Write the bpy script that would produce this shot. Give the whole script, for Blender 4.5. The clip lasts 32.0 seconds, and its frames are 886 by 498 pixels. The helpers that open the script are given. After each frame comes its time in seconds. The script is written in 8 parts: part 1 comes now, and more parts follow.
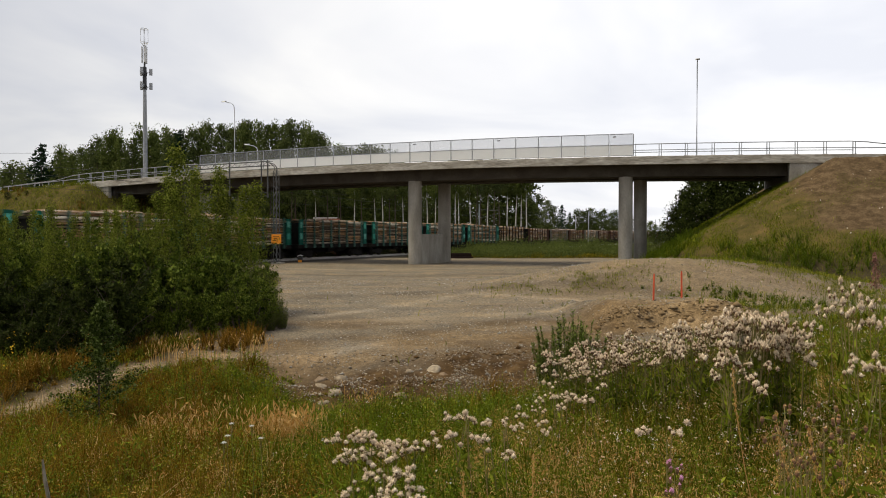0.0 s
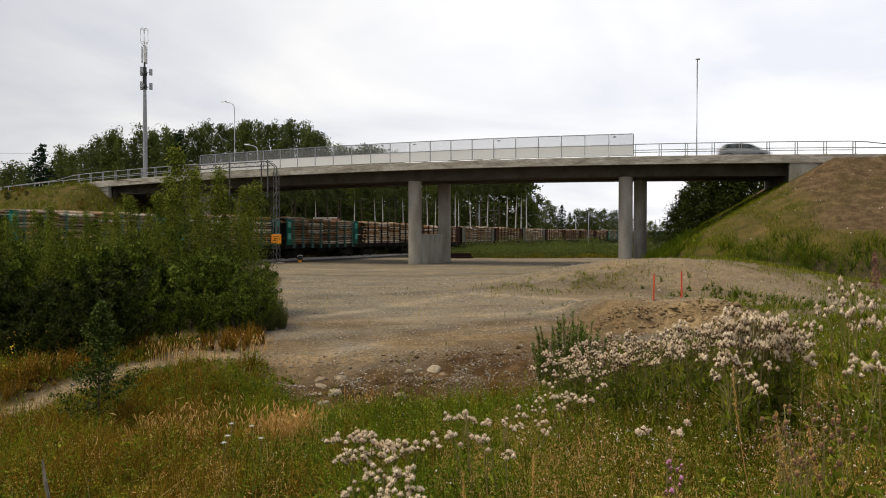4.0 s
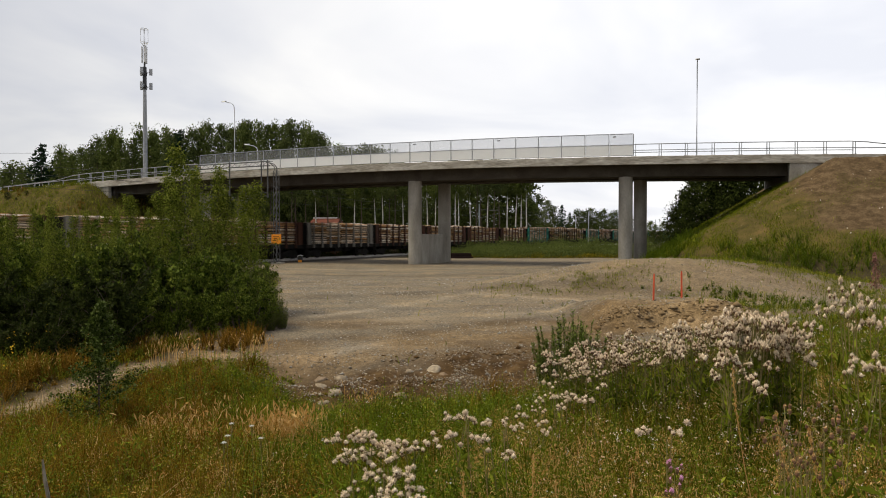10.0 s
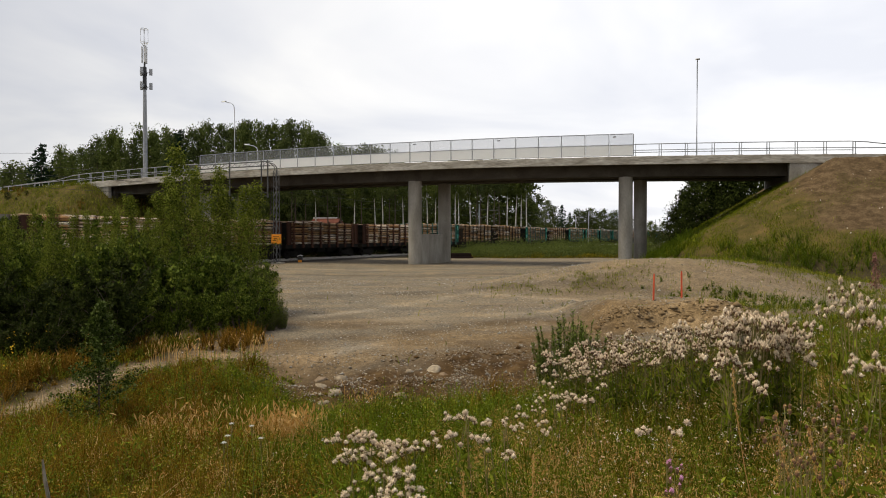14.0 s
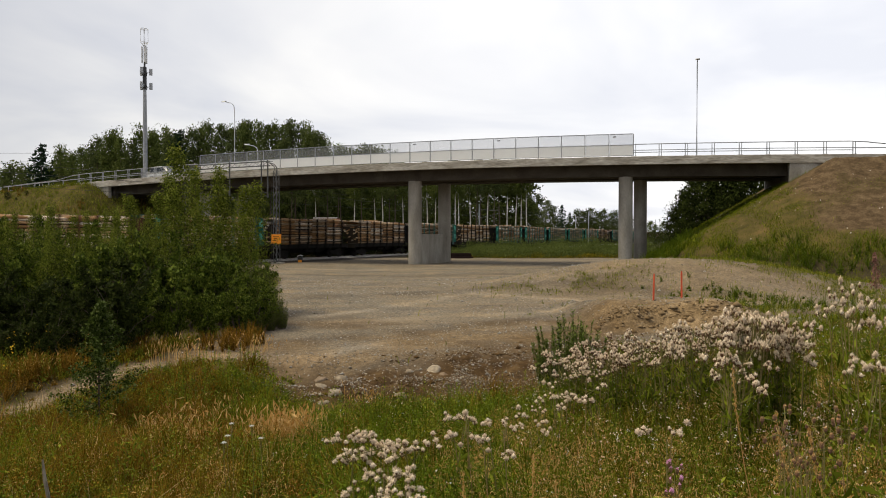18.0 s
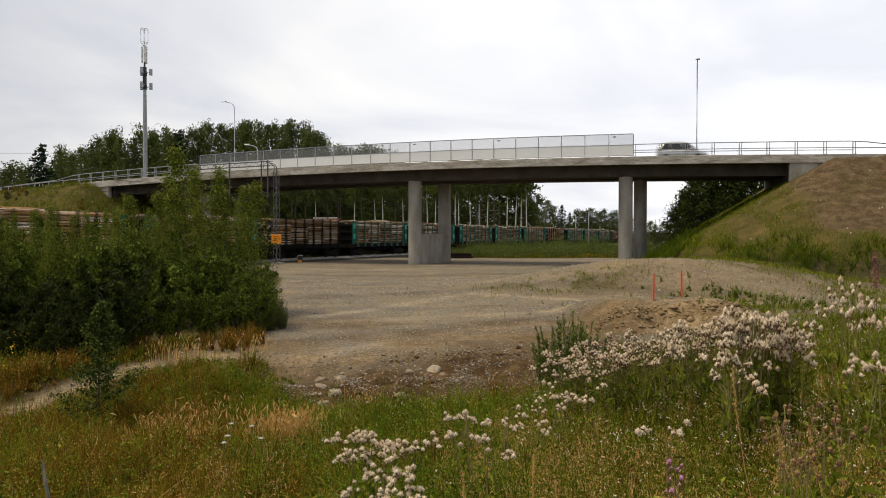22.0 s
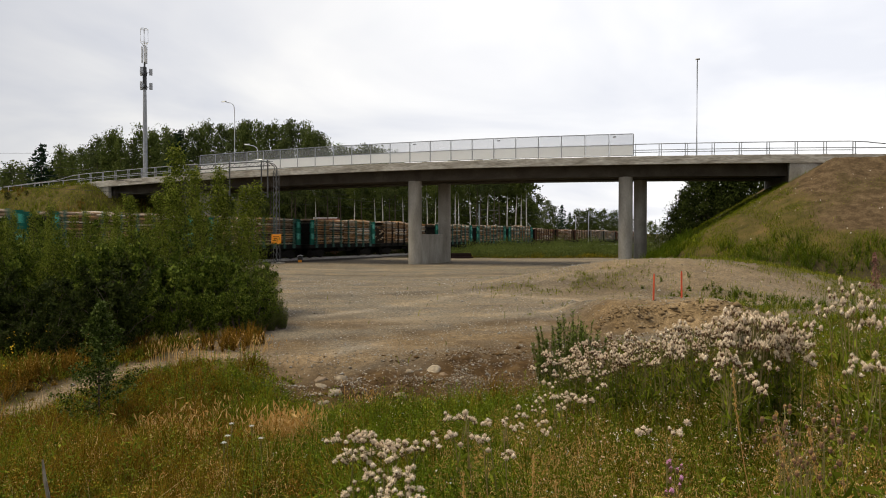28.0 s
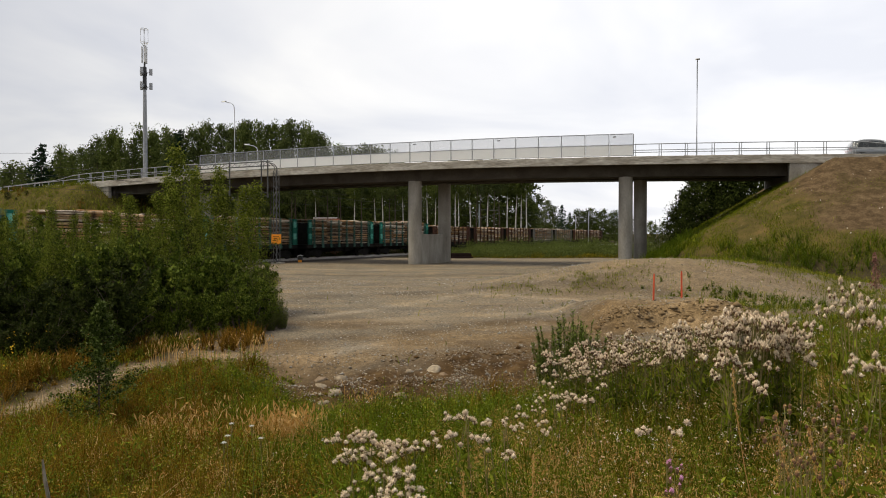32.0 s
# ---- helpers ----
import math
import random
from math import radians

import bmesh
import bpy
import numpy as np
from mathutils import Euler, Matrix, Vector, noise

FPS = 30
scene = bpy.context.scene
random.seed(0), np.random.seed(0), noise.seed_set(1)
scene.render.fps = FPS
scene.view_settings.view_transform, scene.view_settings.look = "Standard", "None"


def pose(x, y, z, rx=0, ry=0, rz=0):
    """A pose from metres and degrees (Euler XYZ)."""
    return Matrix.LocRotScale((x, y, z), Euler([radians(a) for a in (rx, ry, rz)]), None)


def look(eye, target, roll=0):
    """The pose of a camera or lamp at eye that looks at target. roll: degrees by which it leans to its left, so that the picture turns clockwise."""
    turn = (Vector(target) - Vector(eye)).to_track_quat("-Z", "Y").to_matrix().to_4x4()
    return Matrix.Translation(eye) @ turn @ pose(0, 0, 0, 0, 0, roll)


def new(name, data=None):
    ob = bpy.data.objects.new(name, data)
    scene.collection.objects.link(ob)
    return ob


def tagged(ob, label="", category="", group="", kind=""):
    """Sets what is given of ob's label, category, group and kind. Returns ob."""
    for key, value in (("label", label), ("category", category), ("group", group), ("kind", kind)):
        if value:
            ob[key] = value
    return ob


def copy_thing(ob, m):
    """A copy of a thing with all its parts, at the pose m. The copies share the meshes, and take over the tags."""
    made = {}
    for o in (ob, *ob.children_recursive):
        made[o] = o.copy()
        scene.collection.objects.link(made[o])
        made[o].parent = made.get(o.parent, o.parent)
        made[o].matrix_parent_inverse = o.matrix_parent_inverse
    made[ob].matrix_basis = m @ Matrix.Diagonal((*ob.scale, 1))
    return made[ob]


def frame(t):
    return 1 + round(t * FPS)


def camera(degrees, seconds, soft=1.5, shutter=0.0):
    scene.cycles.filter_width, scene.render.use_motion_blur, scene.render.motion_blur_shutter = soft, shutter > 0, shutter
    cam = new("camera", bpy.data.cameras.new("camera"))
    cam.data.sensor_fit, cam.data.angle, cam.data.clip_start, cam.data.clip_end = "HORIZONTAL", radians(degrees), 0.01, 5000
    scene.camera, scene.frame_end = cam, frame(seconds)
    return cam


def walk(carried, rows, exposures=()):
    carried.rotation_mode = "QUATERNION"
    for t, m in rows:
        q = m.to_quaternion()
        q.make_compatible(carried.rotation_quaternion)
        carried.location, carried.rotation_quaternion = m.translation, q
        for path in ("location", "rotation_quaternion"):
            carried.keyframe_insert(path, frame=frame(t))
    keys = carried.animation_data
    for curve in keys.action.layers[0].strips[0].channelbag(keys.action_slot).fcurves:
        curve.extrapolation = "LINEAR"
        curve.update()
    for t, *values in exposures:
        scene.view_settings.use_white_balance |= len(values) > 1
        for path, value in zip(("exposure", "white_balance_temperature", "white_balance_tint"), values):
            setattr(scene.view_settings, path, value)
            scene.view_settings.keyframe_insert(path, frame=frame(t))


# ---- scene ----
cam = camera(64.0, 32.0, soft=1.0, shutter=0.9)
EYE = pose(0, 0, 2.67, 88.95, 0, 0)
walk(cam, [(0, EYE), (32, EYE)], exposures=[(0, 0.45), (32, 0.45)])

# ---------------------------------------------------------------- world and sun
SUN_EL, SUN_AZ = radians(56), radians(-85)      # azimuth clockwise from +y


def build_world():
    w = bpy.data.worlds.new("overcast_sky")
    w.use_nodes = True
    nt = w.node_tree
    nt.nodes.clear()
    N, L = nt.nodes.new, nt.links.new
    out, bg = N("ShaderNodeOutputWorld"), N("ShaderNodeBackground")
    sky = N("ShaderNodeTexSky")
    sky.sky_type, sky.sun_disc = "NISHITA", False
    sky.sun_elevation, sky.sun_rotation = SUN_EL, SUN_AZ
    dim = N("ShaderNodeVectorMath")
    dim.operation = "SCALE"
    dim.inputs["Scale"].default_value = 0.073
    L(sky.outputs[0], dim.inputs[0])
    tc, sep = N("ShaderNodeTexCoord"), N("ShaderNodeSeparateXYZ")
    L(tc.outputs["Generated"], sep.inputs[0])
    lift = N("ShaderNodeMath")
    lift.operation = "ADD"
    lift.inputs[1].default_value = 0.16
    mx = N("ShaderNodeMath")
    mx.operation = "MAXIMUM"
    mx.inputs[1].default_value = 0.0
    L(sep.outputs["Z"], mx.inputs[0])
    L(mx.outputs[0], lift.inputs[0])
    comb = N("ShaderNodeCombineXYZ")
    for i, axis in enumerate("XY"):
        d = N("ShaderNodeMath")
        d.operation = "DIVIDE"
        L(sep.outputs[axis], d.inputs[0])
        L(lift.outputs[0], d.inputs[1])
        L(d.outputs[0], comb.inputs[i])
    n1 = N("ShaderNodeTexNoise")
    n1.inputs["Scale"].default_value, n1.inputs["Detail"].default_value = 0.75, 5.0
    n1.inputs["Roughness"].default_value, n1.inputs["Distortion"].default_value = 0.5, 0.5
    L(comb.outputs[0], n1.inputs["Vector"])
    ramp = N("ShaderNodeValToRGB")
    ramp.color_ramp.elements[0].position, ramp.color_ramp.elements[0].color = 0.37, (0.545, 0.555, 0.595, 1)
    ramp.color_ramp.elements[1].position, ramp.color_ramp.elements[1].color = 0.63, (0.738, 0.726, 0.710, 1)
    L(n1.outputs["Fac"], ramp.inputs[0])
    # the cloud is brightest ahead to the right and dimmer away from there
    dot = N("ShaderNodeVectorMath")
    dot.operation = "DOT_PRODUCT"
    dot.inputs[1].default_value = Vector((0.50, 0.80, 0.36)).normalized()
    L(tc.outputs["Generated"], dot.inputs[0])
    mr = N("ShaderNodeMapRange")
    mr.inputs["From Min"].default_value, mr.inputs["From Max"].default_value = 0.45, 1.0
    mr.inputs["To Min"].default_value, mr.inputs["To Max"].default_value = 0.84, 1.24
    L(dot.outputs["Value"], mr.inputs["Value"])
    sc = N("ShaderNodeVectorMath")
    sc.operation = "SCALE"
    L(ramp.outputs[0], sc.inputs[0])
    L(mr.outputs[0], sc.inputs["Scale"])
    mix = N("ShaderNodeMix")
    mix.data_type = "RGBA"
    mix.inputs["Factor"].default_value = 0.94
    L(dim.outputs[0], mix.inputs["A"])
    L(sc.outputs[0], mix.inputs["B"])
    L(mix.outputs["Result"], bg.inputs["Color"])
    bg.inputs["Strength"].default_value = 1.0
    L(bg.outputs[0], out.inputs[0])
    scene.world = w


build_world()
sun = new("sun", bpy.data.lights.new("sun", "SUN"))
sun.data.energy, sun.data.angle, sun.data.color = 2.7, radians(26), (1.0, 0.86, 0.61)
SD = Vector((math.sin(SUN_AZ) * math.cos(SUN_EL), math.cos(SUN_AZ) * math.cos(SUN_EL), math.sin(SUN_EL)))
sun.matrix_world = look(tuple(SD * 200), (0, 0, 0))

rng = np.random.default_rng(7)


# ---------------------------------------------------------------- materials
def material(name, stops, rough=0.8, metal=0.0, scale=3.0, detail=6.0, bump=0.0, bump_scale=40.0, by="noise", fine=0.0, leafy=0.0, stretch=None, spec=0.3, own=0.75):
    """own: how far each island differs from its neighbours; stops: colours of a ramp driven by noise, by each island or by each object; fine: second, finer variation."""
    m = bpy.data.materials.new(name)
    m.use_nodes = True
    nt = m.node_tree
    N, L = nt.nodes.new, nt.links.new
    b = nt.nodes["Principled BSDF"]
    b.inputs["Roughness"].default_value, b.inputs["Metallic"].default_value = rough, metal
    b.inputs["Specular IOR Level"].default_value = 0.02 if leafy or by == "island" else spec
    tc = N("ShaderNodeTexCoord")
    vec = tc.outputs["Object"]
    if stretch:
        mp = N("ShaderNodeMapping")
        mp.inputs["Scale"].default_value = stretch
        L(vec, mp.inputs[0])
        vec = mp.outputs[0]
    noi = N("ShaderNodeTexNoise")
    noi.inputs["Scale"].default_value, noi.inputs["Detail"].default_value = scale, detail
    L(vec, noi.inputs["Vector"])
    drive = noi.outputs["Fac"]
    if by == "island":
        g = N("ShaderNodeNewGeometry")
        add = N("ShaderNodeMath")
        add.operation = "MULTIPLY_ADD"
        add.inputs[1].default_value = own
        half = N("ShaderNodeMath")
        half.operation = "MULTIPLY"
        half.inputs[1].default_value = 1 - own
        L(noi.outputs["Fac"], half.inputs[0])
        L(g.outputs["Random Per Island"], add.inputs[0])
        L(half.outputs[0], add.inputs[2])
        drive = add.outputs[0]
    elif by == "object":
        o = N("ShaderNodeObjectInfo")
        add = N("ShaderNodeMath")
        add.operation = "MULTIPLY_ADD"
        add.inputs[1].default_value = 0.6
        half = N("ShaderNodeMath")
        half.operation = "MULTIPLY"
        half.inputs[1].default_value = 0.4
        L(noi.outputs["Fac"], half.inputs[0])
        L(o.outputs["Random"], add.inputs[0])
        L(half.outputs[0], add.inputs[2])
        drive = add.outputs[0]
    ramp = N("ShaderNodeValToRGB")
    els = ramp.color_ramp.elements
    lo, hi = (0.28, 0.72) if by == "noise" else (0.02, 0.98)
    while len(els) < len(stops):
        els.new(0.5)
    for i, c in enumerate(stops):
        els[i].position = lo + (hi - lo) * i / max(1, len(stops) - 1)
        els[i].color = (*c, 1)
    L(drive, ramp.inputs[0])
    col = ramp.outputs[0]
    if fine:
        n2 = N("ShaderNodeTexNoise")
        n2.inputs["Scale"].default_value, n2.inputs["Detail"].default_value = bump_scale, 4.0
        L(vec, n2.inputs["Vector"])
        r2 = N("ShaderNodeMapRange")
        r2.inputs["From Min"].default_value, r2.inputs["From Max"].default_value = 0.3, 0.7
        r2.inputs["To Min"].default_value, r2.inputs["To Max"].default_value = 1 - fine, 1 + fine
        L(n2.outputs["Fac"], r2.inputs["Value"])
        s2 = N("ShaderNodeVectorMath")
        s2.operation = "SCALE"
        L(col, s2.inputs[0])
        L(r2.outputs[0], s2.inputs["Scale"])
        col = s2.outputs[0]
    L(col, b.inputs["Base Color"])
    if bump:
        n3 = N("ShaderNodeTexNoise")
        n3.inputs["Scale"].default_value, n3.inputs["Detail"].default_value = bump_scale, 5.0
        L(vec, n3.inputs["Vector"])
        bp = N("ShaderNodeBump")
        bp.inputs["Strength"].default_value, bp.inputs["Distance"].default_value = bump, 0.03
        L(n3.outputs["Fac"], bp.inputs["Height"])
        L(bp.outputs[0], b.inputs["Normal"])
    if leafy:
        tr, ms = N("ShaderNodeBsdfTranslucent"), N("ShaderNodeMixShader")
        L(col, tr.inputs["Color"])
        ms.inputs[0].default_value = leafy
        L(b.outputs[0], ms.inputs[1])
        L(tr.outputs[0], ms.inputs[2])
        L(ms.outputs[0], nt.nodes["Material Output"].inputs[0])
    return m


M = dict(
    concrete=material("pale_cast_concrete", [(0.20, 0.185, 0.155), (0.30, 0.28, 0.245), (0.40, 0.38, 0.34)], 0.85, scale=0.9, bump=0.15, bump_scale=18, fine=0.16, stretch=(1, 1, 0.35), spec=0.15),
    concrete_edge=material("weathered_edge_concrete", [(0.20, 0.18, 0.145), (0.36, 0.335, 0.29), (0.50, 0.48, 0.44)], 0.85, scale=0.9, bump=0.15, bump_scale=4, fine=0.3, stretch=(0.6, 0.6, 3), spec=0.15),
    # concrete coloured near-black: the shade below the deck is in this colour
    girder=material("shade_dark_girder_concrete", [(0.045, 0.038, 0.030), (0.085, 0.074, 0.060)], 0.9, scale=0.8, bump=0.1, bump_scale=12, fine=0.2, spec=0.1),
    asphalt=material("asphalt", [(0.04, 0.04, 0.042), (0.065, 0.064, 0.062)], 0.9, scale=4, bump=0.2, bump_scale=80, fine=0.15),
    galv=material("galvanised_steel", [(0.24, 0.25, 0.26), (0.36, 0.37, 0.38)], 0.5, 0.5, scale=4, fine=0.06),
    galv_dark=material("dull_galvanised_steel", [(0.07, 0.072, 0.075), (0.14, 0.143, 0.147)], 0.65, 0.3, scale=4, fine=0.08),
    white_sheet=material("off_white_sheet", [(0.75, 0.76, 0.76), (0.83, 0.84, 0.84)], 0.55, scale=0.5, fine=0.04),
    green_paint=material("faded_green_paint", [(0.004, 0.060, 0.042), (0.007, 0.095, 0.068), (0.012, 0.13, 0.095)], 0.7, scale=1.2, fine=0.25, by="object", bump_scale=6, spec=0.15),
    pale_green=material("bleached_green_panel", [(0.02, 0.22, 0.17), (0.07, 0.34, 0.27), (0.22, 0.50, 0.43)], 0.7, scale=2, fine=0.25, by="object", bump_scale=5, spec=0.15),
    brown_paint=material("rust_brown_paint", [(0.028, 0.013, 0.009), (0.055, 0.024, 0.015), (0.085, 0.036, 0.022)], 0.75, scale=1.5, fine=0.2, by="object", spec=0.12),
    pale_paint=material("grey_white_paint", [(0.09, 0.08, 0.065), (0.19, 0.18, 0.155)], 0.7, scale=1.5, fine=0.2, by="object"),
    under=material("grimy_underframe", [(0.007, 0.007, 0.007), (0.018, 0.016, 0.014)], 0.9, scale=2, fine=0.2, spec=0.08),
    wheel=material("wheel_steel", [(0.010, 0.009, 0.008), (0.024, 0.021, 0.019)], 0.8, 0.2, scale=3, spec=0.1),
    bark=material("mixed_log_bark", [(0.04, 0.026, 0.017), (0.16, 0.095, 0.052), (0.40, 0.24, 0.12), (0.22, 0.18, 0.135), (0.64, 0.57, 0.47), (0.33, 0.25, 0.175), (0.09, 0.065, 0.045), (0.52, 0.43, 0.32)], 0.9, scale=2.5, fine=0.4, bump_scale=7, by="island", bump=0.2),
    bark_pale=material("pale_birch_logs", [(0.05, 0.03, 0.018), (0.26, 0.14, 0.06), (0.48, 0.33, 0.19), (0.12, 0.085, 0.06), (0.70, 0.62, 0.52), (0.36, 0.26, 0.17), (0.60, 0.48, 0.35)], 0.9, scale=2.5, fine=0.4, bump_scale=7, by="island", bump=0.2),
    rail=material("worn_rail_steel", [(0.40, 0.38, 0.36), (0.62, 0.60, 0.57)], 0.35, 0.5, scale=2),
    sleeper=material("concrete_sleeper", [(0.20, 0.19, 0.17), (0.28, 0.26, 0.24)], 0.9, scale=3, fine=0.15),
    ballast=material("rail_ballast", [(0.022, 0.018, 0.015), (0.05, 0.042, 0.035), (0.085, 0.075, 0.065)], 0.95, scale=9, bump=0.6, bump_scale=22, fine=0.35, spec=0.1),
    green_dark=material("dark_green_stakes", [(0.018, 0.070, 0.052), (0.055, 0.135, 0.105)], 0.7, scale=2, fine=0.2, by="object"),
    # near-black for the box that imitates shade between the logs
    core=material("log_gap_shade_black", [(0.010, 0.007, 0.005), (0.018, 0.012, 0.009)], 0.95, scale=3),
    old_timber=material("tarred_old_timber", [(0.014, 0.009, 0.008), (0.035, 0.02, 0.017)], 0.9, scale=3, fine=0.25, by="object", spec=0.1),
    orange=material("orange_sign", [(0.78, 0.26, 0.015), (0.85, 0.32, 0.02)], 0.6, scale=3),
    stake_red=material("red_orange_stake", [(0.55, 0.075, 0.03), (0.65, 0.11, 0.045)], 0.7, scale=6),
    stone=material("field_stone", [(0.20, 0.11, 0.060), (0.20, 0.16, 0.115), (0.28, 0.235, 0.175), (0.42, 0.375, 0.30)], 0.85, scale=2.2, by="object", fine=0.3, bump=0.5, bump_scale=14, spec=0.15),
    pebble=material("gravel_pebbles", [(0.13, 0.11, 0.09), (0.20, 0.175, 0.145), (0.25, 0.235, 0.21), (0.34, 0.32, 0.29), (0.55, 0.53, 0.50)], 0.9, scale=3, by="island", fine=0.1),
    leaf=material("birch_leaves", [(0.034, 0.050, 0.013), (0.082, 0.107, 0.025), (0.150, 0.174, 0.046)], 0.55, scale=0.5, by="island", leafy=0.3),
    leaf_dark=material("dark_tree_leaves", [(0.025, 0.039, 0.013), (0.072, 0.092, 0.029), (0.142, 0.162, 0.054)], 0.6, scale=0.3, by="island", leafy=0.25),
    # leaf colour darkened to carry the shade of the thicket's front and scrub
    leaf_alder_shade=material("shade_dark_alder_leaves", [(0.006, 0.010, 0.002), (0.021, 0.030, 0.006), (0.052, 0.066, 0.014)], 0.6, scale=0.3, by="island", leafy=0.2),
    # darker copy of the tree leaves; its tone stands for shade inside the wood
    leaf_wood_shade=material("wood_leaves_with_shade_tone", [(0.012, 0.019, 0.005), (0.040, 0.056, 0.012), (0.095, 0.115, 0.026)], 0.6, scale=0.3, by="island", leafy=0.25),
    leaf_shoot=material("young_birch_leaves", [(0.022, 0.036, 0.004), (0.070, 0.094, 0.011), (0.155, 0.185, 0.024), (0.30, 0.31, 0.06)], 0.55, scale=0.6, by="island", leafy=0.3),
    clod=material("soil_clods", [(0.035, 0.020, 0.009), (0.085, 0.052, 0.024), (0.15, 0.10, 0.055)], 0.95, scale=4, by="island", fine=0.2),
    bank_green=material("lush_bank_grass", [(0.036, 0.056, 0.003), (0.112, 0.148, 0.008), (0.26, 0.26, 0.022)], 0.7, scale=0.2, by="island", leafy=0.25),
    leaf_willow=material("willow_leaves", [(0.010, 0.019, 0.002), (0.038, 0.060, 0.007), (0.098, 0.132, 0.017), (0.24, 0.27, 0.045)], 0.5, scale=0.6, by="island", leafy=0.2),
    leaf_grey=material("grey_green_leaves", [(0.010, 0.019, 0.003), (0.030, 0.048, 0.008), (0.066, 0.093, 0.018), (0.22, 0.26, 0.10)], 0.55, scale=1.0, by="island", leafy=0.25),
    needle=material("spruce_needles", [(0.008, 0.020, 0.010), (0.018, 0.036, 0.016), (0.030, 0.052, 0.022)], 0.7, scale=0.5, by="island"),
    trunk=material("brown_bark", [(0.045, 0.034, 0.026), (0.10, 0.078, 0.06)], 0.95, scale=3, fine=0.3, bump=0.5, bump_scale=8, stretch=(1, 1, 0.2)),
    birch=material("birch_bark", [(0.16, 0.14, 0.12), (0.50, 0.48, 0.44), (0.62, 0.60, 0.56)], 0.85, scale=1.6, fine=0.3, bump_scale=4, stretch=(1, 1, 3)),
    grass=material("green_grass", [(0.011, 0.018, 0.0015), (0.062, 0.092, 0.004), (0.160, 0.198, 0.010), (0.40, 0.40, 0.036)], 0.6, scale=1.1, by="island", leafy=0.25, own=0.55),
    grass_olive=material("olive_grass", [(0.016, 0.016, 0.0015), (0.082, 0.075, 0.004), (0.19, 0.155, 0.011), (0.44, 0.33, 0.055)], 0.6, scale=1.1, by="island", leafy=0.25, own=0.55),
    leaf_sallow=material("sallow_leaves", [(0.026, 0.044, 0.006), (0.074, 0.108, 0.016), (0.21, 0.25, 0.065)], 0.55, scale=1.0, by="island", leafy=0.3),
    grass_dry=material("dry_grass", [(0.014, 0.009, 0.0015), (0.085, 0.048, 0.004), (0.205, 0.110, 0.010), (0.46, 0.29, 0.06)], 0.7, scale=1.1, by="island", leafy=0.2, own=0.55),
    grass_far=material("verge_grass", [(0.050, 0.066, 0.007), (0.135, 0.155, 0.017), (0.28, 0.255, 0.038)], 0.7, scale=0.2, by="island", leafy=0.25),
    weed=material("weed_leaves", [(0.026, 0.040, 0.004), (0.104, 0.135, 0.011), (0.27, 0.30, 0.032)], 0.5, scale=0.8, by="island", leafy=0.25),
    fluff=material("thistle_down", [(0.36, 0.26, 0.17), (0.60, 0.48, 0.35), (0.80, 0.69, 0.55), (0.93, 0.85, 0.72)], 0.95, scale=9, by="island", leafy=0.3, own=0.45),
    bract=material("dry_thistle_bracts", [(0.10, 0.055, 0.035), (0.20, 0.12, 0.075)], 0.9, scale=6, by="island"),
    stem=material("plant_stems", [(0.07, 0.085, 0.022), (0.15, 0.135, 0.05), (0.26, 0.19, 0.09)], 0.8, scale=1, by="island"),
    straw=material("straw_seed_heads", [(0.32, 0.17, 0.045), (0.50, 0.30, 0.10), (0.68, 0.50, 0.24)], 0.85, scale=2, by="island", leafy=0.3),
    sand_clod=material("sandy_clods", [(0.10, 0.065, 0.032), (0.18, 0.125, 0.068), (0.28, 0.21, 0.13)], 0.95, scale=4, by="island", fine=0.2),
    edge_gravel=material("mixed_edge_gravel", [(0.07, 0.043, 0.022), (0.18, 0.12, 0.065), (0.20, 0.195, 0.19), (0.28, 0.21, 0.135), (0.33, 0.32, 0.30), (0.58, 0.53, 0.46)], 0.9, scale=3, by="island", fine=0.1),
    grit=material("yard_grit", [(0.055, 0.038, 0.022), (0.14, 0.10, 0.058), (0.155, 0.148, 0.138), (0.22, 0.17, 0.11), (0.29, 0.265, 0.23)], 0.9, scale=3, by="island", fine=0.1),
    knapweed=material("knapweed_heads", [(0.18, 0.105, 0.045), (0.36, 0.225, 0.11), (0.58, 0.43, 0.25)], 0.9, scale=6, by="island", own=0.6),
    stalk=material("withered_stalks", [(0.05, 0.028, 0.010), (0.17, 0.10, 0.035), (0.36, 0.25, 0.10), (0.58, 0.45, 0.24)], 0.8, scale=1.5, by="island", leafy=0.2),
    herb=material("green_herb_leaves", [(0.012, 0.022, 0.002), (0.050, 0.082, 0.006), (0.115, 0.160, 0.012), (0.26, 0.29, 0.030)], 0.5, scale=1.6, by="island", leafy=0.25, own=0.5),
    herb_olive=material("yellowing_herb_leaves", [(0.020, 0.020, 0.002), (0.078, 0.074, 0.006), (0.165, 0.145, 0.012), (0.36, 0.29, 0.040)], 0.55, scale=1.6, by="island", leafy=0.25, own=0.5),
    herb_rust=material("withered_herb_leaves", [(0.028, 0.016, 0.002), (0.100, 0.056, 0.007), (0.215, 0.120, 0.016), (0.42, 0.26, 0.05)], 0.7, scale=1.6, by="island", leafy=0.2, own=0.5),
    clover=material("clover_leaves", [(0.030, 0.058, 0.004), (0.080, 0.135, 0.009), (0.16, 0.225, 0.020)], 0.55, scale=2.5, by="island", leafy=0.25, own=0.55),
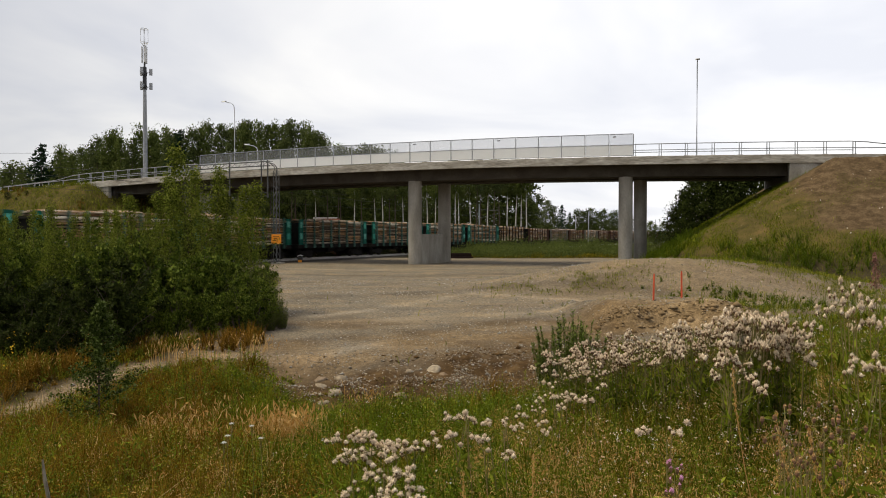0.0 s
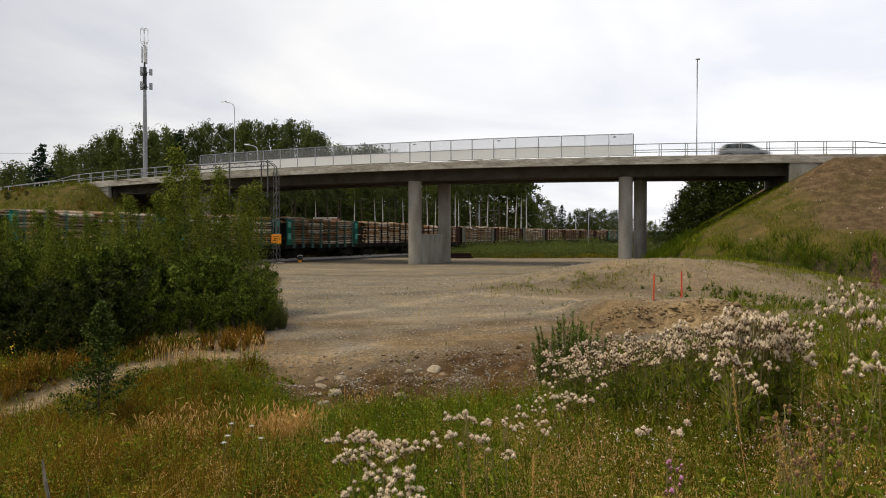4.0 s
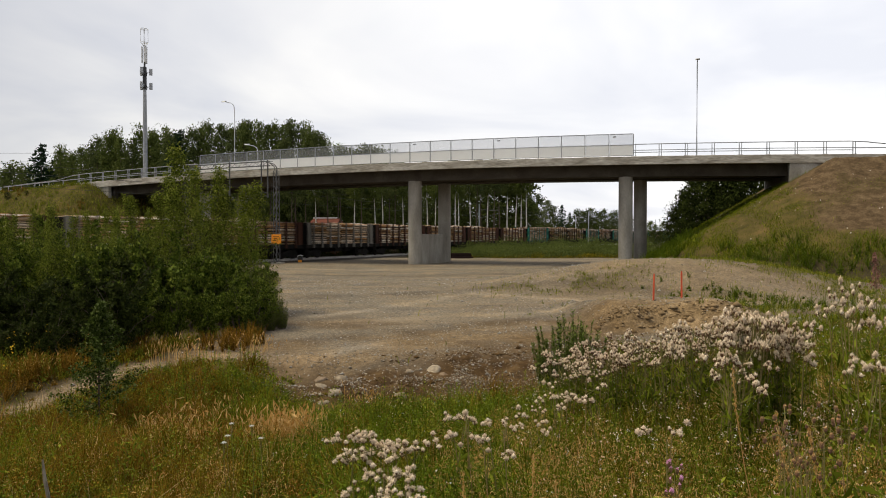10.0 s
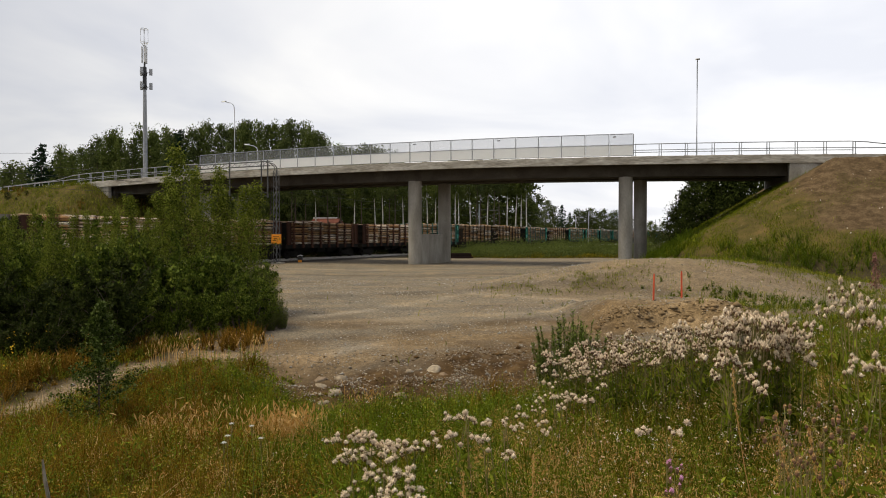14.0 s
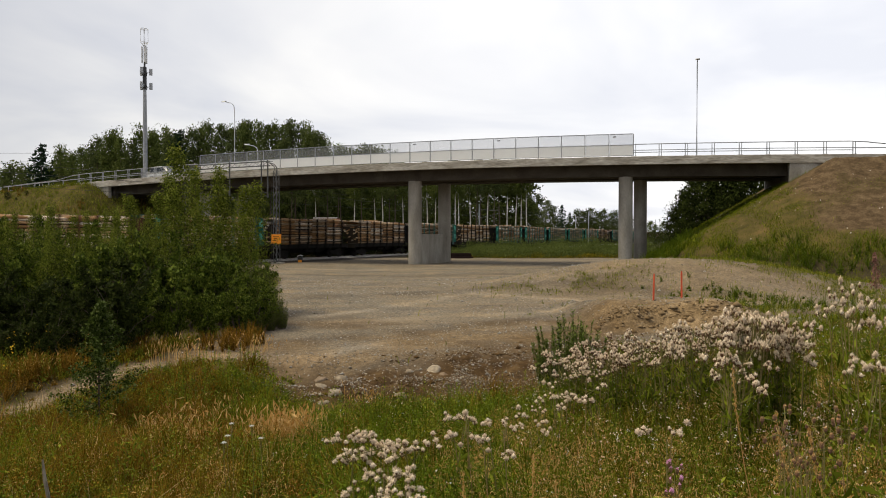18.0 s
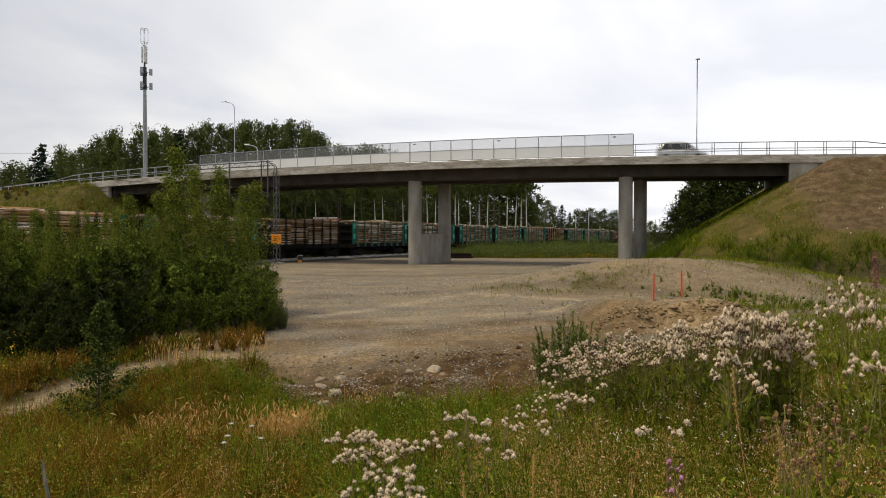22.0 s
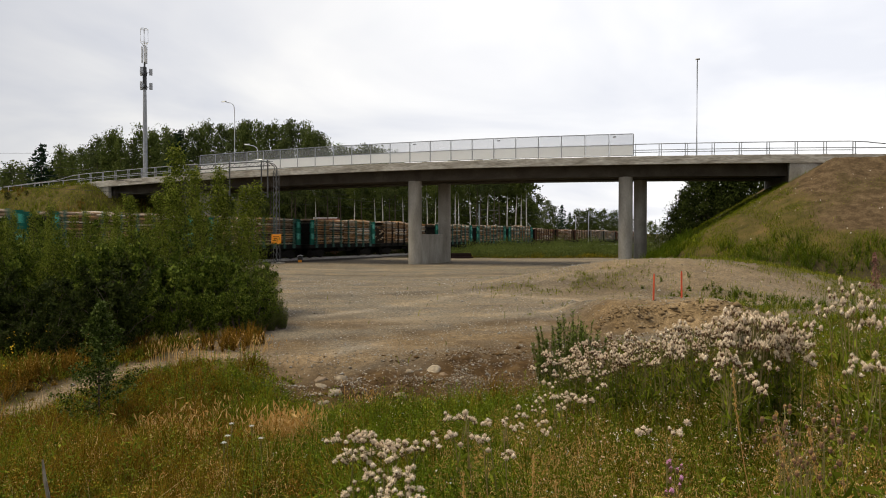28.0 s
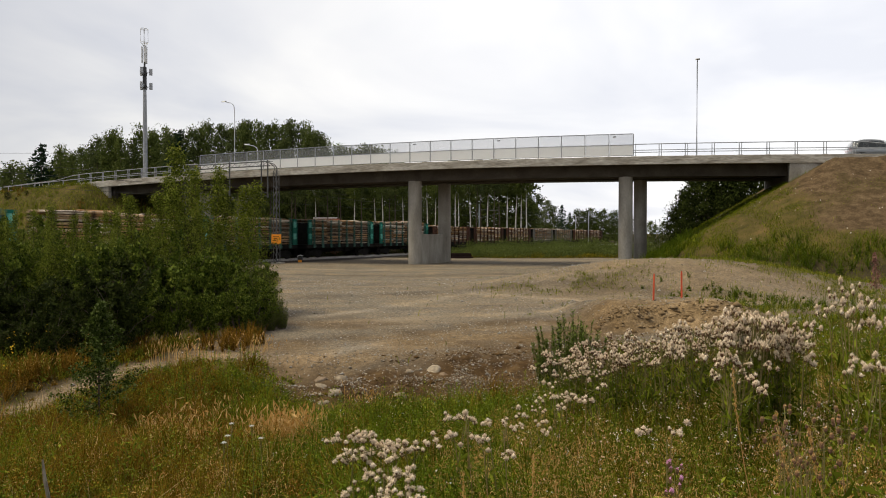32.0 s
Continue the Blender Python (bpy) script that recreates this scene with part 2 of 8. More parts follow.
    leaf_osier=material("osier_leaves", [(0.016, 0.026, 0.004), (0.055, 0.076, 0.010), (0.125, 0.155, 0.024), (0.24, 0.27, 0.060)], 0.5, scale=1.0, by="island", leafy=0.25, own=0.6),
    petal=material("white_petals", [(0.55, 0.55, 0.50), (0.78, 0.78, 0.74)], 0.7, scale=5, by="island", leafy=0.3),
    pink=material("pink_purple_petals", [(0.58, 0.26, 0.46), (0.80, 0.46, 0.68)], 0.7, scale=9, by="island", leafy=0.3),
    fireweed=material("fireweed_red", [(0.18, 0.085, 0.07), (0.33, 0.19, 0.16)], 0.8, scale=9, by="island", leafy=0.3),
    yellow=material("yellow_petals", [(0.55, 0.36, 0.02), (0.7, 0.5, 0.05)], 0.7, scale=9, by="island", leafy=0.3),
    lamp_grey=material("lamp_housing", [(0.30, 0.31, 0.33), (0.42, 0.43, 0.45)], 0.5, 0.3, scale=3),
    white_metal=material("white_enamel", [(0.62, 0.63, 0.64), (0.72, 0.72, 0.72)], 0.5, scale=3),
    dark_metal=material("dark_equipment", [(0.03, 0.03, 0.033), (0.07, 0.07, 0.075)], 0.7, 0.2, scale=3),
    wire=material("dark_wire", [(0.04, 0.04, 0.04), (0.07, 0.07, 0.07)], 0.6, 0.4, scale=3),
    car_silver=material("silver_car_paint", [(0.50, 0.51, 0.52), (0.56, 0.57, 0.58)], 0.3, 0.4, scale=2, spec=0.5),
    car_grey=material("grey_car_paint", [(0.22, 0.235, 0.25), (0.26, 0.275, 0.29)], 0.3, 0.5, scale=2, spec=0.5),
    tyre=material("tyre_rubber", [(0.015, 0.015, 0.015), (0.03, 0.03, 0.03)], 0.9, scale=5),
    glass_dark=material("car_window_glass", [(0.02, 0.025, 0.028), (0.03, 0.035, 0.04)], 0.12, 0.0, scale=2, spec=0.35),
    lens_red=material("red_tail_lens", [(0.35, 0.02, 0.015), (0.42, 0.03, 0.02)], 0.25, scale=2),
    dead_wood=material("grey_dead_wood", [(0.09, 0.075, 0.058), (0.26, 0.225, 0.18)], 0.9, scale=14, fine=0.35, bump=0.5, bump_scale=60, stretch=(1, 1, 0.2)),
    cladding=material("far_wall", [(0.10, 0.03, 0.02), (0.16, 0.05, 0.03)], 0.9, scale=1),
)


def mesh_net():
    """Fine wire mesh: mostly open, a little grey wire."""
    m = bpy.data.materials.new("fine_wire_mesh")
    m.use_nodes = True
    nt = m.node_tree
    N, L = nt.nodes.new, nt.links.new
    b = nt.nodes["Principled BSDF"]
    b.inputs["Base Color"].default_value, b.inputs["Roughness"].default_value, b.inputs["Metallic"].default_value = (0.30, 0.31, 0.33, 1), 0.55, 0.2
    tr, ms = N("ShaderNodeBsdfTransparent"), N("ShaderNodeMixShader")
    ms.inputs[0].default_value = 0.24
    L(tr.outputs[0], ms.inputs[1])
    L(b.outputs[0], ms.inputs[2])
    L(ms.outputs[0], nt.nodes["Material Output"].inputs[0])
    return m


M["net"] = mesh_net()


# ---------------------------------------------------------------- mesh helpers
def mesh_np(name, verts, faces, smooth=False):
    """A mesh from arrays: verts (n, 3); faces: a list of index arrays, each (m, 3) or (m, 4)."""
    me = bpy.data.meshes.new(name)
    verts = np.asarray(verts, dtype=np.float32).reshape(-1, 3)
    faces = [np.asarray(f, dtype=np.int32) for f in faces if len(f)]
    loops = np.concatenate([f.ravel() for f in faces])
    totals = np.concatenate([np.full(len(f), f.shape[1], dtype=np.int32) for f in faces])
    starts = np.concatenate([[0], np.cumsum(totals)[:-1]]).astype(np.int32)
    me.vertices.add(len(verts))
    me.vertices.foreach_set("co", verts.ravel())
    me.loops.add(len(loops))
    me.loops.foreach_set("vertex_index", loops)
    me.polygons.add(len(totals))
    me.polygons.foreach_set("loop_start", starts)
    me.polygons.foreach_set("loop_total", totals)
    if smooth:
        me.polygons.foreach_set("use_smooth", np.ones(len(totals), dtype=bool))
    me.update(calc_edges=True)
    return me


class Geo:
    """Collects boxes, tubes and sweeps for one mesh."""

    def __init__(self):
        self.v, self.f = [], []

    def add(self, verts, faces):
        o = len(self.v)
        self.v += [tuple(p) for p in verts]
        self.f += [tuple(o + i for i in q) for q in faces]
        return self

    def box(self, x0, x1, y0, y1, z0, z1, m=None, c=0.0):
        """A box; c chamfers its upright and level edges a little."""
        if c:
            pts = []
            for z, k in ((z0, c), (z0 + c, 0), (z1 - c, 0), (z1, c)):
                for (a, b) in ((x0 + k + c, y0 + k), (x1 - k - c, y0 + k), (x1 - k, y0 + k + c), (x1 - k, y1 - k - c),
                               (x1 - k - c, y1 - k), (x0 + k + c, y1 - k), (x0 + k, y1 - k - c), (x0 + k, y0 + k + c)):
                    pts.append((a, b, z))
            fs = [tuple(range(7, -1, -1)), tuple(range(24, 32))]
            for r in range(3):
                for i in range(8):
                    j = (i + 1) % 8
                    fs.append((r * 8 + i, r * 8 + j, r * 8 + 8 + j, r * 8 + 8 + i))
        else:
            pts = [(x, y, z) for z in (z0, z1) for x, y in ((x0, y0), (x1, y0), (x1, y1), (x0, y1))]
            fs = [(3, 2, 1, 0), (4, 5, 6, 7), (0, 1, 5, 4), (1, 2, 6, 5), (2, 3, 7, 6), (3, 0, 4, 7)]
        if m is not None:
            pts = [tuple(m @ Vector(p)) for p in pts]
        return self.add(pts, fs)

    def tube(self, path, radii, n=8, caps=True):
        path = [Vector(p) for p in path]
        if not hasattr(radii, "__len__"):
            radii = [radii] * len(path)
        o = len(self.v)
        for i, p in enumerate(path):
            d = (path[min(i + 1, len(path) - 1)] - path[max(i - 1, 0)]).normalized()
            side = d.cross(Vector((0, 0, 1)))
            if side.length < 1e-3:
                side = Vector((1, 0, 0))
            side.normalize()
            up = side.cross(d).normalized()
            for k in range(n):
                a = 2 * math.pi * k / n + math.pi / n
                self.v.append(tuple(p + side * (math.cos(a) * radii[i]) + up * (math.sin(a) * radii[i])))
        for i in range(len(path) - 1):
            for k in range(n):
                j = (k + 1) % n
                self.f.append((o + i * n + k, o + i * n + j, o + i * n + n + j, o + i * n + n + k))
        if caps:
            self.f.append(tuple(o + k for k in range(n - 1, -1, -1)))
            e = o + (len(path) - 1) * n
            self.f.append(tuple(e + k for k in range(n)))
        return self

    def rings(self, rows, close=True, caps=True):
        """Joins rows of points (all alike in length) into a skin."""
        o, n = len(self.v), len(rows[0])
        for r in rows:
            self.v += [tuple(p) for p in r]
        for i in range(len(rows) - 1):
            for k in range(n if close else n - 1):
                j = (k + 1) % n
                self.f.append((o + i * n + k, o + i * n + j, o + i * n + n + j, o + i * n + n + k))
        if caps:
            self.f.append(tuple(o + k for k in range(n - 1, -1, -1)))
            e = o + (len(rows) - 1) * n
            self.f.append(tuple(e + k for k in range(n)))
        return self

    def mesh(self, name, mat, smooth=False):
        me = bpy.data.meshes.new(name)
        me.from_pydata(self.v, [], self.f)
        if smooth:
            for p in me.polygons:
                p.use_smooth = True
        bm = bmesh.new()
        bm.from_mesh(me)
        bmesh.ops.recalc_face_normals(bm, faces=bm.faces)
        bm.to_mesh(me)
        bm.free()
        me.materials.append(mat)
        return me


def part(name, geo, mat, parent, label="", at=None, smooth=False):
    """Links a Geo, or a mesh made before, as one mesh object under a thing or a part."""
    me = geo.mesh(name, mat, smooth) if isinstance(geo, Geo) else geo
    ob = new(name, me)
    ob.parent = parent
    if at is not None:
        ob.matrix_basis = at
    return tagged(ob, label) if label else ob


def thing(name, label, category, at=None, group="", kind=""):
    ob = new(name)
    ob.empty_display_size = 0.2
    if at is not None:
        ob.matrix_basis = at
    return tagged(ob, label, category, group, kind)


def stuff(name, me, mat, label, category, parent=None):
    me.materials.append(mat)
    ob = new(name, me)
    if parent is not None:
        ob.parent = parent
    return tagged(ob, label, category, "", "stuff")


def smooth01(a, b, x):
    t = np.clip((x - a) / (b - a), 0, 1)
    return t * t * (3 - 2 * t)


def value_noise(x, y, s, seed=0):
    """Smooth noise in 0..1 on arrays."""
    x, y = np.asarray(x, float) / s + seed * 17.3, np.asarray(y, float) / s - seed * 9.1
    xi, yi = np.floor(x), np.floor(y)
    xf, yf = x - xi, y - yi
    xf, yf = xf * xf * (3 - 2 * xf), yf * yf * (3 - 2 * yf)

    def h(a, b):
        v = np.sin(a * 127.1 + b * 311.7 + seed * 74.7) * 43758.5453
        return v - np.floor(v)

    return (h(xi, yi) * (1 - xf) + h(xi + 1, yi) * xf) * (1 - yf) + (h(xi, yi + 1) * (1 - xf) + h(xi + 1, yi + 1) * xf) * yf


# ---------------------------------------------------------------- plan
# the bridge runs along an arc: d metres along its near edge (to the west positive), off metres across it (away)
BX, BY, BTH, BK = 15.92, 59.43, 0.2865, 0.002588
BR = 1 / BK
BCX, BCY = BX + BR * math.sin(BTH), BY + BR * math.cos(BTH)
WIDE = 11.0


def bz(d):
    """Top of the bridge's edge beam."""
    d = max(d, -40)
    return 9.42 - 0.00035 * (d - 17.5) ** 2 if d < 75 else 8.263 - 0.0403 * (d - 75)


def bp(d, off=0.0, z=0.0):
    """A point of the bridge; z above the top of the edge beam."""
    a = BTH + BK * d
    return Vector((BX - (math.sin(a) - math.sin(BTH)) / BK + off * math.sin(a), BY + (math.cos(BTH) - math.cos(a)) / BK + off * math.cos(a), bz(d) + z))


def bm_at(d, off=0.0, z=0.0):
    """A frame on the bridge: x along it (eastwards), y across it (away), z up."""
    a = BTH + BK * d
    p = bp(d, off, z)
    return Matrix(((math.cos(a), math.sin(a), 0, p.x), (-math.sin(a), math.cos(a), 0, p.y), (0, 0, 1, p.z), (0, 0, 0, 1)))


TX, TY, TDX, TDY, PITCH = -16.78, 74.84, 0.4404, 0.8978, 14.62     # the railway, by the wagons' middle line
TZ = 0.27


def tp(s, off=0.0, z=0.0):
    """A point of the railway: s metres along it (away), off to its right, z above the rails."""
    return Vector((TX + s * TDX + off * TDY, TY + s * TDY - off * TDX, TZ + z))


def tm(s, off=0.0, z=0.0):
    p = tp(s, off, z)
    return Matrix(((TDX, -TDY, 0, p.x), (TDY, TDX, 0, p.y), (0, 0, 1, p.z), (0, 0, 0, 1)))


def height(x, y):
    """The ground's height, on arrays."""
    x, y = np.asarray(x, float), np.asarray(y, float)
    # foreground bank that falls to a shallow hollow, then the edge of the gravel yard
    a = np.clip(x, -2, 6) * 0.75
    near = 1.05 - 1.32 * np.clip((y - 0.5) / (11.2 + a), 0, 1) + 0.27 * smooth01(12.2 + a * 0.5, 14.2 + a * 0.5, y)
    near = near - 0.24 * smooth01(-4.2, -3.0, x) * smooth01(3.4, 2.0, x) * smooth01(10.0, 12.6, y) * smooth01(15.8, 14.4, y)
    near = near + 0.16 * (value_noise(x, y, 0.55, 4) - 0.5) * smooth01(-4.2, -3.0, x) * smooth01(4.4, 3.0, x) * smooth01(11.5, 12.6, y) * smooth01(16.5, 15.0, y)
    right = 0.10 * np.clip(x - 2.0, 0, 14) * smooth01(30, 10, y)
    z = near + right
    # heap of gravel
    q = ((x - 12.0) / 8.2) ** 2 + ((y - 37.0) / 6.0) ** 2
    z = z + 1.50 * np.exp(-q ** 1.3)
    # low scarp of dug sand before the heap
    z = z + (0.58 + 0.20 * (value_noise(x, y, 0.8, 16) - 0.5)) * smooth01(17.8, 19.3, y + 0.9 * (value_noise(x, y, 1.2, 17) - 0.5)) * smooth01(30.0, 21.0, y) * smooth01(3.7, 5.0, x) * smooth01(9.6, 7.4, x)
    # road banks at both ends of the bridge
    dist = np.hypot(x - BCX, y - BCY)
    off = BR - dist
    ang = np.arctan2(BCX - x, BCY - y)
    d = (ang - BTH) / BK
    top = np.where(d < 75, 9.42 - 0.00035 * (d - 17.5) ** 2, 8.263 - 0.0403 * (d - 75)) - 0.32
    top = np.where(d < -40, 8.263 - 0.32, top)
    top = np.maximum(top, 0)
    across = np.maximum(np.maximum(-1.2 - off, off - WIDE - 1.2), 0)
    for along, k in ((d + 14.9, 1.62), (59.4 - d, 1.35)):
        r = np.hypot(np.maximum(along, 0), across)
        bank = top - r / k
        rough = 0.25 * (value_noise(x, y, 2.2, 3) - 0.5) * (across > 0)
        z = np.maximum(z, np.where(np.abs(d) < 300, bank + rough, -9))
    # railway bed
    s = (x - TX) * TDX + (y - TY) * TDY
    o = np.abs((x - TX) * TDY - (y - TY) * TDX)
    z = z - 0.06 * smooth01(4.2, 2.6, o) * (s > -90)
    # small unevenness
    z = z + 0.10 * (value_noise(x, y, 5.0, 1) - 0.5) * smooth01(200, 60, y) + 0.035 * (value_noise(x, y, 0.9, 2) - 0.5)
    # distant rise
    z = z + np.clip(np.hypot(x, y) - 320, 0, 3000) * 0.004
    return z


def hz(x, y):
    return float(height(np.array([x]), np.array([y]))[0])


PATH = ((-2.8, 21.0), (-4.0, 18.4), (-4.9, 16.4), (-5.6, 14.9), (-6.05, 13.8), (-6.5, 12.8), (-7.0, 11.9), (-8.2, 10.2), (-9.5, 8.6))


def path_dist(x, y):
    """Distance from the trodden path on the west side."""
    best = np.full(np.shape(x), 99.0)
    for (x0, y0), (x1, y1) in zip(PATH[:-1], PATH[1:]):
        dx, dy = x1 - x0, y1 - y0
        t = np.clip(((x - x0) * dx + (y - y0) * dy) / (dx * dx + dy * dy), 0, 1)
        best = np.minimum(best, np.hypot(x - x0 - t * dx, y - y0 - t * dy))
    return best


def grassy(x, y):
    """How far the ground is overgrown, 0..1."""
    x, y = np.asarray(x, float), np.asarray(y, float)
    n = value_noise(x, y, 2.0, 5) * 0.5 + value_noise(x, y, 0.6, 6) * 0.5
    # edge of the meadow against the yard: nearest where stones lie bare, farther out on both sides
    edge = 12.3 + 3.6 * (n - 0.5) + 1.3 * smooth01(0.0, 1.7, x) + 1.5 * smooth01(2.4, 5.0, x) + 4.5 * smooth01(5.5, 9.0, x) + 2.4 * smooth01(-0.9, -4.4, x) + 30 * smooth01(-5.0, -6.0, x - 0.16 * (18 - y))
    g = smooth01(edge + 1.0, edge - 0.8, y) * (y < 60)
    half = 0.20 + 0.12 * np.clip(y - 12, 0, 3) + 0.30 * np.clip(y - 15, 0, 5)
    g = g * smooth01(half - 0.1, half + 0.25, path_dist(x, y) + 0.3 * (n - 0.5))
    # verge between yard and railway, far ground
    o = (x - TX) * TDY - (y - TY) * TDX
    far = smooth01(84, 88, y) * smooth01(2.8, 4.0, np.abs(o))
    g = np.maximum(g, far)
    g = np.maximum(g, smooth01(-2.8, -4.5, o))
    # banks
    dist = np.hypot(x - BCX, y - BCY)
    off = BR - dist
    d = (np.arctan2(BCX - x, BCY - y) - BTH) / BK
    z = height(x, y)
    east = smooth01(0.6, 1.4, z) * (d < 2) * (y > 40)
    patch = value_noise(x, y, 5.0, 8) * 0.7 + value_noise(x, y, 1.3, 9) * 0.3
    low = smooth01(2.7, 1.4, z + 2.8 * (patch - 0.5))
    g = np.maximum(g, east * np.clip(smooth01(0.55, 0.75, patch) * 0.25 + low * 0.9 + 0.8 * smooth01(-12.4, -10.6, d + 2.0 * (patch - 0.5)), 0, 1))
    g = np.maximum(g, smooth01(0.3, 1.2, z) * (d > 40) * (y > 50))
    g = np.maximum(g, 0.9 * smooth01(13.0, 16.0, x + 0.2 * (y - 40)) * smooth01(38.5, 41.5, y) * (y < 60) * (z < 3.0))
    # sparse growth on the heap's east side
    heap = smooth01(11, 17, x) * smooth01(24, 28, y) * smooth01(46, 40, y)
    g = np.maximum(g, heap * smooth01(0.36, 0.56, patch) * 0.9)
    knoll = np.exp(-(((x - 11.6) / 2.2) ** 2 + ((y - 26.5) / 3.4) ** 2)) * smooth01(0.30, 0.48, n)
    g = np.maximum(g, knoll)
    sparse = np.exp(-(((x - 6.0) / 3.0) ** 2 + ((y - 33.0) / 2.0) ** 2)) * smooth01(0.38, 0.58, n)
    g = np.maximum(g, sparse)
    g = np.where((y < 16) & (x > 6), 1.0, g)
    g = np.where(y < 3, 1.0, g)
    return np.clip(g, 0, 1)


# ---------------------------------------------------------------- ground
def ground_material():
    m = bpy.data.materials.new("gravel_yard_and_soil")
    m.use_nodes = True
    nt = m.node_tree
    N, L = nt.nodes.new, nt.links.new
    b = nt.nodes["Principled BSDF"]
    b.inputs["Roughness"].default_value, b.inputs["Specular IOR Level"].default_value = 0.95, 0.05
    tc = N("ShaderNodeTexCoord")

    def noise_at(scale, detail=5.0, rough=0.55, stretch=None):
        n = N("ShaderNodeTexNoise")
        n.inputs["Scale"].default_value, n.inputs["Detail"].default_value, n.inputs["Roughness"].default_value = scale, detail, rough
        vec = tc.outputs["Object"]
        if stretch:
            mp = N("ShaderNodeMapping")
            mp.inputs["Scale"].default_value = stretch
            mp.inputs["Rotation"].default_value = (0, 0, 0.25)
            L(vec, mp.inputs[0])
            vec = mp.outputs[0]
        L(vec, n.inputs["Vector"])
        return n.outputs["Fac"]

    def ramp(fac, stops):
        r = N("ShaderNodeValToRGB")
        while len(r.color_ramp.elements) < len(stops):
            r.color_ramp.elements.new(0.5)
        for e, (p, c) in zip(r.color_ramp.elements, stops):
            e.position, e.color = p, (*c, 1)
        L(fac, r.inputs[0])
        return r.outputs[0]

    def mixed(fac, a, c, kind="MIX"):
        x = N("ShaderNodeMix")
        x.data_type, x.blend_type = "RGBA", kind
        if isinstance(fac, float):
            x.inputs["Factor"].default_value = fac
        else:
            L(fac, x.inputs["Factor"])
        L(a, x.inputs["A"])
        L(c, x.inputs["B"])
        return x.outputs["Result"]

    broad = ramp(noise_at(0.34, 6, 0.66, (0.8, 0.8, 1)), [(0.30, (0.103, 0.092, 0.076)), (0.42, (0.158, 0.129, 0.092)), (0.55, (0.128, 0.114, 0.093)), (0.68, (0.196, 0.152, 0.097)), (0.78, (0.150, 0.139, 0.122))])
    tracks = ramp(noise_at(0.42, 6, 0.62, (0.45, 1.15, 1)), [(0.3, (0.62, 0.62, 0.64)), (0.52, (1.0, 1.0, 1.0)), (0.66, (1.15, 1.1, 1.0)), (0.74, (1.65, 1.55, 1.35))])
    gravel = mixed(0.75, broad, tracks, "MULTIPLY")
    grain = ramp(noise_at(9.0, 6, 0.75), [(0.28, (0.35, 0.33, 0.32)), (0.5, (1.0, 1.0, 1.0)), (0.70, (1.9, 1.9, 1.95))])
    gravel = mixed(0.8, gravel, grain, "MULTIPLY")
    speck = ramp(noise_at(26.0, 3, 0.6), [(0.30, (0.45, 0.43, 0.40)), (0.48, (1.0, 1.0, 1.0)), (0.66, (1.75, 1.72, 1.65))])
    gravel = mixed(0.7, gravel, speck, "MULTIPLY")
    soil = ramp(noise_at(1.3, 6, 0.65), [(0.3, (0.016, 0.012, 0.006)), (0.55, (0.035, 0.028, 0.012)), (0.75, (0.065, 0.05, 0.02))])
    turf = ramp(noise_at(0.8, 6, 0.65), [(0.3, (0.034, 0.034, 0.009)), (0.5, (0.072, 0.060, 0.018)), (0.7, (0.125, 0.086, 0.034))])
    att = N("ShaderNodeAttribute")
    att.attribute_name = "grown"
    att2 = N("ShaderNodeAttribute")
    att2.attribute_name = "bank"
    att3 = N("ShaderNodeAttribute")
    att3.attribute_name = "loose"
    sand = ramp(noise_at(1.6, 6, 0.7), [(0.3, (0.042, 0.029, 0.016)), (0.5, (0.082, 0.056, 0.031)), (0.72, (0.150, 0.107, 0.064))])
    sand = mixed(0.5, sand, grain, "MULTIPLY")
    dirt = ramp(noise_at(2.4, 6, 0.7), [(0.3, (0.020, 0.011, 0.004)), (0.5, (0.058, 0.034, 0.014)), (0.66, (0.110, 0.070, 0.032)), (0.78, (0.175, 0.125, 0.072))])
    base = mixed(att2.outputs["Fac"], gravel, sand)
    att5 = N("ShaderNodeAttribute")
    att5.attribute_name = "ochre"
    ochre = ramp(noise_at(2.2, 7, 0.72), [(0.28, (0.092, 0.062, 0.033)), (0.5, (0.175, 0.124, 0.068)), (0.72, (0.30, 0.225, 0.138))])
    ochre = mixed(0.7, mixed(0.7, ochre, grain, "MULTIPLY"), speck, "MULTIPLY")
    base = mixed(att5.outputs["Fac"], base, ochre)
    base = mixed(att3.outputs["Fac"], base, dirt)
    base = mixed(att.outputs["Fac"], base, mixed(att2.outputs["Fac"], soil, turf))
    # wheel tracks: worn pale or damp dark streaks
    att4 = N("ShaderNodeAttribute")
    att4.attribute_name = "worn"
    one = N("ShaderNodeMath")
    one.operation = "ADD"
    one.inputs[1].default_value = 1.0
    L(att4.outputs["Fac"], one.inputs[0])
    worn = N("ShaderNodeVectorMath")
    worn.operation = "SCALE"
    L(base, worn.inputs[0])
    L(one.outputs[0], worn.inputs["Scale"])
    L(worn.outputs[0], b.inputs["Base Color"])
    bp_ = N("ShaderNodeBump")
    bp_.inputs["Strength"].default_value, bp_.inputs["Distance"].default_value = 0.7, 0.05
    L(noise_at(7.0, 8, 0.75), bp_.inputs["Height"])
    L(bp_.outputs[0], b.inputs["Normal"])
    return m


def axis(core0, core1, step, lo, hi):
    a = list(np.arange(core0, core1 + 1e-6, step))
    s, x = step, core1
    while x < hi:
        s *= 1.13
        x += s
        a.append(x)
    s, x, left = step, core0, []
    while x > lo:
        s *= 1.13
        x -= s
        left.append(x)
    return np.array(left[::-1] + a)


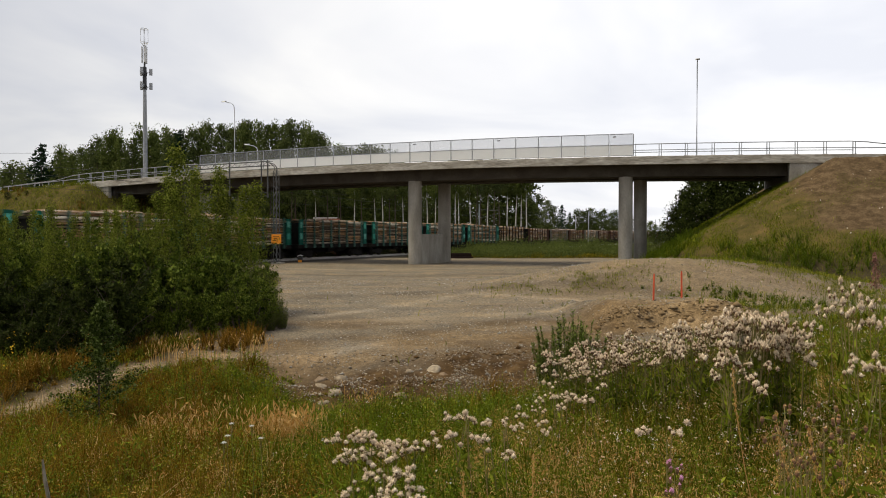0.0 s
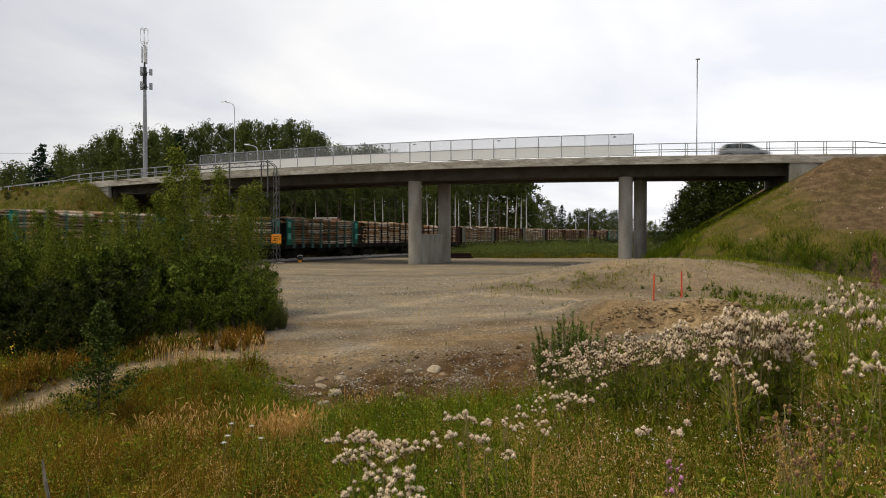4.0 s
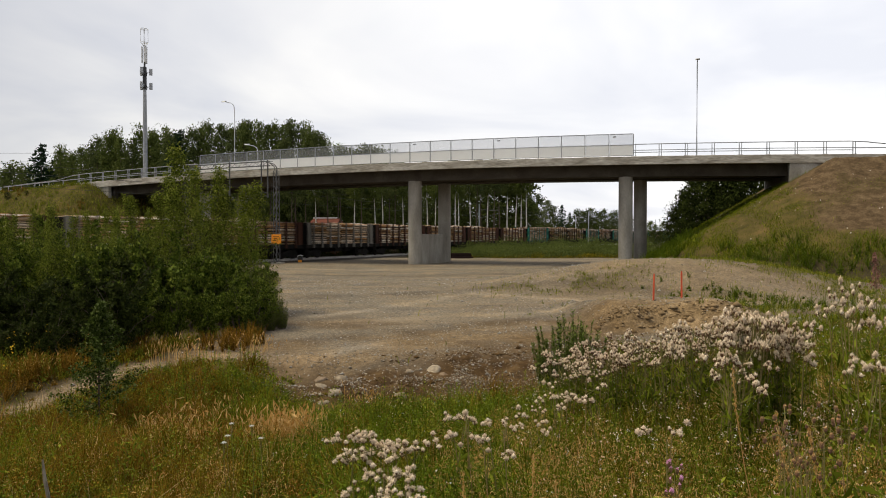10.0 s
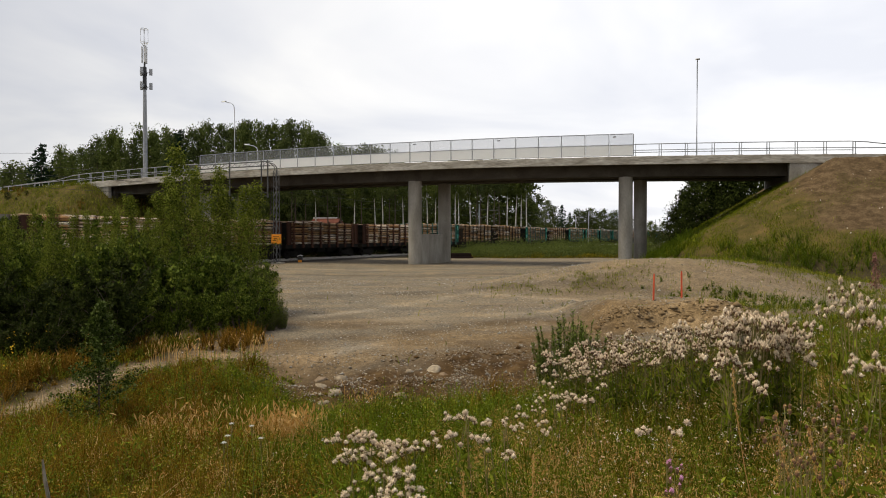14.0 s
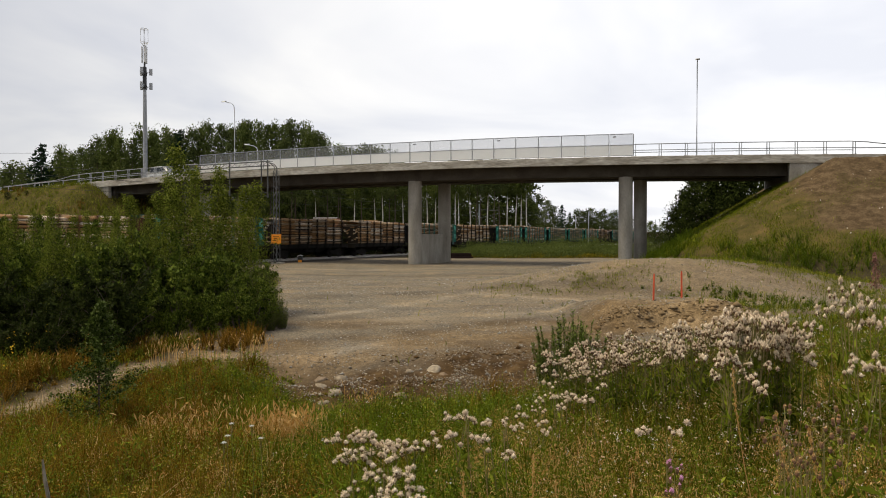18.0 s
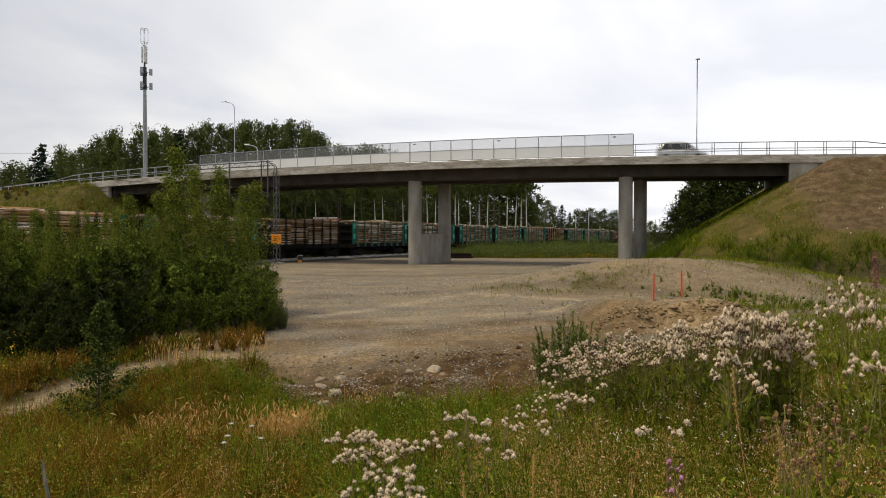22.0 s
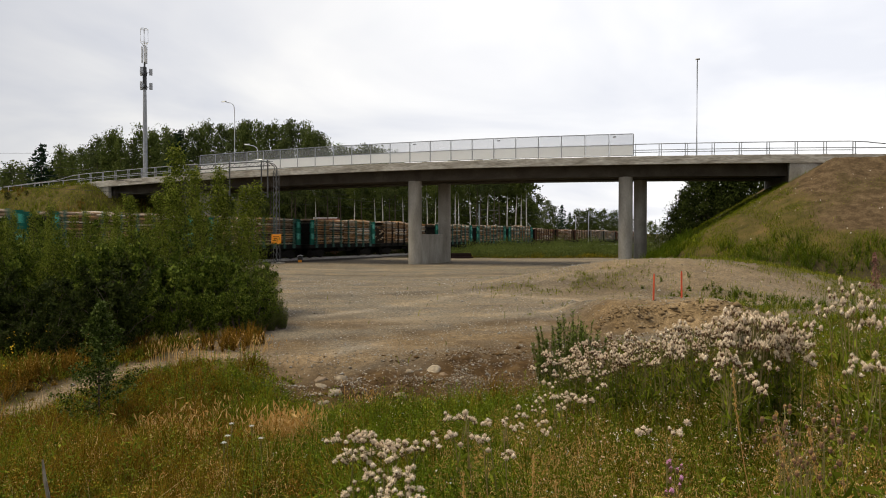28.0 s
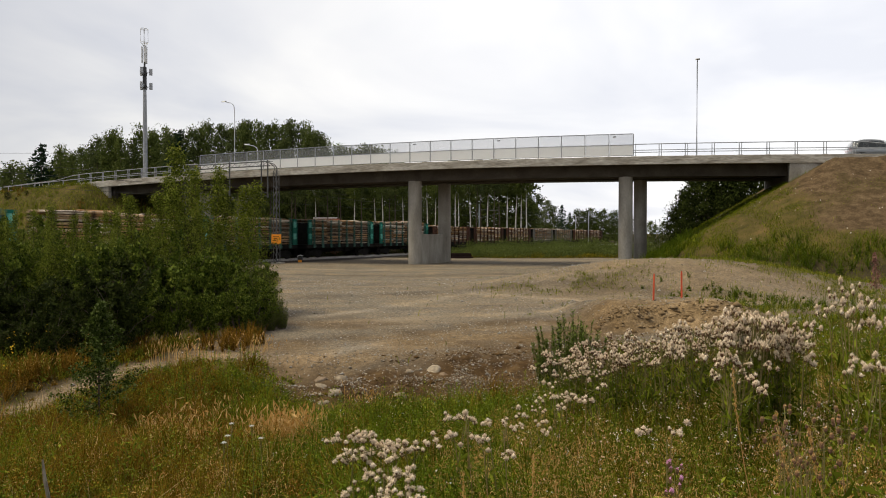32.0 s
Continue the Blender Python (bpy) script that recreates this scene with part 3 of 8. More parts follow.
RUTS = ((((1.3, 32.2), (3.3, 30.5), (5.2, 29.1), (6.9, 26.2)), 0.40, 0.75), (((-4.2, 23.4), (-2.9, 25.4), (-1.6, 27.6), (0.4, 31.0)), 0.34, 0.6),
        (((-5.0, 15.2), (-3.6, 14.9), (-2.6, 15.9), (-1.6, 17.6)), 0.34, 0.7), (((-4.4, 17.5), (-2.4, 19.0), (0.5, 21.0), (5.0, 24.0)), 0.5, -0.32),
        (((-6.0, 30.0), (-1.0, 33.0), (3.0, 34.0), (9.0, 30.5)), 0.8, -0.28), (((-5.0, 21.5), (-2.0, 22.6), (3.0, 24.8), (6.5, 25.6)), 0.35, 0.35),
        (((-10.0, 50.0), (-3.0, 47.0), (6.0, 50.0), (14.0, 58.0)), 1.2, -0.3), (((-12.0, 58.0), (-4.0, 56.0), (8.0, 62.0), (16.0, 74.0)), 1.0, 0.3))


def build_ground():
    xs, ys = axis(-34, 46, 0.36, -2600, 2600), axis(2.0, 92, 0.36, -500, 3800)
    X, Y = np.meshgrid(xs, ys)
    Z = height(X, Y)
    nx, ny = len(xs), len(ys)
    idx = np.arange(nx * ny).reshape(ny, nx)
    quads = np.stack([idx[:-1, :-1], idx[:-1, 1:], idx[1:, 1:], idx[1:, :-1]], axis=-1).reshape(-1, 4)
    me = mesh_np("ground", np.stack([X, Y, Z], axis=-1).reshape(-1, 3), [quads], smooth=True)
    g = me.attributes.new("grown", "FLOAT", "POINT")
    g.data.foreach_set("value", (grassy(X, Y) * (1 - 0.6 * smooth01(16, 19, Y) * smooth01(41, 38, Y))).ravel().astype(np.float32))
    d = (np.arctan2(BCX - X, BCY - Y) - BTH) / BK
    bank = np.clip(smooth01(0.8, 1.8, Z) * (Y > 40) + 0.06 * np.exp(-(((X - 12) / 9.0) ** 2 + ((Y - 36) / 7.5) ** 2)) + 0.5 * np.exp(-(((X - 6.4) / 2.8) ** 2 + ((Y - 19.6) / 2.2) ** 4)), 0, 1)
    a = me.attributes.new("bank", "FLOAT", "POINT")
    a.data.foreach_set("value", bank.ravel().astype(np.float32))
    aa = np.clip(X, -2, 6) * 0.5
    loose = smooth01(17.0 + aa * 1.5, 14.6 + aa, Y + 1.6 * (value_noise(X, Y, 0.9, 12) - 0.5)) * smooth01(-4.0, -2.4, X) * smooth01(5.5, 3.5, X) * (0.75 + 0.5 * value_noise(X, Y, 0.5, 13))
    loose = np.maximum(loose, 0.55 * smooth01(20.5 + aa * 1.5, 15.5 + aa, Y + 2.4 * (value_noise(X, Y, 1.3, 20) - 0.5)) * smooth01(-3.2, -0.5, X) * smooth01(6.5, 4.0, X))
    bank = np.clip(bank + 0.85 * smooth01(0.38, 0.62, value_noise(X, Y, 3.0, 14) * 0.6 + value_noise(X, Y, 1.0, 15) * 0.4) * smooth01(26, 20, Y) * (Y < 30), 0, 1)
    a.data.foreach_set("value", bank.ravel().astype(np.float32))
    streak = np.zeros(X.shape)
    for pts, wide, k in RUTS:
        near_d = np.full(X.shape, 99.0)
        for (x0, y0), (x1, y1) in zip(pts[:-1], pts[1:]):
            dx, dy = x1 - x0, y1 - y0
            t = np.clip(((X - x0) * dx + (Y - y0) * dy) / (dx * dx + dy * dy), 0, 1)
            near_d = np.minimum(near_d, np.hypot(X - x0 - t * dx, Y - y0 - t * dy))
        near_d = near_d + 0.5 * (value_noise(X, Y, 1.2, 18) - 0.5)
        streak = streak + k * np.exp(-(near_d / wide) ** 2) * (0.35 + value_noise(X, Y, 1.5, 19))
    front = smooth01(0.42, 0.62, value_noise(X * 0.6, Y, 1.1, 81) * 0.6 + value_noise(X, Y, 0.5, 82) * 0.4) * smooth01(-4.5, -2.0, X) * smooth01(9.0, 6.5, X) * smooth01(14.0 + aa, 15.5 + aa, Y) * smooth01(24, 19, Y)
    scarp = smooth01(3.6, 4.8, X) * smooth01(9.0, 7.2, X) * smooth01(17.3, 18.1, Y) * smooth01(21.5, 19.6, Y)
    o = me.attributes.new("ochre", "FLOAT", "POINT")
    o.data.foreach_set("value", np.clip(0.7 * front + 0.8 * scarp + 0.55 * smooth01(1.3, 0.5, path_dist(X, Y)) * smooth01(19, 16, Y) + 0.42 * np.exp(-(((X - 11.5) / 9.0) ** 2 + ((Y - 34) / 8.5) ** 4)), 0, 1).ravel().astype(np.float32))
    e = me.attributes.new("worn", "FLOAT", "POINT")
    e.data.foreach_set("value", np.clip(streak, -0.5, 0.9).ravel().astype(np.float32))
    c = me.attributes.new("loose", "FLOAT", "POINT")
    c.data.foreach_set("value", np.clip(loose, 0, 1).ravel().astype(np.float32))
    me.materials.append(ground_material())
    return tagged(new("ground", me), "gravel yard, grassy banks and open land around the bridge", "ground", "", "structure")


build_ground()


# ---------------------------------------------------------------- bridge
def sweep(profile, d0, d1, step=2.0):
    """A bar of constant section along the bridge's arc; profile: (off, z) pairs."""
    g = Geo()
    n = max(2, int(abs(d1 - d0) / step) + 1)
    g.rings([[bp(d0 + (d1 - d0) * i / (n - 1), o, z) for o, z in profile] for i in range(n)])
    return g


def rect(o0, o1, z0, z1):
    return [(o0, z0), (o1, z0), (o1, z1), (o0, z1)]


def column(parent, x, y, z0, z1, r, label):
    g = Geo()
    rows, n = [], 20
    for z, k in ((z0, 1.0), (z0 + 0.05, 1.0), (z1 - 0.03, 1.0), (z1, 1.0)):
        rows.append([(x + r * k * math.cos(2 * math.pi * i / n), y + r * k * math.sin(2 * math.pi * i / n), z) for i in range(n)])
    g.rings(rows)
    return part("column", g, M["concrete"], parent, label, smooth=False)


D_E, D_W = -12.0, 57.3        # the abutments' faces


def build_bridge():
    br = thing("road_bridge", "grey concrete road bridge on round columns over the railway", "bridge")
    for o0, lab in ((0.0, "weathered pale concrete edge beam"), (WIDE - 0.45, "far concrete edge beam")):
        part("edge_beam", sweep([(o0, -0.65), (o0 + 0.45, -0.65), (o0 + 0.45, 0.0), (o0 + 0.42, 0.02), (o0 + 0.03, 0.02), (o0, 0.0)], -24, 68, 1.5), M["concrete_edge"], br, lab)
    part("deck_slab", sweep(rect(0.46, WIDE - 0.46, -0.55, -0.40), -24, 68), M["girder"], br, "underside of the deck slab, shade put into its colour")
    part("road_surface", sweep([(0.46, -0.396), (WIDE - 0.46, -0.396), (WIDE - 0.46, -0.28), (7.4, -0.11), (5.5, -0.07), (3.6, -0.11), (0.46, -0.28)], -24, 68), M["asphalt"], br, "dark asphalt carriageway")
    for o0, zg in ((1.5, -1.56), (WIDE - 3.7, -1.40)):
        part("girder", sweep([(o0, zg), (o0 + 2.2, zg), (o0 + 2.35, -0.56), (o0 - 0.15, -0.56)], D_E - 0.4, D_W + 0.4), M["girder"], br, "deep concrete girder coloured dark for the shade below the deck")
    # piers stand askew, in line with the railway
    for near, far, r in (((-2.66, 67.6), (0.15, 72.9), 0.64), ((15.85, 61.6), (18.6, 66.9), 0.60), ((-26.2, 78.2), (-23.6, 83.4), 0.62)):
        pier = part("pier", Geo().box(min(near[0], far[0]), max(near[0], far[0]), near[1], far[1], -0.30, -0.20), M["concrete"], br, "pair of round concrete columns")
        for x, y in (near, far):
            d = (math.atan2(BCX - x, BCY - y) - BTH) / BK
            column(pier, x, y, hz(x, y) - 0.3, bz(d) - (1.54 if y == near[1] else 1.38), r, "")
        if near[0] < 0 and near[0] > -10:
            a = math.atan2(far[1] - near[1], far[0] - near[0])
            m = Matrix.Translation((near[0], near[1], 0)) @ Matrix.Rotation(a, 4, "Z")
            ln = math.hypot(far[0] - near[0], far[1] - near[1])
            part("crash_wall", Geo().box(0.45, ln - 0.45, -0.42, 0.42, -0.25, 2.85, m, 0.03), M["concrete"], pier, "low concrete wall between the columns")
    # abutments with wing walls
    for d0, s in ((D_E, -1), (D_W, 1)):
        ab = part("abutment", sweep(rect(0.9, WIDE - 0.9, -6.5, -0.57), d0, d0 + s * 1.2, 0.6), M["girder"], br, "concrete abutment with the bridge's shade in its colour")
        for o0 in (0.12, WIDE - 0.52):
            g = Geo()
            g.rings([[bp(d0 + s * a, o, z) for o, z in ((o0, zb), (o0 + 0.4, zb), (o0 + 0.4, -0.66), (o0, -0.66))] for a, zb in ((-0.02, -4.3), (2.5, -3.1), (5.6, -1.2))])
            part("wing_wall", g, M["concrete"], ab, "pale concrete wing wall")
    return br


bridge = build_bridge()


def build_screen():
    """Protective screen over the railway: posts, rails, opaque lower sheets and mesh above."""
    sc = thing("bridge_screen", "galvanised protective screen with white lower sheets on the bridge edge", "screen")
    o, hgt, mid = 0.16, 1.90, 0.98
    post = Geo().box(-0.035, 0.035, -0.03, 0.03, 0.0, hgt).box(-0.09, 0.09, -0.07, 0.07, 0.0, 0.025).mesh("post", M["galv"])
    for i in range(23):
        part("post", post, None, sc, at=bm_at(i * 2.0, o, 0.02))
    for i in range(22):
        d = i * 2.0 + 1.0
        m = bm_at(d, o, 0.02)
        sl = (bz(d + 1) - bz(d - 1)) / 2.0
        m = m @ Matrix.Rotation(math.atan(sl), 4, "Y")
        part("lower_sheet", Geo().box(-0.955, 0.955, -0.012, 0.012, 0.10, mid - 0.02), M["white_sheet"], sc, "off-white opaque sheet", m)
        part("mesh_panel", Geo().box(-0.955, 0.955, -0.004, 0.004, mid + 0.03, hgt - 0.03), M["net"], sc, "grey see-through wire mesh", m)
        part("mid_rail", Geo().box(-0.962, 0.962, -0.025, 0.025, mid - 0.02, mid + 0.03), M["galv"], sc, "", m)
        part("top_rail", Geo().box(-0.962, 0.962, -0.03, 0.03, hgt - 0.03, hgt + 0.03), M["galv"], sc, "", m)
        part("bottom_rail", Geo().box(-0.962, 0.962, -0.02, 0.02, 0.06, 0.098), M["galv"], sc, "", m)
        if i in (0, 5, 9, 14, 18):
            part("notice_plate", Geo().box(-0.70, -0.42, -0.03, -0.01, hgt - 0.28, hgt - 0.17), M["lamp_grey"], sc, "small grey plate on the mesh", m)
    return sc


build_screen()


def build_railing(d0, d1, o, label, run_out=0):
    """Steel bridge railing: paired posts every two metres and three rails."""
    rl = thing("bridge_railing", label, "railing", group="railings of the bridge")
    post = Geo().box(-0.03, 0.03, -0.03, 0.03, 0.0, 1.0).box(-0.10, 0.26, -0.08, 0.08, 0.0, 0.03).box(0.16, 0.205, -0.025, 0.025, 0.02, 0.98).mesh("post", M["galv"])
    n = int(round((d1 - d0) / 2.0))
    for i in range(n + 1):
        d = d0 + (d1 - d0) * i / n
        part("post", post, None, rl, at=bm_at(d, o, 0.02))
    for z, r in ((1.02, 0.036), (0.52, 0.03), (0.34, 0.03)):
        g = Geo()
        g.tube([bp(d0 + (d1 - d0) * i / (2 * n), o, z + 0.02) for i in range(2 * n + 1)], r, 6)
        part("rail", g, M["galv"], rl)
    if run_out:
        e = d0 if run_out < 0 else d1
        for z in (1.02, 0.52):
            g = Geo().tube([bp(e, o, z), bp(e + run_out * 1.0, o, min(z, 0.97)), bp(e + run_out * 4, o, min(z, 0.62)), bp(e + run_out * 14, o, min(z, 0.55))], 0.04, 6)
            part("ramp_rail", g, M["galv"], rl)
        for k in range(1, 6):
            part("ramp_post", Geo().box(-0.04, 0.04, -0.03, 0.03, -0.35, 0.58), M["galv"], rl, at=bm_at(e + run_out * (k * 2.6), o, 0))
    return rl


build_railing(-16.5, 0.0, 0.18, "galvanised steel railing on the bridge edge above the gravel heap", -1)
build_railing(44.3, 62.3, 0.18, "galvanised steel railing on the bridge edge above the thicket", 1)
build_railing(-16.5, 62.0, WIDE - 0.18, "galvanised steel railing on the far bridge edge")


def build_barrier():
    """Road-side guard rail on both approaches."""
    for d0, d1 in ((-46.0, -31.0), (77.0, 118.0)):
        gr = thing("guard_rail", "grey steel guard rail beside the road", "guard rail", group="guard rails")
        for o in (0.18,):
            n = int(abs(d1 - d0) / 2.5)
            for i in range(n + 1):
                part("post", Geo().box(-0.05, 0.05, -0.04, 0.04, -0.6, 0.58), M["galv"], gr, at=bm_at(d0 + (d1 - d0) * i / n, o, 0))
            g = Geo()
            g.rings([[bp(d0 + (d1 - d0) * i / n, o - 0.05 + x, z) for x, z in ((0, 0.40), (-0.03, 0.45), (0, 0.5), (-0.03, 0.55), (0, 0.6), (0.02, 0.6), (0.02, 0.4))] for i in range(n + 1)])
            part("beam", g, M["galv"], gr)


build_barrier()


# ---------------------------------------------------------------- railway
def build_railway():
    S0, S1 = -120.0, 900.0
    rw = thing("railway_track", "single railway track on gravel ballast", "railway track", kind="structure")
    g = Geo()
    g.rings([[tp(s, o, z) for o, z in ((-3.0, -0.45), (-1.9, -0.20), (1.9, -0.20), (3.0, -0.45))] for s in np.linspace(S0, S1, 60)], close=False, caps=False)
    part("ballast", g, M["ballast"], rw, "dark gravel ballast")
    for o in (-0.76, 0.76):
        g = Geo()
        g.rings([[tp(s, o + a, z) for a, z in ((-0.07, -0.16), (0.07, -0.16), (0.02, -0.12), (0.035, -0.03), (0.035, 0.0), (-0.035, 0.0), (-0.035, -0.03), (-0.02, -0.12))] for s in np.linspace(S0, S1, 40)])
        part("rail", g, M["rail"], rw, "worn steel rail")
    sl = Geo().box(-0.13, 0.13, -1.3, 1.3, -0.24, -0.165, None, 0.02).mesh("sleeper", M["sleeper"])
    for i in range(260):
        part("sleeper", sl, None, rw, at=tm(-60 + i * 0.62))


build_railway()


def lattice(w, h, n, r=0.045, diag=0.022, top=None):
    """A square lattice mast in parts of one mesh: four corner bars and zigzag bracing."""
    g = Geo()
    top = w if top is None else top

    def half(z):
        return (w + (top - w) * z / h) / 2

    for sx, sy in ((-1, -1), (1, -1), (1, 1), (-1, 1)):
        g.tube([(sx * half(0), sy * half(0), 0), (sx * half(h), sy * half(h), h)], r, 4)
    for i in range(n):
        z0, z1 = h * i / n, h * (i + 1) / n
        a, b = half(z0), half(z1)
        f = 1 if i % 2 else -1
        for p, q in (((-f, -1), (f, -1)), ((-f, 1), (f, 1)), ((-1, -f), (-1, f)), ((1, -f), (1, f))):
            g.tube([(p[0] * a, p[1] * a, z0), (q[0] * b, q[1] * b, z1)], diag, 4)
    return g


def build_portal():
    """Lattice portal that carries the overhead line over the track."""
    x0, y0 = -16.2, 69.0
    z0 = hz(x0, y0)
    m = Matrix.Translation((x0, y0, z0)) @ Matrix.Rotation(math.atan2(TDX, -TDY), 4, "Z")     # local x: across the track, away from the yard
    po = thing("catenary_portal", "dark galvanised lattice portal holding the overhead line", "railway portal", m)
    H, W = 9.75 - z0, 12.0
    part("mast", lattice(0.46, H - 0.75, 14, 0.042, 0.022, 0.36), M["galv_dark"], po, "lattice mast beside the track")
    part("mast", lattice(0.46, H - 0.75, 14, 0.042, 0.022, 0.36), M["galv_dark"], po, "", pose(W, 0, -0.2))
    for x, q in ((0, 1), (W, -1)):      # bent members that tie the mast heads to the beam
        for y in (-0.17, 0.17):
            part("knee", Geo().tube([(x, y, H - 0.8), (x + q * 0.12, y, H - 0.35), (x + q * 0.45, y, H - 0.05), (x + q * 1.0, y, H + 0.12)], 0.045, 5), M["galv_dark"], po)
    beam = lattice(0.42, W - 1.2, 16, 0.036, 0.020)
    part("beam", beam, M["galv_dark"], po, "lattice cross beam", pose(0.6, 0, H) @ Matrix.Rotation(radians(90), 4, "Y"))
    for x in (-0.15, W + 0.1):
        part("footing", Geo().box(-0.5, 0.5, -0.5, 0.5, -0.5, 0.12, None, 0.04), M["concrete"], po, "concrete footing", pose(x, 0, 0))
    for x, hang in ((1.3, 3.3), (2.1, 3.2), (6.2, 3.0)):
        part("drop_tube", Geo().tube([(x, -0.3, H + 0.4), (x, -0.3, H - hang)], 0.07, 6), M["galv_dark"], po, "hanging support tube")
        c = part("cantilever", Geo().tube([(x, -0.3, H - hang + 0.4), (x + 2.6, -0.3, H - hang + 1.2)], 0.035, 6).tube([(x, -0.3, H - hang + 0.2), (x + 3.0, -0.3, H - hang - 0.15)], 0.035, 6)
                 .tube([(x + 2.4, -0.3, H - hang + 1.1), (x + 2.4, -0.3, H - hang - 0.1)], 0.025, 6), M["galv_dark"], po, "bracket of the contact wire")
        ins = Geo()
        for k in range(5):
            ins.tube([(x + 0.25 + k * 0.1, -0.3, H - hang + 0.47 + k * 0.031), (x + 0.31 + k * 0.1, -0.3, H - hang + 0.49 + k * 0.031)], 0.07, 8)
        part("insulator", ins, M["dark_metal"], c, "ribbed insulator")
    s = Geo().box(-0.48, 0.50, -0.03, 0.0, 2.15, 3.05, None, 0.01)
    sg = part("orange_sign", s, M["orange"], po, "plain orange square sign", pose(-0.30, 0.40, -0.2) @ Matrix.Rotation(radians(200), 4, "Z"))
    for k, (x0, x1, z0) in enumerate(((-0.32, 0.30, 2.78), (-0.22, 0.10, 2.60), (-0.34, -0.02, 2.42))):
        part("sign_bar", Geo().box(x0, x1, -0.036, -0.031, z0, z0 + 0.07), M["brown_paint"], sg, "unreadable dark line on the sign")
    part("sign_bracket", Geo().box(-0.4, 0.4, 0.0, 0.06, 2.55, 2.62), M["galv_dark"], sg)
    part("earth_lead", Geo().tube([(0.33, 0.33, 0), (0.33, 0.33, H * 0.8)], 0.015, 4), M["wire"], po)
    return po


build_portal()


def build_line_masts():
    """Single masts along the far track with their brackets, and the wires."""
    for k, (s, o) in enumerate(((62, -4.2), (110, 4.0), (128, -4.2), (190, -4.2), (205, 4.0), (265, -4.2), (330, -4.2))):
        p = tp(s, o)
        z0 = hz(p.x, p.y)
        mt = thing("line_mast", "slim grey railway mast holding the contact wire", "railway mast", Matrix.Translation((p.x, p.y, z0)) @ Matrix.Rotation(math.atan2(TDY, TDX), 4, "Z"), "line masts")
        sgn = 1 if o < 0 else -1       # the track lies on local -y for the far masts
        part("pole", Geo().tube([(0, 0, -0.3), (0, 0, 8.6)], [0.13, 0.10], 8), M["galv"], mt)
        part("bracket", Geo().tube([(0, 0, 7.6), (0, -sgn * 4.0, 7.3)], 0.04, 6).tube([(0, 0, 6.0), (0, -sgn * 4.2, 6.9)], 0.04, 6), M["galv_dark"], mt)
        part("base", Geo().box(-0.35, 0.35, -0.35, 0.35, -0.4, 0.1, None, 0.03), M["concrete"], mt)
    for nm, o, z, sag in (("contact_wire", 0.0, 5.9, 0.05), ("carrier_wire", 0.0, 7.2, 0.5), ("feeder_wire", -4.4, 8.5, 0.8)):
        wr = thing(nm, "thin dark overhead railway wire", "wire", group="overhead wires")
        spans = [-70, -4, 62, 128, 190, 265, 330]
        for a, b in zip(spans[:-1], spans[1:]):
            pts = [tp(a + (b - a) * t, o, z - sag * 4 * t * (1 - t)) for t in np.linspace(0, 1, 9)]
            part("span", Geo().tube(pts, 0.017, 4), M["wire"], wr)


build_line_masts()


# ---------------------------------------------------------------- timber wagons
def log_mesh(name, length, width, tall, seed, mat):
    """Logs laid lengthwise, two lengths in a row: the outer layers as single logs with gaps between them."""
    r = random.Random(seed)
    g = Geo()

    def log(y, z, rad, a, b):
        k = r.uniform(0.78, 1.0)
        if r.random() < 0.5:
            a, b = b, a
        g.tube([(a, y, z), ((a + b) / 2, y + r.uniform(-0.03, 0.03), z + r.uniform(-0.035, 0.035)), (b, y + r.uniform(-0.04, 0.04), z + r.uniform(-0.02, 0.02))], [rad, rad * 0.95, rad * k], 5)

    halves = ((-length / 2, -0.04), (0.04, length / 2))
    for side in (-1, 1):
        for a, b in halves:
            z = 0.05
            while z < tall - 0.05:
                rad = r.uniform(0.06, 0.12)
                log(side * (width / 2 - rad - r.uniform(0, 0.10)), z + rad, rad, a + r.uniform(-0.06, 0.06), b + r.uniform(-0.06, 0.06))
                z += rad * r.uniform(2.15, 2.75)
    for a, b in halves:
        y = -width / 2 + 0.06
        lump = r.uniform(0.05, 0.22)
        while y < width / 2 - 0.1:
            rad = r.uniform(0.06, 0.11)
            log(y + rad, tall - 0.02 + lump * (1 - (2 * y / width) ** 2) * r.uniform(0.5, 1.2), rad, a + r.uniform(-0.1, 0.1), b + r.uniform(-0.1, 0.1))
            y += rad * 1.8
        for _ in range(24):
            log(r.uniform(-width / 2 + 0.3, width / 2 - 0.3), r.uniform(0.15, tall - 0.15), r.uniform(0.06, 0.11), a, b)
    return g.mesh(name, mat)


STACKS = {}
for kk in range(4):
    STACKS["mixed", kk] = log_mesh("log_load", 5.55, 2.72, 2.52 + 0.06 * kk, 20 + kk, M["bark"])
    STACKS["low", kk] = log_mesh("log_load", 5.55, 2.72, 2.18 + 0.06 * kk, 60 + kk, M["bark_pale"])
    STACKS["pale", kk] = log_mesh("log_load", 5.55, 2.72, 2.50 + 0.06 * kk, 40 + kk, M["bark_pale"])


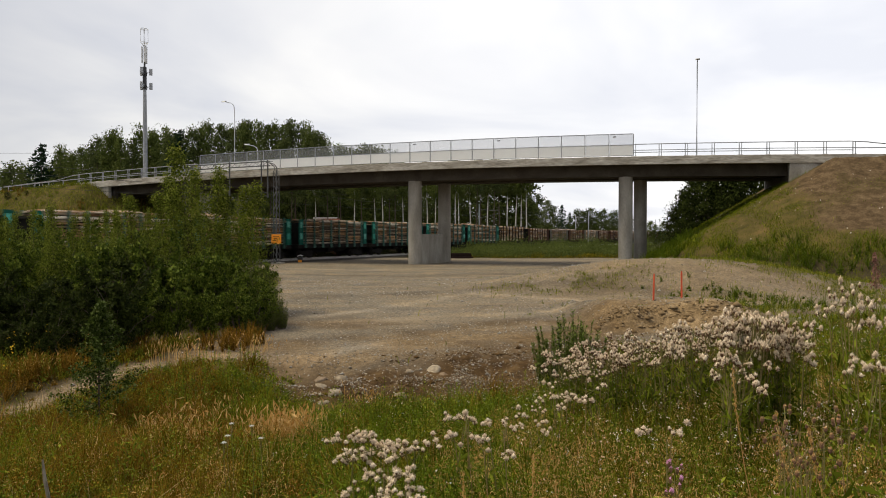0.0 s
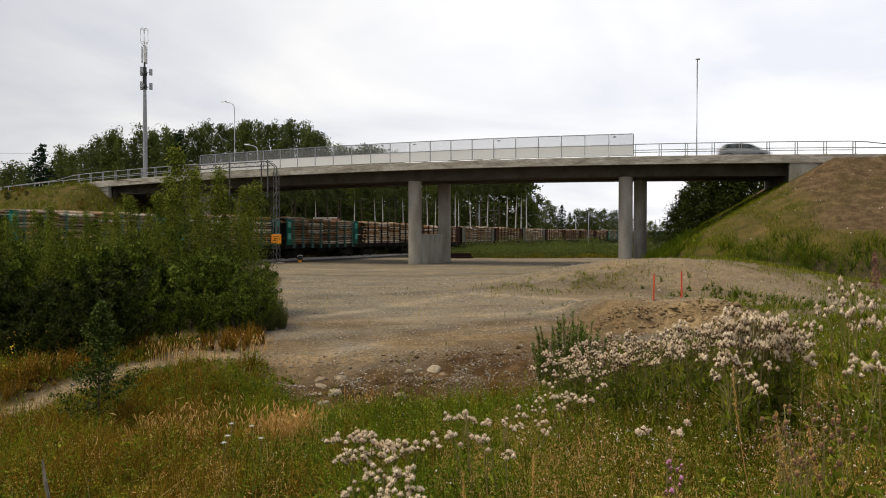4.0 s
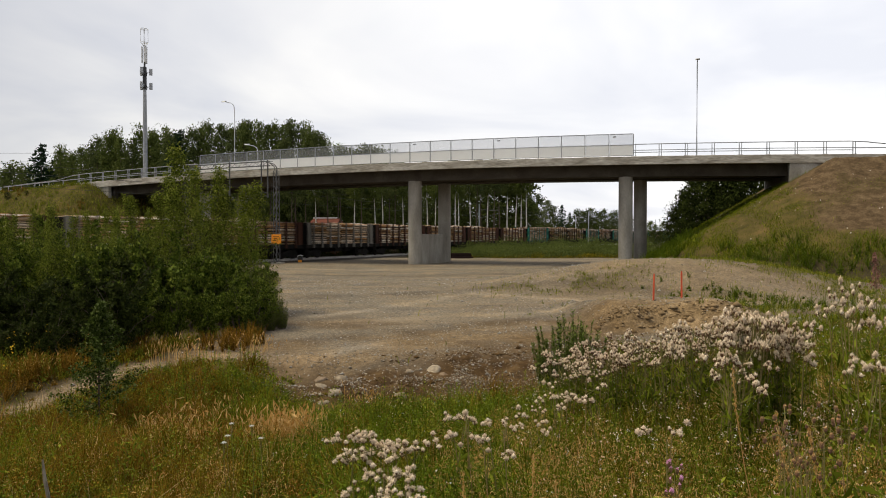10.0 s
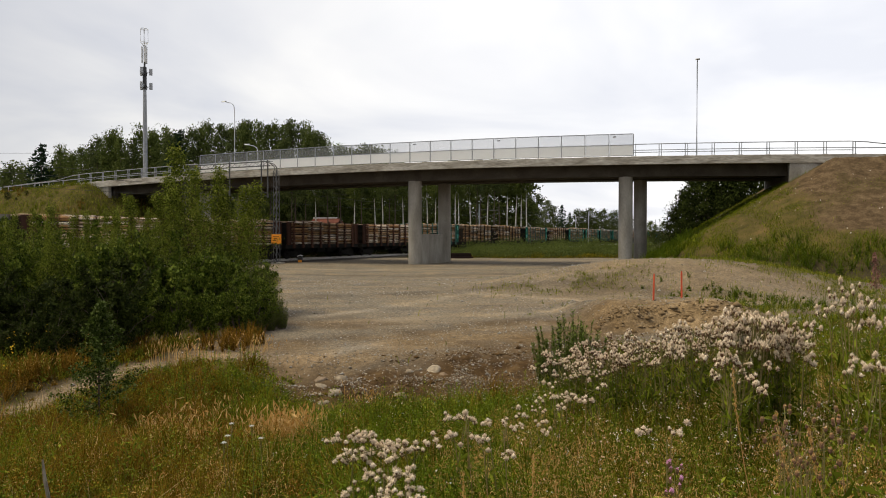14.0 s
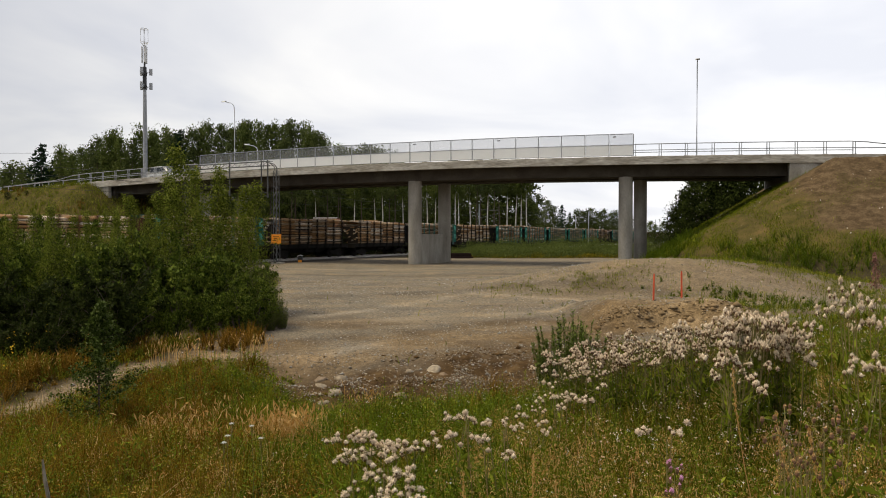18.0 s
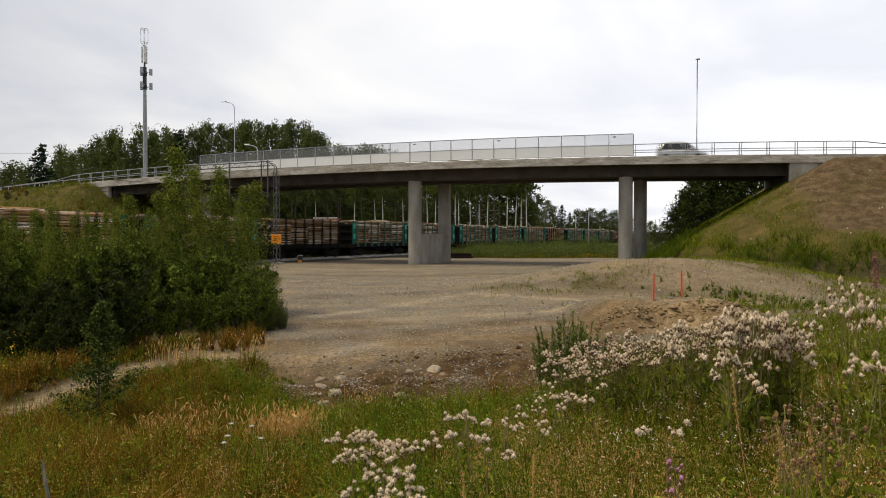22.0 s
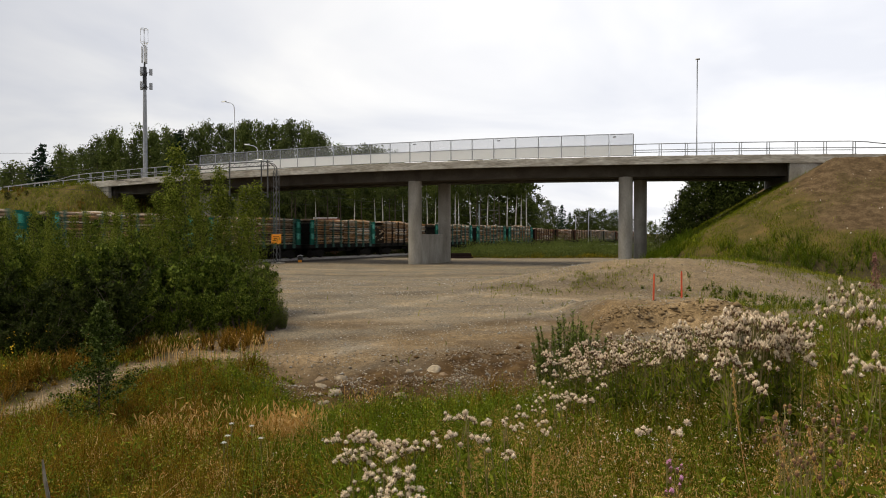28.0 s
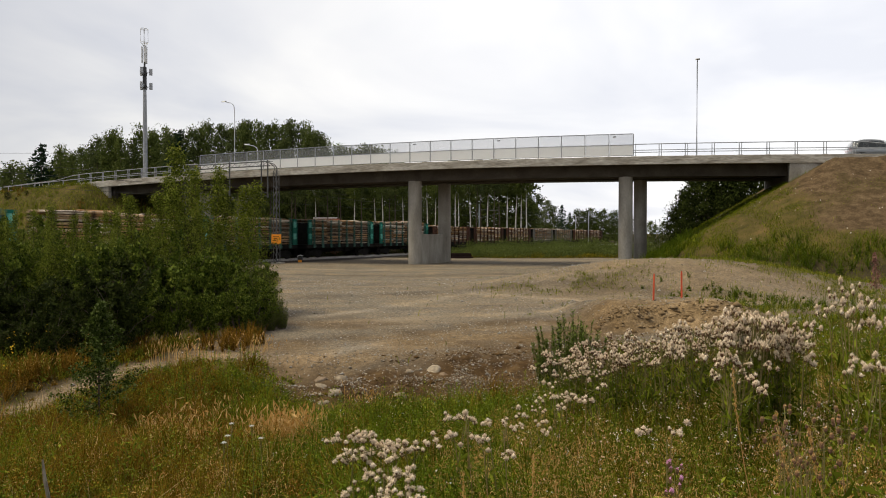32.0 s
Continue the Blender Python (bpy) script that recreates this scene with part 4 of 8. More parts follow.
def wagon_meshes():
    q = {}
    g = Geo()
    g.box(-6.6, 6.6, -1.42, 1.42, 1.36, 1.46).box(-6.6, 6.6, -1.40, -1.26, 1.08, 1.355).box(-6.6, 6.6, 1.26, 1.40, 1.08, 1.355)
    for s in (-1, 1):      # deep centre sills
        g.rings([[(x, s * 0.35, zb), (x, s * 0.55, zb), (x, s * 0.55, 1.35), (x, s * 0.35, 1.35)] for x, zb in ((-6.6, 1.0), (-4.0, 1.0), (-2.6, 0.62), (2.6, 0.62), (4.0, 1.0), (6.6, 1.0))])
    g.box(-6.75, -6.6, -1.4, 1.4, 1.0, 1.46).box(6.6, 6.75, -1.4, 1.4, 1.0, 1.46)
    q["underframe"] = g.mesh("underframe", M["under"])
    q["brake"] = Geo().tube([(-0.9, -0.9, 0.85), (0.5, -0.9, 0.85)], 0.22, 10).box(0.9, 1.5, -1.1, -0.7, 0.7, 1.05).mesh("brake_gear", M["under"])
    g = Geo()
    for s in (-1, 1):
        g.rings([[(x, s * 0.98, zb), (x, s * 1.12, zb), (x, s * 1.12, zt), (x, s * 0.98, zt)] for x, zb, zt in ((-1.25, 0.42, 0.62), (-0.8, 0.35, 0.75), (-0.35, 0.22, 0.85), (0.35, 0.22, 0.85), (0.8, 0.35, 0.75), (1.25, 0.42, 0.62))])
    g.box(-0.22, 0.22, -1.15, 1.15, 0.45, 0.95)
    q["bogie"] = g.mesh("bogie", M["under"])
    g = Geo()
    g.tube([(0, -0.95, 0.475), (0, 0.95, 0.475)], 0.08, 8)
    for s in (-1, 1):
        g.tube([(0, s * 0.72, 0.475), (0, s * 0.76, 0.475), (0, s * 0.86, 0.475)], [0.51, 0.475, 0.47], 24)
    q["wheelset"] = g.mesh("wheelset", M["wheel"])
    q["coupler"] = Geo().box(-0.45, 0.35, -0.16, 0.16, 0.92, 1.2, None, 0.03).box(0.30, 0.50, -0.2, 0.1, 0.9, 1.22, None, 0.03).mesh("coupler", M["under"])
    return q


WQ = wagon_meshes()
# added box inside each stack, black in place of shade in the gaps
LOG_SHADE_BOX = Geo().box(-2.66, 2.66, -1.18, 1.18, 0.02, 2.1).mesh("load_core", M["core"])


END_W = 0.30       # half the width of an end frame


def flange_mesh(mat, tall=4.16):
    """Deep side flange of an end frame, with turned-out edges."""
    w = END_W
    return Geo().rings([[(-w - 0.03, -0.09, z), (-w + 0.04, -0.09, z), (-w + 0.04, -0.03, z), (w - 0.04, -0.03, z), (w - 0.04, -0.09, z), (w + 0.03, -0.09, z),
                         (w + 0.03, 0.05, z), (-w - 0.03, 0.05, z)] for z in (1.46, tall)]).mesh("flange", mat)


def end_wall(mat):
    g = Geo().box(-0.05, 0.05, -1.33, 1.33, 1.48, 3.80, None, 0.01)
    return g.mesh("end_wall", mat)


def stake_mesh(mat, wide=1.0, tall=4.25):
    g = Geo()
    g.rings([[(-w, -d, z), (w, -d, z), (w, d, z), (-w, d, z)] for z, w, d in ((1.15, 0.10 * wide, 0.075), (1.5, 0.10 * wide, 0.075), (tall, 0.07 * wide, 0.05))])
    g.box(-0.14, 0.14, -0.09, 0.09, 1.12, 1.52, None, 0.01)
    return g.mesh("stake", mat)


ENDS = {k: (end_wall(M["under"]), flange_mesh(M[a], 4.16 if k == "green" else 3.85), Geo().box(0.052, 0.20, -1.32, 1.32, 0, 0.10, None, 0.01).mesh("rib", M["under"]), Geo().box(-END_W + 0.08, END_W - 0.08, -0.015, 0.015, 0, 0.62, None, 0.008).mesh("flank_plate", M[b]))
        for k, a, b in (("green", "green_paint", "pale_green"), ("brown", "brown_paint", "brown_paint"), ("pale", "pale_paint", "pale_paint"))}
STAKE = {k: stake_mesh(M[a], 1.5 if k == "brown" else 1.0, 3.95 if k in ("brown", "pale") else 4.25) for k, a in (("green", "green_dark"), ("brown", "brown_paint"), ("pale", "pale_paint"), ("dark", "under"))}
LOOKS = {
    "green": ("flatbed timber wagon with faded green end frames, loaded with logs", "green", "green", "mixed"),
    "green_pale": ("flatbed timber wagon with green end frames and pale birch logs", "green", "green", "pale"),
    "brown": ("rust-brown timber wagon with steel stakes, loaded with dark logs", "brown", "brown", "low"),
    "brown_pale": ("rust-brown timber wagon stacked with pale logs", "brown", "brown", "low"),
    "white": ("timber wagon with grey-white stakes and colourful log ends", "pale", "pale", "low"),
    "plain": ("open timber wagon with thin dark stakes and tan logs", None, "dark", "pale"),
}


def timber_wagon(kind, seed):
    label, ends, stakes, load = LOOKS[kind]
    wg = thing("timber_wagon", label, "freight wagon", tm(0), "wagons of the timber train")
    part("underframe", WQ["underframe"], None, wg)
    part("brake_gear", WQ["brake"], None, wg)
    for s in (-1, 1):
        bo = part("bogie", WQ["bogie"], None, wg, at=pose(s * 4.9, 0, 0))
        for w in (-0.92, 0.92):
            part("wheelset", WQ["wheelset"], None, bo, at=pose(w, 0, 0))
        part("coupler", WQ["coupler"], None, wg, at=pose(s * 6.85, 0, 0, 0, 0, 0 if s > 0 else 180))
        if ends:
            ew = part("end_wall", ENDS[ends][0], None, wg, at=pose(s * 6.25, 0, 0, 0, 0, 0 if s > 0 else 180))
            for q in (-1, 1):
                part("flange", ENDS[ends][1], None, ew, at=pose(0, q * 1.40, 0, 0, 0, 0 if q < 0 else 180))
                if ends == "green":
                    for z in (2.05, 3.28):
                        part("flank_plate", ENDS[ends][3], None, ew, "bleached green plate", pose(0, q * 1.455, z))
            for z in (1.9, 2.8, 3.6):
                part("rib", ENDS[ends][2], None, ew, at=pose(0, 0, z))
        part("log_load", STACKS[load, (seed + (s > 0)) % 4], None, wg, "stacked logs", pose(s * 2.85, 0, 1.47, 0, 0, 180 * ((seed // 2) % 2)))["kind"] = "stuff"
        part("load_core", LOG_SHADE_BOX, None, wg, "added black box standing in for the shade between the logs", pose(s * 2.85, 0, 1.47))
    for i in range(8):
        for s in (-1, 1):
            part("stake", STAKE[stakes], None, wg, at=pose(-5.5 + 11.0 * i / 7, s * 1.43, 0))
    return wg


# couplings along the train, in wagon lengths from a fixed mark at the clip's start
GAP_N = [-5, 0, 1, 2, 3, 4, 6, 8, 10, 11, 12, 14, 16, 19, 20, 21, 22, 24, 25, 35]
GAP_S = [-5.0, 0, 1.0, 2.0, 2.99, 3.98, 5.975, 7.92, 9.838, 10.79, 11.78, 13.742, 15.79, 18.87, 19.915, 20.936, 21.965, 24.0, 25.06, 35.2]
TRAIN = {4: "plain", 5: "brown_pale", 6: "white", 7: "brown", 8: "white", 9: "brown_pale", 10: "brown_pale", 11: "brown_pale", 12: "brown_pale", 13: "green_pale", 14: "plain", 15: "plain", 17: "plain",
         22: "green_pale", 23: "plain", 27: "brown", 28: "brown_pale", 29: "brown_pale", 30: "white", 31: "white", 32: "brown_pale", 33: "brown"}
V_TRAIN = -0.78
WAGONS = []
for n in range(-4, 34):
    a, b = np.interp(n, GAP_N, GAP_S), np.interp(n + 1, GAP_N, GAP_S)
    WAGONS.append((timber_wagon(TRAIN.get(n, "green"), n + 8), float((a + b) / 2)))


# ---------------------------------------------------------------- cars
def car_mesh(paint, h, k):
    """Passenger car: smooth body, rounded greenhouse, panes; h stretches the roof up, k the whole length."""
    q = {}

    def up(z):
        return 0.9 + (z - 0.9) * h

    g = Geo()
    prof = [(-2.06, 0.48, 0.74, 0.66), (-2.02, 0.36, 0.88, 0.76), (-1.85, 0.28, 0.94, 0.82), (-1.2, 0.22, 0.96, 0.86), (0.0, 0.21, 0.94, 0.87), (0.85, 0.22, 0.93, 0.86),
            (1.30, 0.24, 0.88, 0.84), (1.70, 0.28, 0.79, 0.80), (1.95, 0.34, 0.70, 0.73), (2.05, 0.42, 0.60, 0.62)]
    g.rings([[(x * k, -w * 0.88, zb), (x * k, w * 0.88, zb), (x * k, w * 0.98, zb + 0.14), (x * k, w, zt - 0.22), (x * k, w * 0.98, zt - 0.08), (x * k, w * 0.90, zt),
              (x * k, -w * 0.90, zt), (x * k, -w * 0.98, zt - 0.08), (x * k, -w, zt - 0.22), (x * k, -w * 0.98, zb + 0.14)] for x, zb, zt, w in prof])
    q["body"] = g.mesh("body", paint, True)
    g = Geo()
    roof = ((-2.00, 0.93, 0.74), (-1.82, 1.22, 0.70), (-1.62, 1.43, 0.66), (-1.30, 1.53, 0.63), (-0.75, 1.57, 0.62), (-0.10, 1.56, 0.62), (0.28, 1.50, 0.62), (0.62, 1.34, 0.65), (0.98, 1.10, 0.70), (1.28, 0.93, 0.74))
    g.rings([[(x * k, -0.80, 0.88), (x * k, 0.80, 0.88), (x * k, w + 0.02, up(zt) - 0.10 * (zt > 1)), (x * k, w - 0.10, up(zt)), (x * k, -w + 0.10, up(zt)), (x * k, -w - 0.02, up(zt) - 0.10 * (zt > 1))] for x, zt, w in roof])
    q["roof"] = g.mesh("roof", paint, True)
    g = Geo()
    zt = up(1.45)
    for s in (-1, 1):
        for x0, x1, a0, a1 in ((-1.78, -0.98, -1.52, -0.98), (-0.90, 0.02, -0.90, 0.0), (0.10, 1.02, 0.08, 0.38)):
            o, i = 0.815, 0.675
            g.add([(x0 * k, s * o, 0.97), (x1 * k, s * o, 0.97), (a1 * k, s * i, zt), (a0 * k, s * i, zt), (x0 * k, s * (o - 0.03), 0.97), (x1 * k, s * (o - 0.03), 0.97), (a1 * k, s * (i - 0.03), zt), (a0 * k, s * (i - 0.03), zt)],
                  [(0, 1, 2, 3), (7, 6, 5, 4), (0, 4, 5, 1), (1, 5, 6, 2), (2, 6, 7, 3), (3, 7, 4, 0)])
    q["windows"] = g.mesh("windows", M["glass_dark"])
    for nm, pts in (("windscreen", ((0.33, 0.55, 1.50), (1.28, 0.66, 0.97))), ("rear_window", ((-1.70, 0.55, 1.42), (-2.03, 0.62, 0.98)))):
        (x0, w0, z0), (x1, w1, z1) = pts
        d = 0.035 if x1 > 0 else -0.035
        q[nm] = Geo().rings([[(x0 * k + e, -w0, up(z0)), (x0 * k + e, w0, up(z0)), (x1 * k + e, w1, z1), (x1 * k + e, -w1, z1)] for e in (0.0, d)]).mesh(nm, M["glass_dark"])
    q["tyre"] = Geo().tube([(0, -0.10, 0), (0, -0.07, 0), (0, 0.07, 0), (0, 0.10, 0)], [0.27, 0.31, 0.31, 0.27], 24).mesh("tyre", M["tyre"])
    q["rim"] = Geo().tube([(0, -0.108, 0), (0, 0.108, 0)], 0.19, 12).mesh("rim", M["lamp_grey"])
    return q


def passenger_car(paint, label, h, k):
    q = car_mesh(paint, h, k)
    c = thing("passenger_car", label, "car", group="cars on the bridge")
    part("body", q["body"], None, c)
    part("roof", q["roof"], None, c)
    part("windows", q["windows"], None, c, "dark side windows")
    part("windscreen", q["windscreen"], None, c, "dark raked windscreen")
    part("rear_window", q["rear_window"], None, c, "dark rear window")
    wheels = []
    for x in (-1.28, 1.30):
        for s in (-1, 1):
            w = part("wheel", q["tyre"], None, c, at=pose(x * k, s * 0.76, 0.31))
            part("rim", q["rim"], None, w)
            wheels.append(w)
    for s in (-1, 1):
        part("mirror", Geo().box(0.66 * k, 0.66 * k + 0.18, s * 0.92 - 0.09, s * 0.92 + 0.09, 0.95, 1.08, None, 0.02), paint, c)
        part("headlight", Geo().box(1.80 * k, 1.98 * k, s * 0.56 - 0.14, s * 0.56 + 0.14, 0.58, 0.70, None, 0.02), M["white_metal"], c)
        part("tail_lamp", Geo().box(-2.05 * k, -1.92 * k, s * 0.66 - 0.09, s * 0.66 + 0.09, 0.66, 0.90, None, 0.02), M["lens_red"], c)
        part("door_handle", Geo().box(-0.72 * k, -0.54 * k, s * 0.875 - 0.012, s * 0.875 + 0.012, 0.80, 0.83), M["dark_metal"], c)
    if h > 1.2:
        for s in (-1, 1):
            part("roof_bar", Geo().tube([(-1.3 * k, s * 0.52, up_roof(h) - 0.03), (-1.2 * k, s * 0.52, up_roof(h) + 0.03), (0.0, s * 0.52, up_roof(h) + 0.03), (0.1, s * 0.52, up_roof(h) - 0.03)], 0.02, 5), M["dark_metal"], c)
    return c, wheels


def up_roof(h):
    """The height of the roof's top."""
    return 0.9 + 0.67 * h


CARS = [passenger_car(M["car_grey"], "dark silver hatchback driving over the bridge", 0.84, 1.0),
        passenger_car(M["car_silver"], "light silver tall estate car driving over the bridge", 1.20, 1.02),
        passenger_car(M["car_grey"], "grey tall hatchback driving over the bridge", 1.18, 0.95)]
# seconds at which each car passes d = 0 on the near carriageway, and its speed
CAR_OFF = 3.8
CAR_ROWS = [(3.366, -14.3), (21.717, -14.1), (30.664, -14.35)]


# ---------------------------------------------------------------- poles
def street_lamp(d, tall, arm):
    p = bp(d, WIDE + 1.0)
    z0 = bz(d) - 0.6
    a = BTH + BK * d
    l = thing("street_lamp", "slender galvanised street lamp beside the road", "street lamp", Matrix.Translation((p.x, p.y, z0)) @ Matrix.Rotation(-a, 4, "Z"), "street lamps")
    pts = [(0, 0, 0), (0, 0, tall - 0.6)]
    if arm:
        pts += [(-0.08, -0.1, tall - 0.2), (-0.3, -0.3, tall), (-0.9, -0.7, tall + 0.12)]
    else:
        pts += [(0, -0.1, tall - 0.1), (0, -0.5, tall)]
    part("pole", Geo().tube(pts, [0.09, 0.06] + [0.045] * (len(pts) - 2), 8), M["white_metal" if arm else "galv"], l)
    e = pts[-1]
    part("lantern", Geo().rings([[(e[0] + x, e[1] + y * w, e[2] + z) for y, z in ((-0.15, 0), (0.15, 0), (0.1, 0.1), (-0.1, 0.1))] for x, w in (((-0.45, 0.6), (-0.2, 1.0), (0.15, 0.9), (0.25, 0.5)) if arm else ((-0.20, 0.6), (-0.12, 1.0), (0.12, 1.0), (0.20, 0.6)))]), M["lamp_grey" if tall > 8 else "white_metal"], l)
    part("base_flange", Geo().box(-0.2, 0.2, -0.2, 0.2, -0.3, 0.03), M["galv_dark"], l)
    return l


street_lamp(-5.86, 11.1, False)
street_lamp(49.4, 10.5, True)
street_lamp(45.8, 5.0, True)


def comms_mast():
    x, y = -41.9, 100.0
    z0 = hz(x, y)
    cm = thing("antenna_mast", "tall grey tubular antenna mast with panel antennas", "antenna mast", Matrix.Translation((x, y, z0)))
    H = 31.7 - z0
    part("pole", Geo().tube([(0, 0, -0.3), (0, 0, H * 0.5), (0, 0, H - 7.8)], [0.35, 0.29, 0.22], 14), M["galv"], cm)
    part("upper_pole", Geo().tube([(0, 0, H - 7.8), (0, 0, H - 2.3)], 0.12, 10), M["galv_dark"], cm)
    for z in (H - 8.2, H - 6.2):
        an = part("equipment_ring", Geo().tube([(0, 0, z - 0.25), (0, 0, z + 0.25)], 0.32, 10), M["dark_metal"], cm)
        for k in range(3):
            a = k * 2.1 + 0.4
            part("bracket", Geo().tube([(0, 0, z), (0.75 * math.cos(a), 0.75 * math.sin(a), z + 0.2)], 0.05, 5).box(-0.22, 0.22, -0.14, 0.14, -0.45, 0.45, pose(0.8 * math.cos(a), 0.8 * math.sin(a), z + 0.25, 0, 0, math.degrees(a)), 0.03), M["lamp_grey"], an)
    for k in range(3):
        a = k * 2.1 + 1.2
        part("panel_antenna", Geo().box(-0.08, 0.08, -0.15, 0.15, -1.15, 1.15, pose(0.33 * math.cos(a), 0.33 * math.sin(a), H - 3.6, 0, 0, math.degrees(a)), 0.02), M["white_metal"], cm, "white panel antenna")
    part("equipment_box", Geo().box(-0.22, 0.22, -0.2, 0.2, H - 8.0, H - 5.3, None, 0.03), M["dark_metal"], cm)
    cage = Geo()
    for k in range(4):
        a = k * math.pi / 2 + 0.5
        c, s = 0.48 * math.cos(a), 0.48 * math.sin(a)
        cage.tube([(c * 0.2, s * 0.2, H - 2.4), (c, s, H - 1.9), (c, s, H), (c * 0.8, s * 0.8, H + 0.05)], 0.045, 5)
    for z in (H - 1.9, H):
        cage.tube([(0.48 * math.cos(t), 0.48 * math.sin(t), z) for t in np.linspace(0.5, 0.5 + 2 * math.pi, 13)], 0.04, 5, False)
    part("top_cage", cage, M["white_metal"], cm, "white tubular antenna cage")
    part("footing", Geo().box(-0.9, 0.9, -0.9, 0.9, -0.6, 0.15, None, 0.05), M["concrete"], cm)


comms_mast()


# ---------------------------------------------------------------- plants: helpers
F_ = 1254.7


def ray_x(px, y):
    """The x of what stands y metres away on that upright line of the view."""
    return (px - 784) / F_ * y


def cards(c, length, width, r, up=0.0, tri=False, face=None):
    """Leaf-shaped cards at the points c, turned at random; up bends them upright; face: the way their upper sides look."""
    n = len(c)
    u = r.normal(size=(n, 3))
    u[:, 2] += up * 2
    u /= np.linalg.norm(u, axis=1, keepdims=True)
    w = np.cross(u, r.normal(size=(n, 3)) * (1.0 if face is None else 0.45) + (0.0 if face is None else face))
    w /= np.linalg.norm(w, axis=1, keepdims=True) + 1e-9
    ln = (length * r.uniform(0.65, 1.3, n))[:, None]
    wd = (width * r.uniform(0.65, 1.3, n))[:, None]
    if tri:
        v = np.stack([c - u * ln / 2 - w * wd / 2, c - u * ln / 2 + w * wd / 2, c + u * ln / 2], axis=1).reshape(-1, 3)
        return v, np.arange(3 * n).reshape(-1, 3)
    nrm = np.cross(u, w) * ln * 0.12
    v = np.stack([c - u * ln / 2, c + w * wd / 2 + nrm, c + u * ln / 2, c - w * wd / 2 + nrm], axis=1).reshape(-1, 3)
    f = np.arange(4 * n).reshape(-1, 4)
    return v, f


def blades(x, y, z, h, w, r, lean=0.35, a=None):
    """Grass blades as bent strips that taper to a point."""
    n = len(x)
    a = r.uniform(0, 2 * np.pi, n) if a is None else a
    b = r.uniform(0, 2 * np.pi, n)
    k = lean * h * r.uniform(0.2, 1.3, n)
    root = np.stack([x, y, z - 0.03], axis=1)
    side = np.stack([np.cos(b), np.sin(b), np.zeros(n)], axis=1) * (w / 2)[:, None]
    d = np.stack([np.cos(a), np.sin(a), np.zeros(n)], axis=1)
    mid = root + d * (k * 0.3)[:, None] + np.array([0, 0, 1]) * (h * 0.58)[:, None]
    tip = root + d * k[:, None] + np.array([0, 0, 1]) * (h * r.uniform(0.62, 1.0, n))[:, None]
    v = np.stack([root - side, root + side, mid + side * 0.8, mid - side * 0.8, tip], axis=1).reshape(-1, 3)
    o = np.arange(n)[:, None] * 5
    return v, o + np.array([[0, 1, 2, 3]]), o + np.array([[3, 2, 4]])


def blades_mesh(name, x, y, h, w, r, lean=0.35, a=None):
    v, q, t = blades(x, y, height(x, y), h, w, r, lean, a)
    return mesh_np(name, v, [q, t])


def tree_meshes(kind, seed, H, R, base, n_clump, per, size, leaf_mat, bark_mat, sigma=0.55, bend=0.3):
    """Trunk with limbs, and a crown of leaf clumps with gaps."""
    r = np.random.default_rng(seed)
    g = Geo()
    lean = r.uniform(-bend, bend, 2)

    def axis_at(z):
        t = z / H
        return Vector((lean[0] * t * t * 1.5, lean[1] * t * t * 1.5, z))

    r0 = 0.011 * H + 0.03
    zs = np.linspace(-0.3, H * 0.97, 9)
    g.tube([axis_at(max(z, 0)) if z > 0 else Vector((0, 0, z)) for z in zs], [max(0.02, r0 * (1 - 0.93 * max(z, 0) / H)) for z in zs], 7)
    pts = []
    for i in range(n_clump):
        t = (i + r.uniform(0, 1)) / n_clump
        z = base + (H - base) * t
        prof = math.sin(math.pi * min(1, 0.18 + 0.80 * t)) ** 0.7 if kind != "tall" else math.sin(math.pi * min(1, 0.15 + 0.82 * t)) ** 0.9
        rad = R * prof * r.uniform(0.25, 1.0) * r.choice([1.0, 1.0, 1.15])
        a = r.uniform(0, 2 * math.pi)
        c = axis_at(z) + Vector((rad * math.cos(a), rad * math.sin(a), 0))
        st = axis_at(max(base * 0.6, z - rad * r.uniform(0.5, 0.9)))
        if rad > 0.5 and i % 3 == 0:
            g.tube([st, st.lerp(c, 0.55) + Vector((0, 0, 0.12 * rad)), c], [max(0.02, r0 * 0.32 * (1 - t * 0.7)), max(0.015, r0 * 0.18), 0.012], 4, False)
        s = sigma * r.uniform(0.7, 1.35)
        pts.append(np.array(c) + np.clip(r.normal(size=(per, 3)), -1.7, 1.7) * np.array([s, s, s * 0.72]))
    c = np.concatenate(pts)
    mids = np.repeat(np.array([p.mean(axis=0) for p in pts]), per, axis=0)
    face = (c - mids) / sigma + np.array([0, 0, 0.8])
    face[:, :2] += c[:, :2] / R * 0.6
    face /= np.linalg.norm(face, axis=1, keepdims=True)
    v, f = cards(c, size * 1.15, size, r, 0.0, True, face)
    crown = mesh_np("crown", v, [f])
    crown.materials.append(leaf_mat)
    return g.mesh("trunk", bark_mat), crown


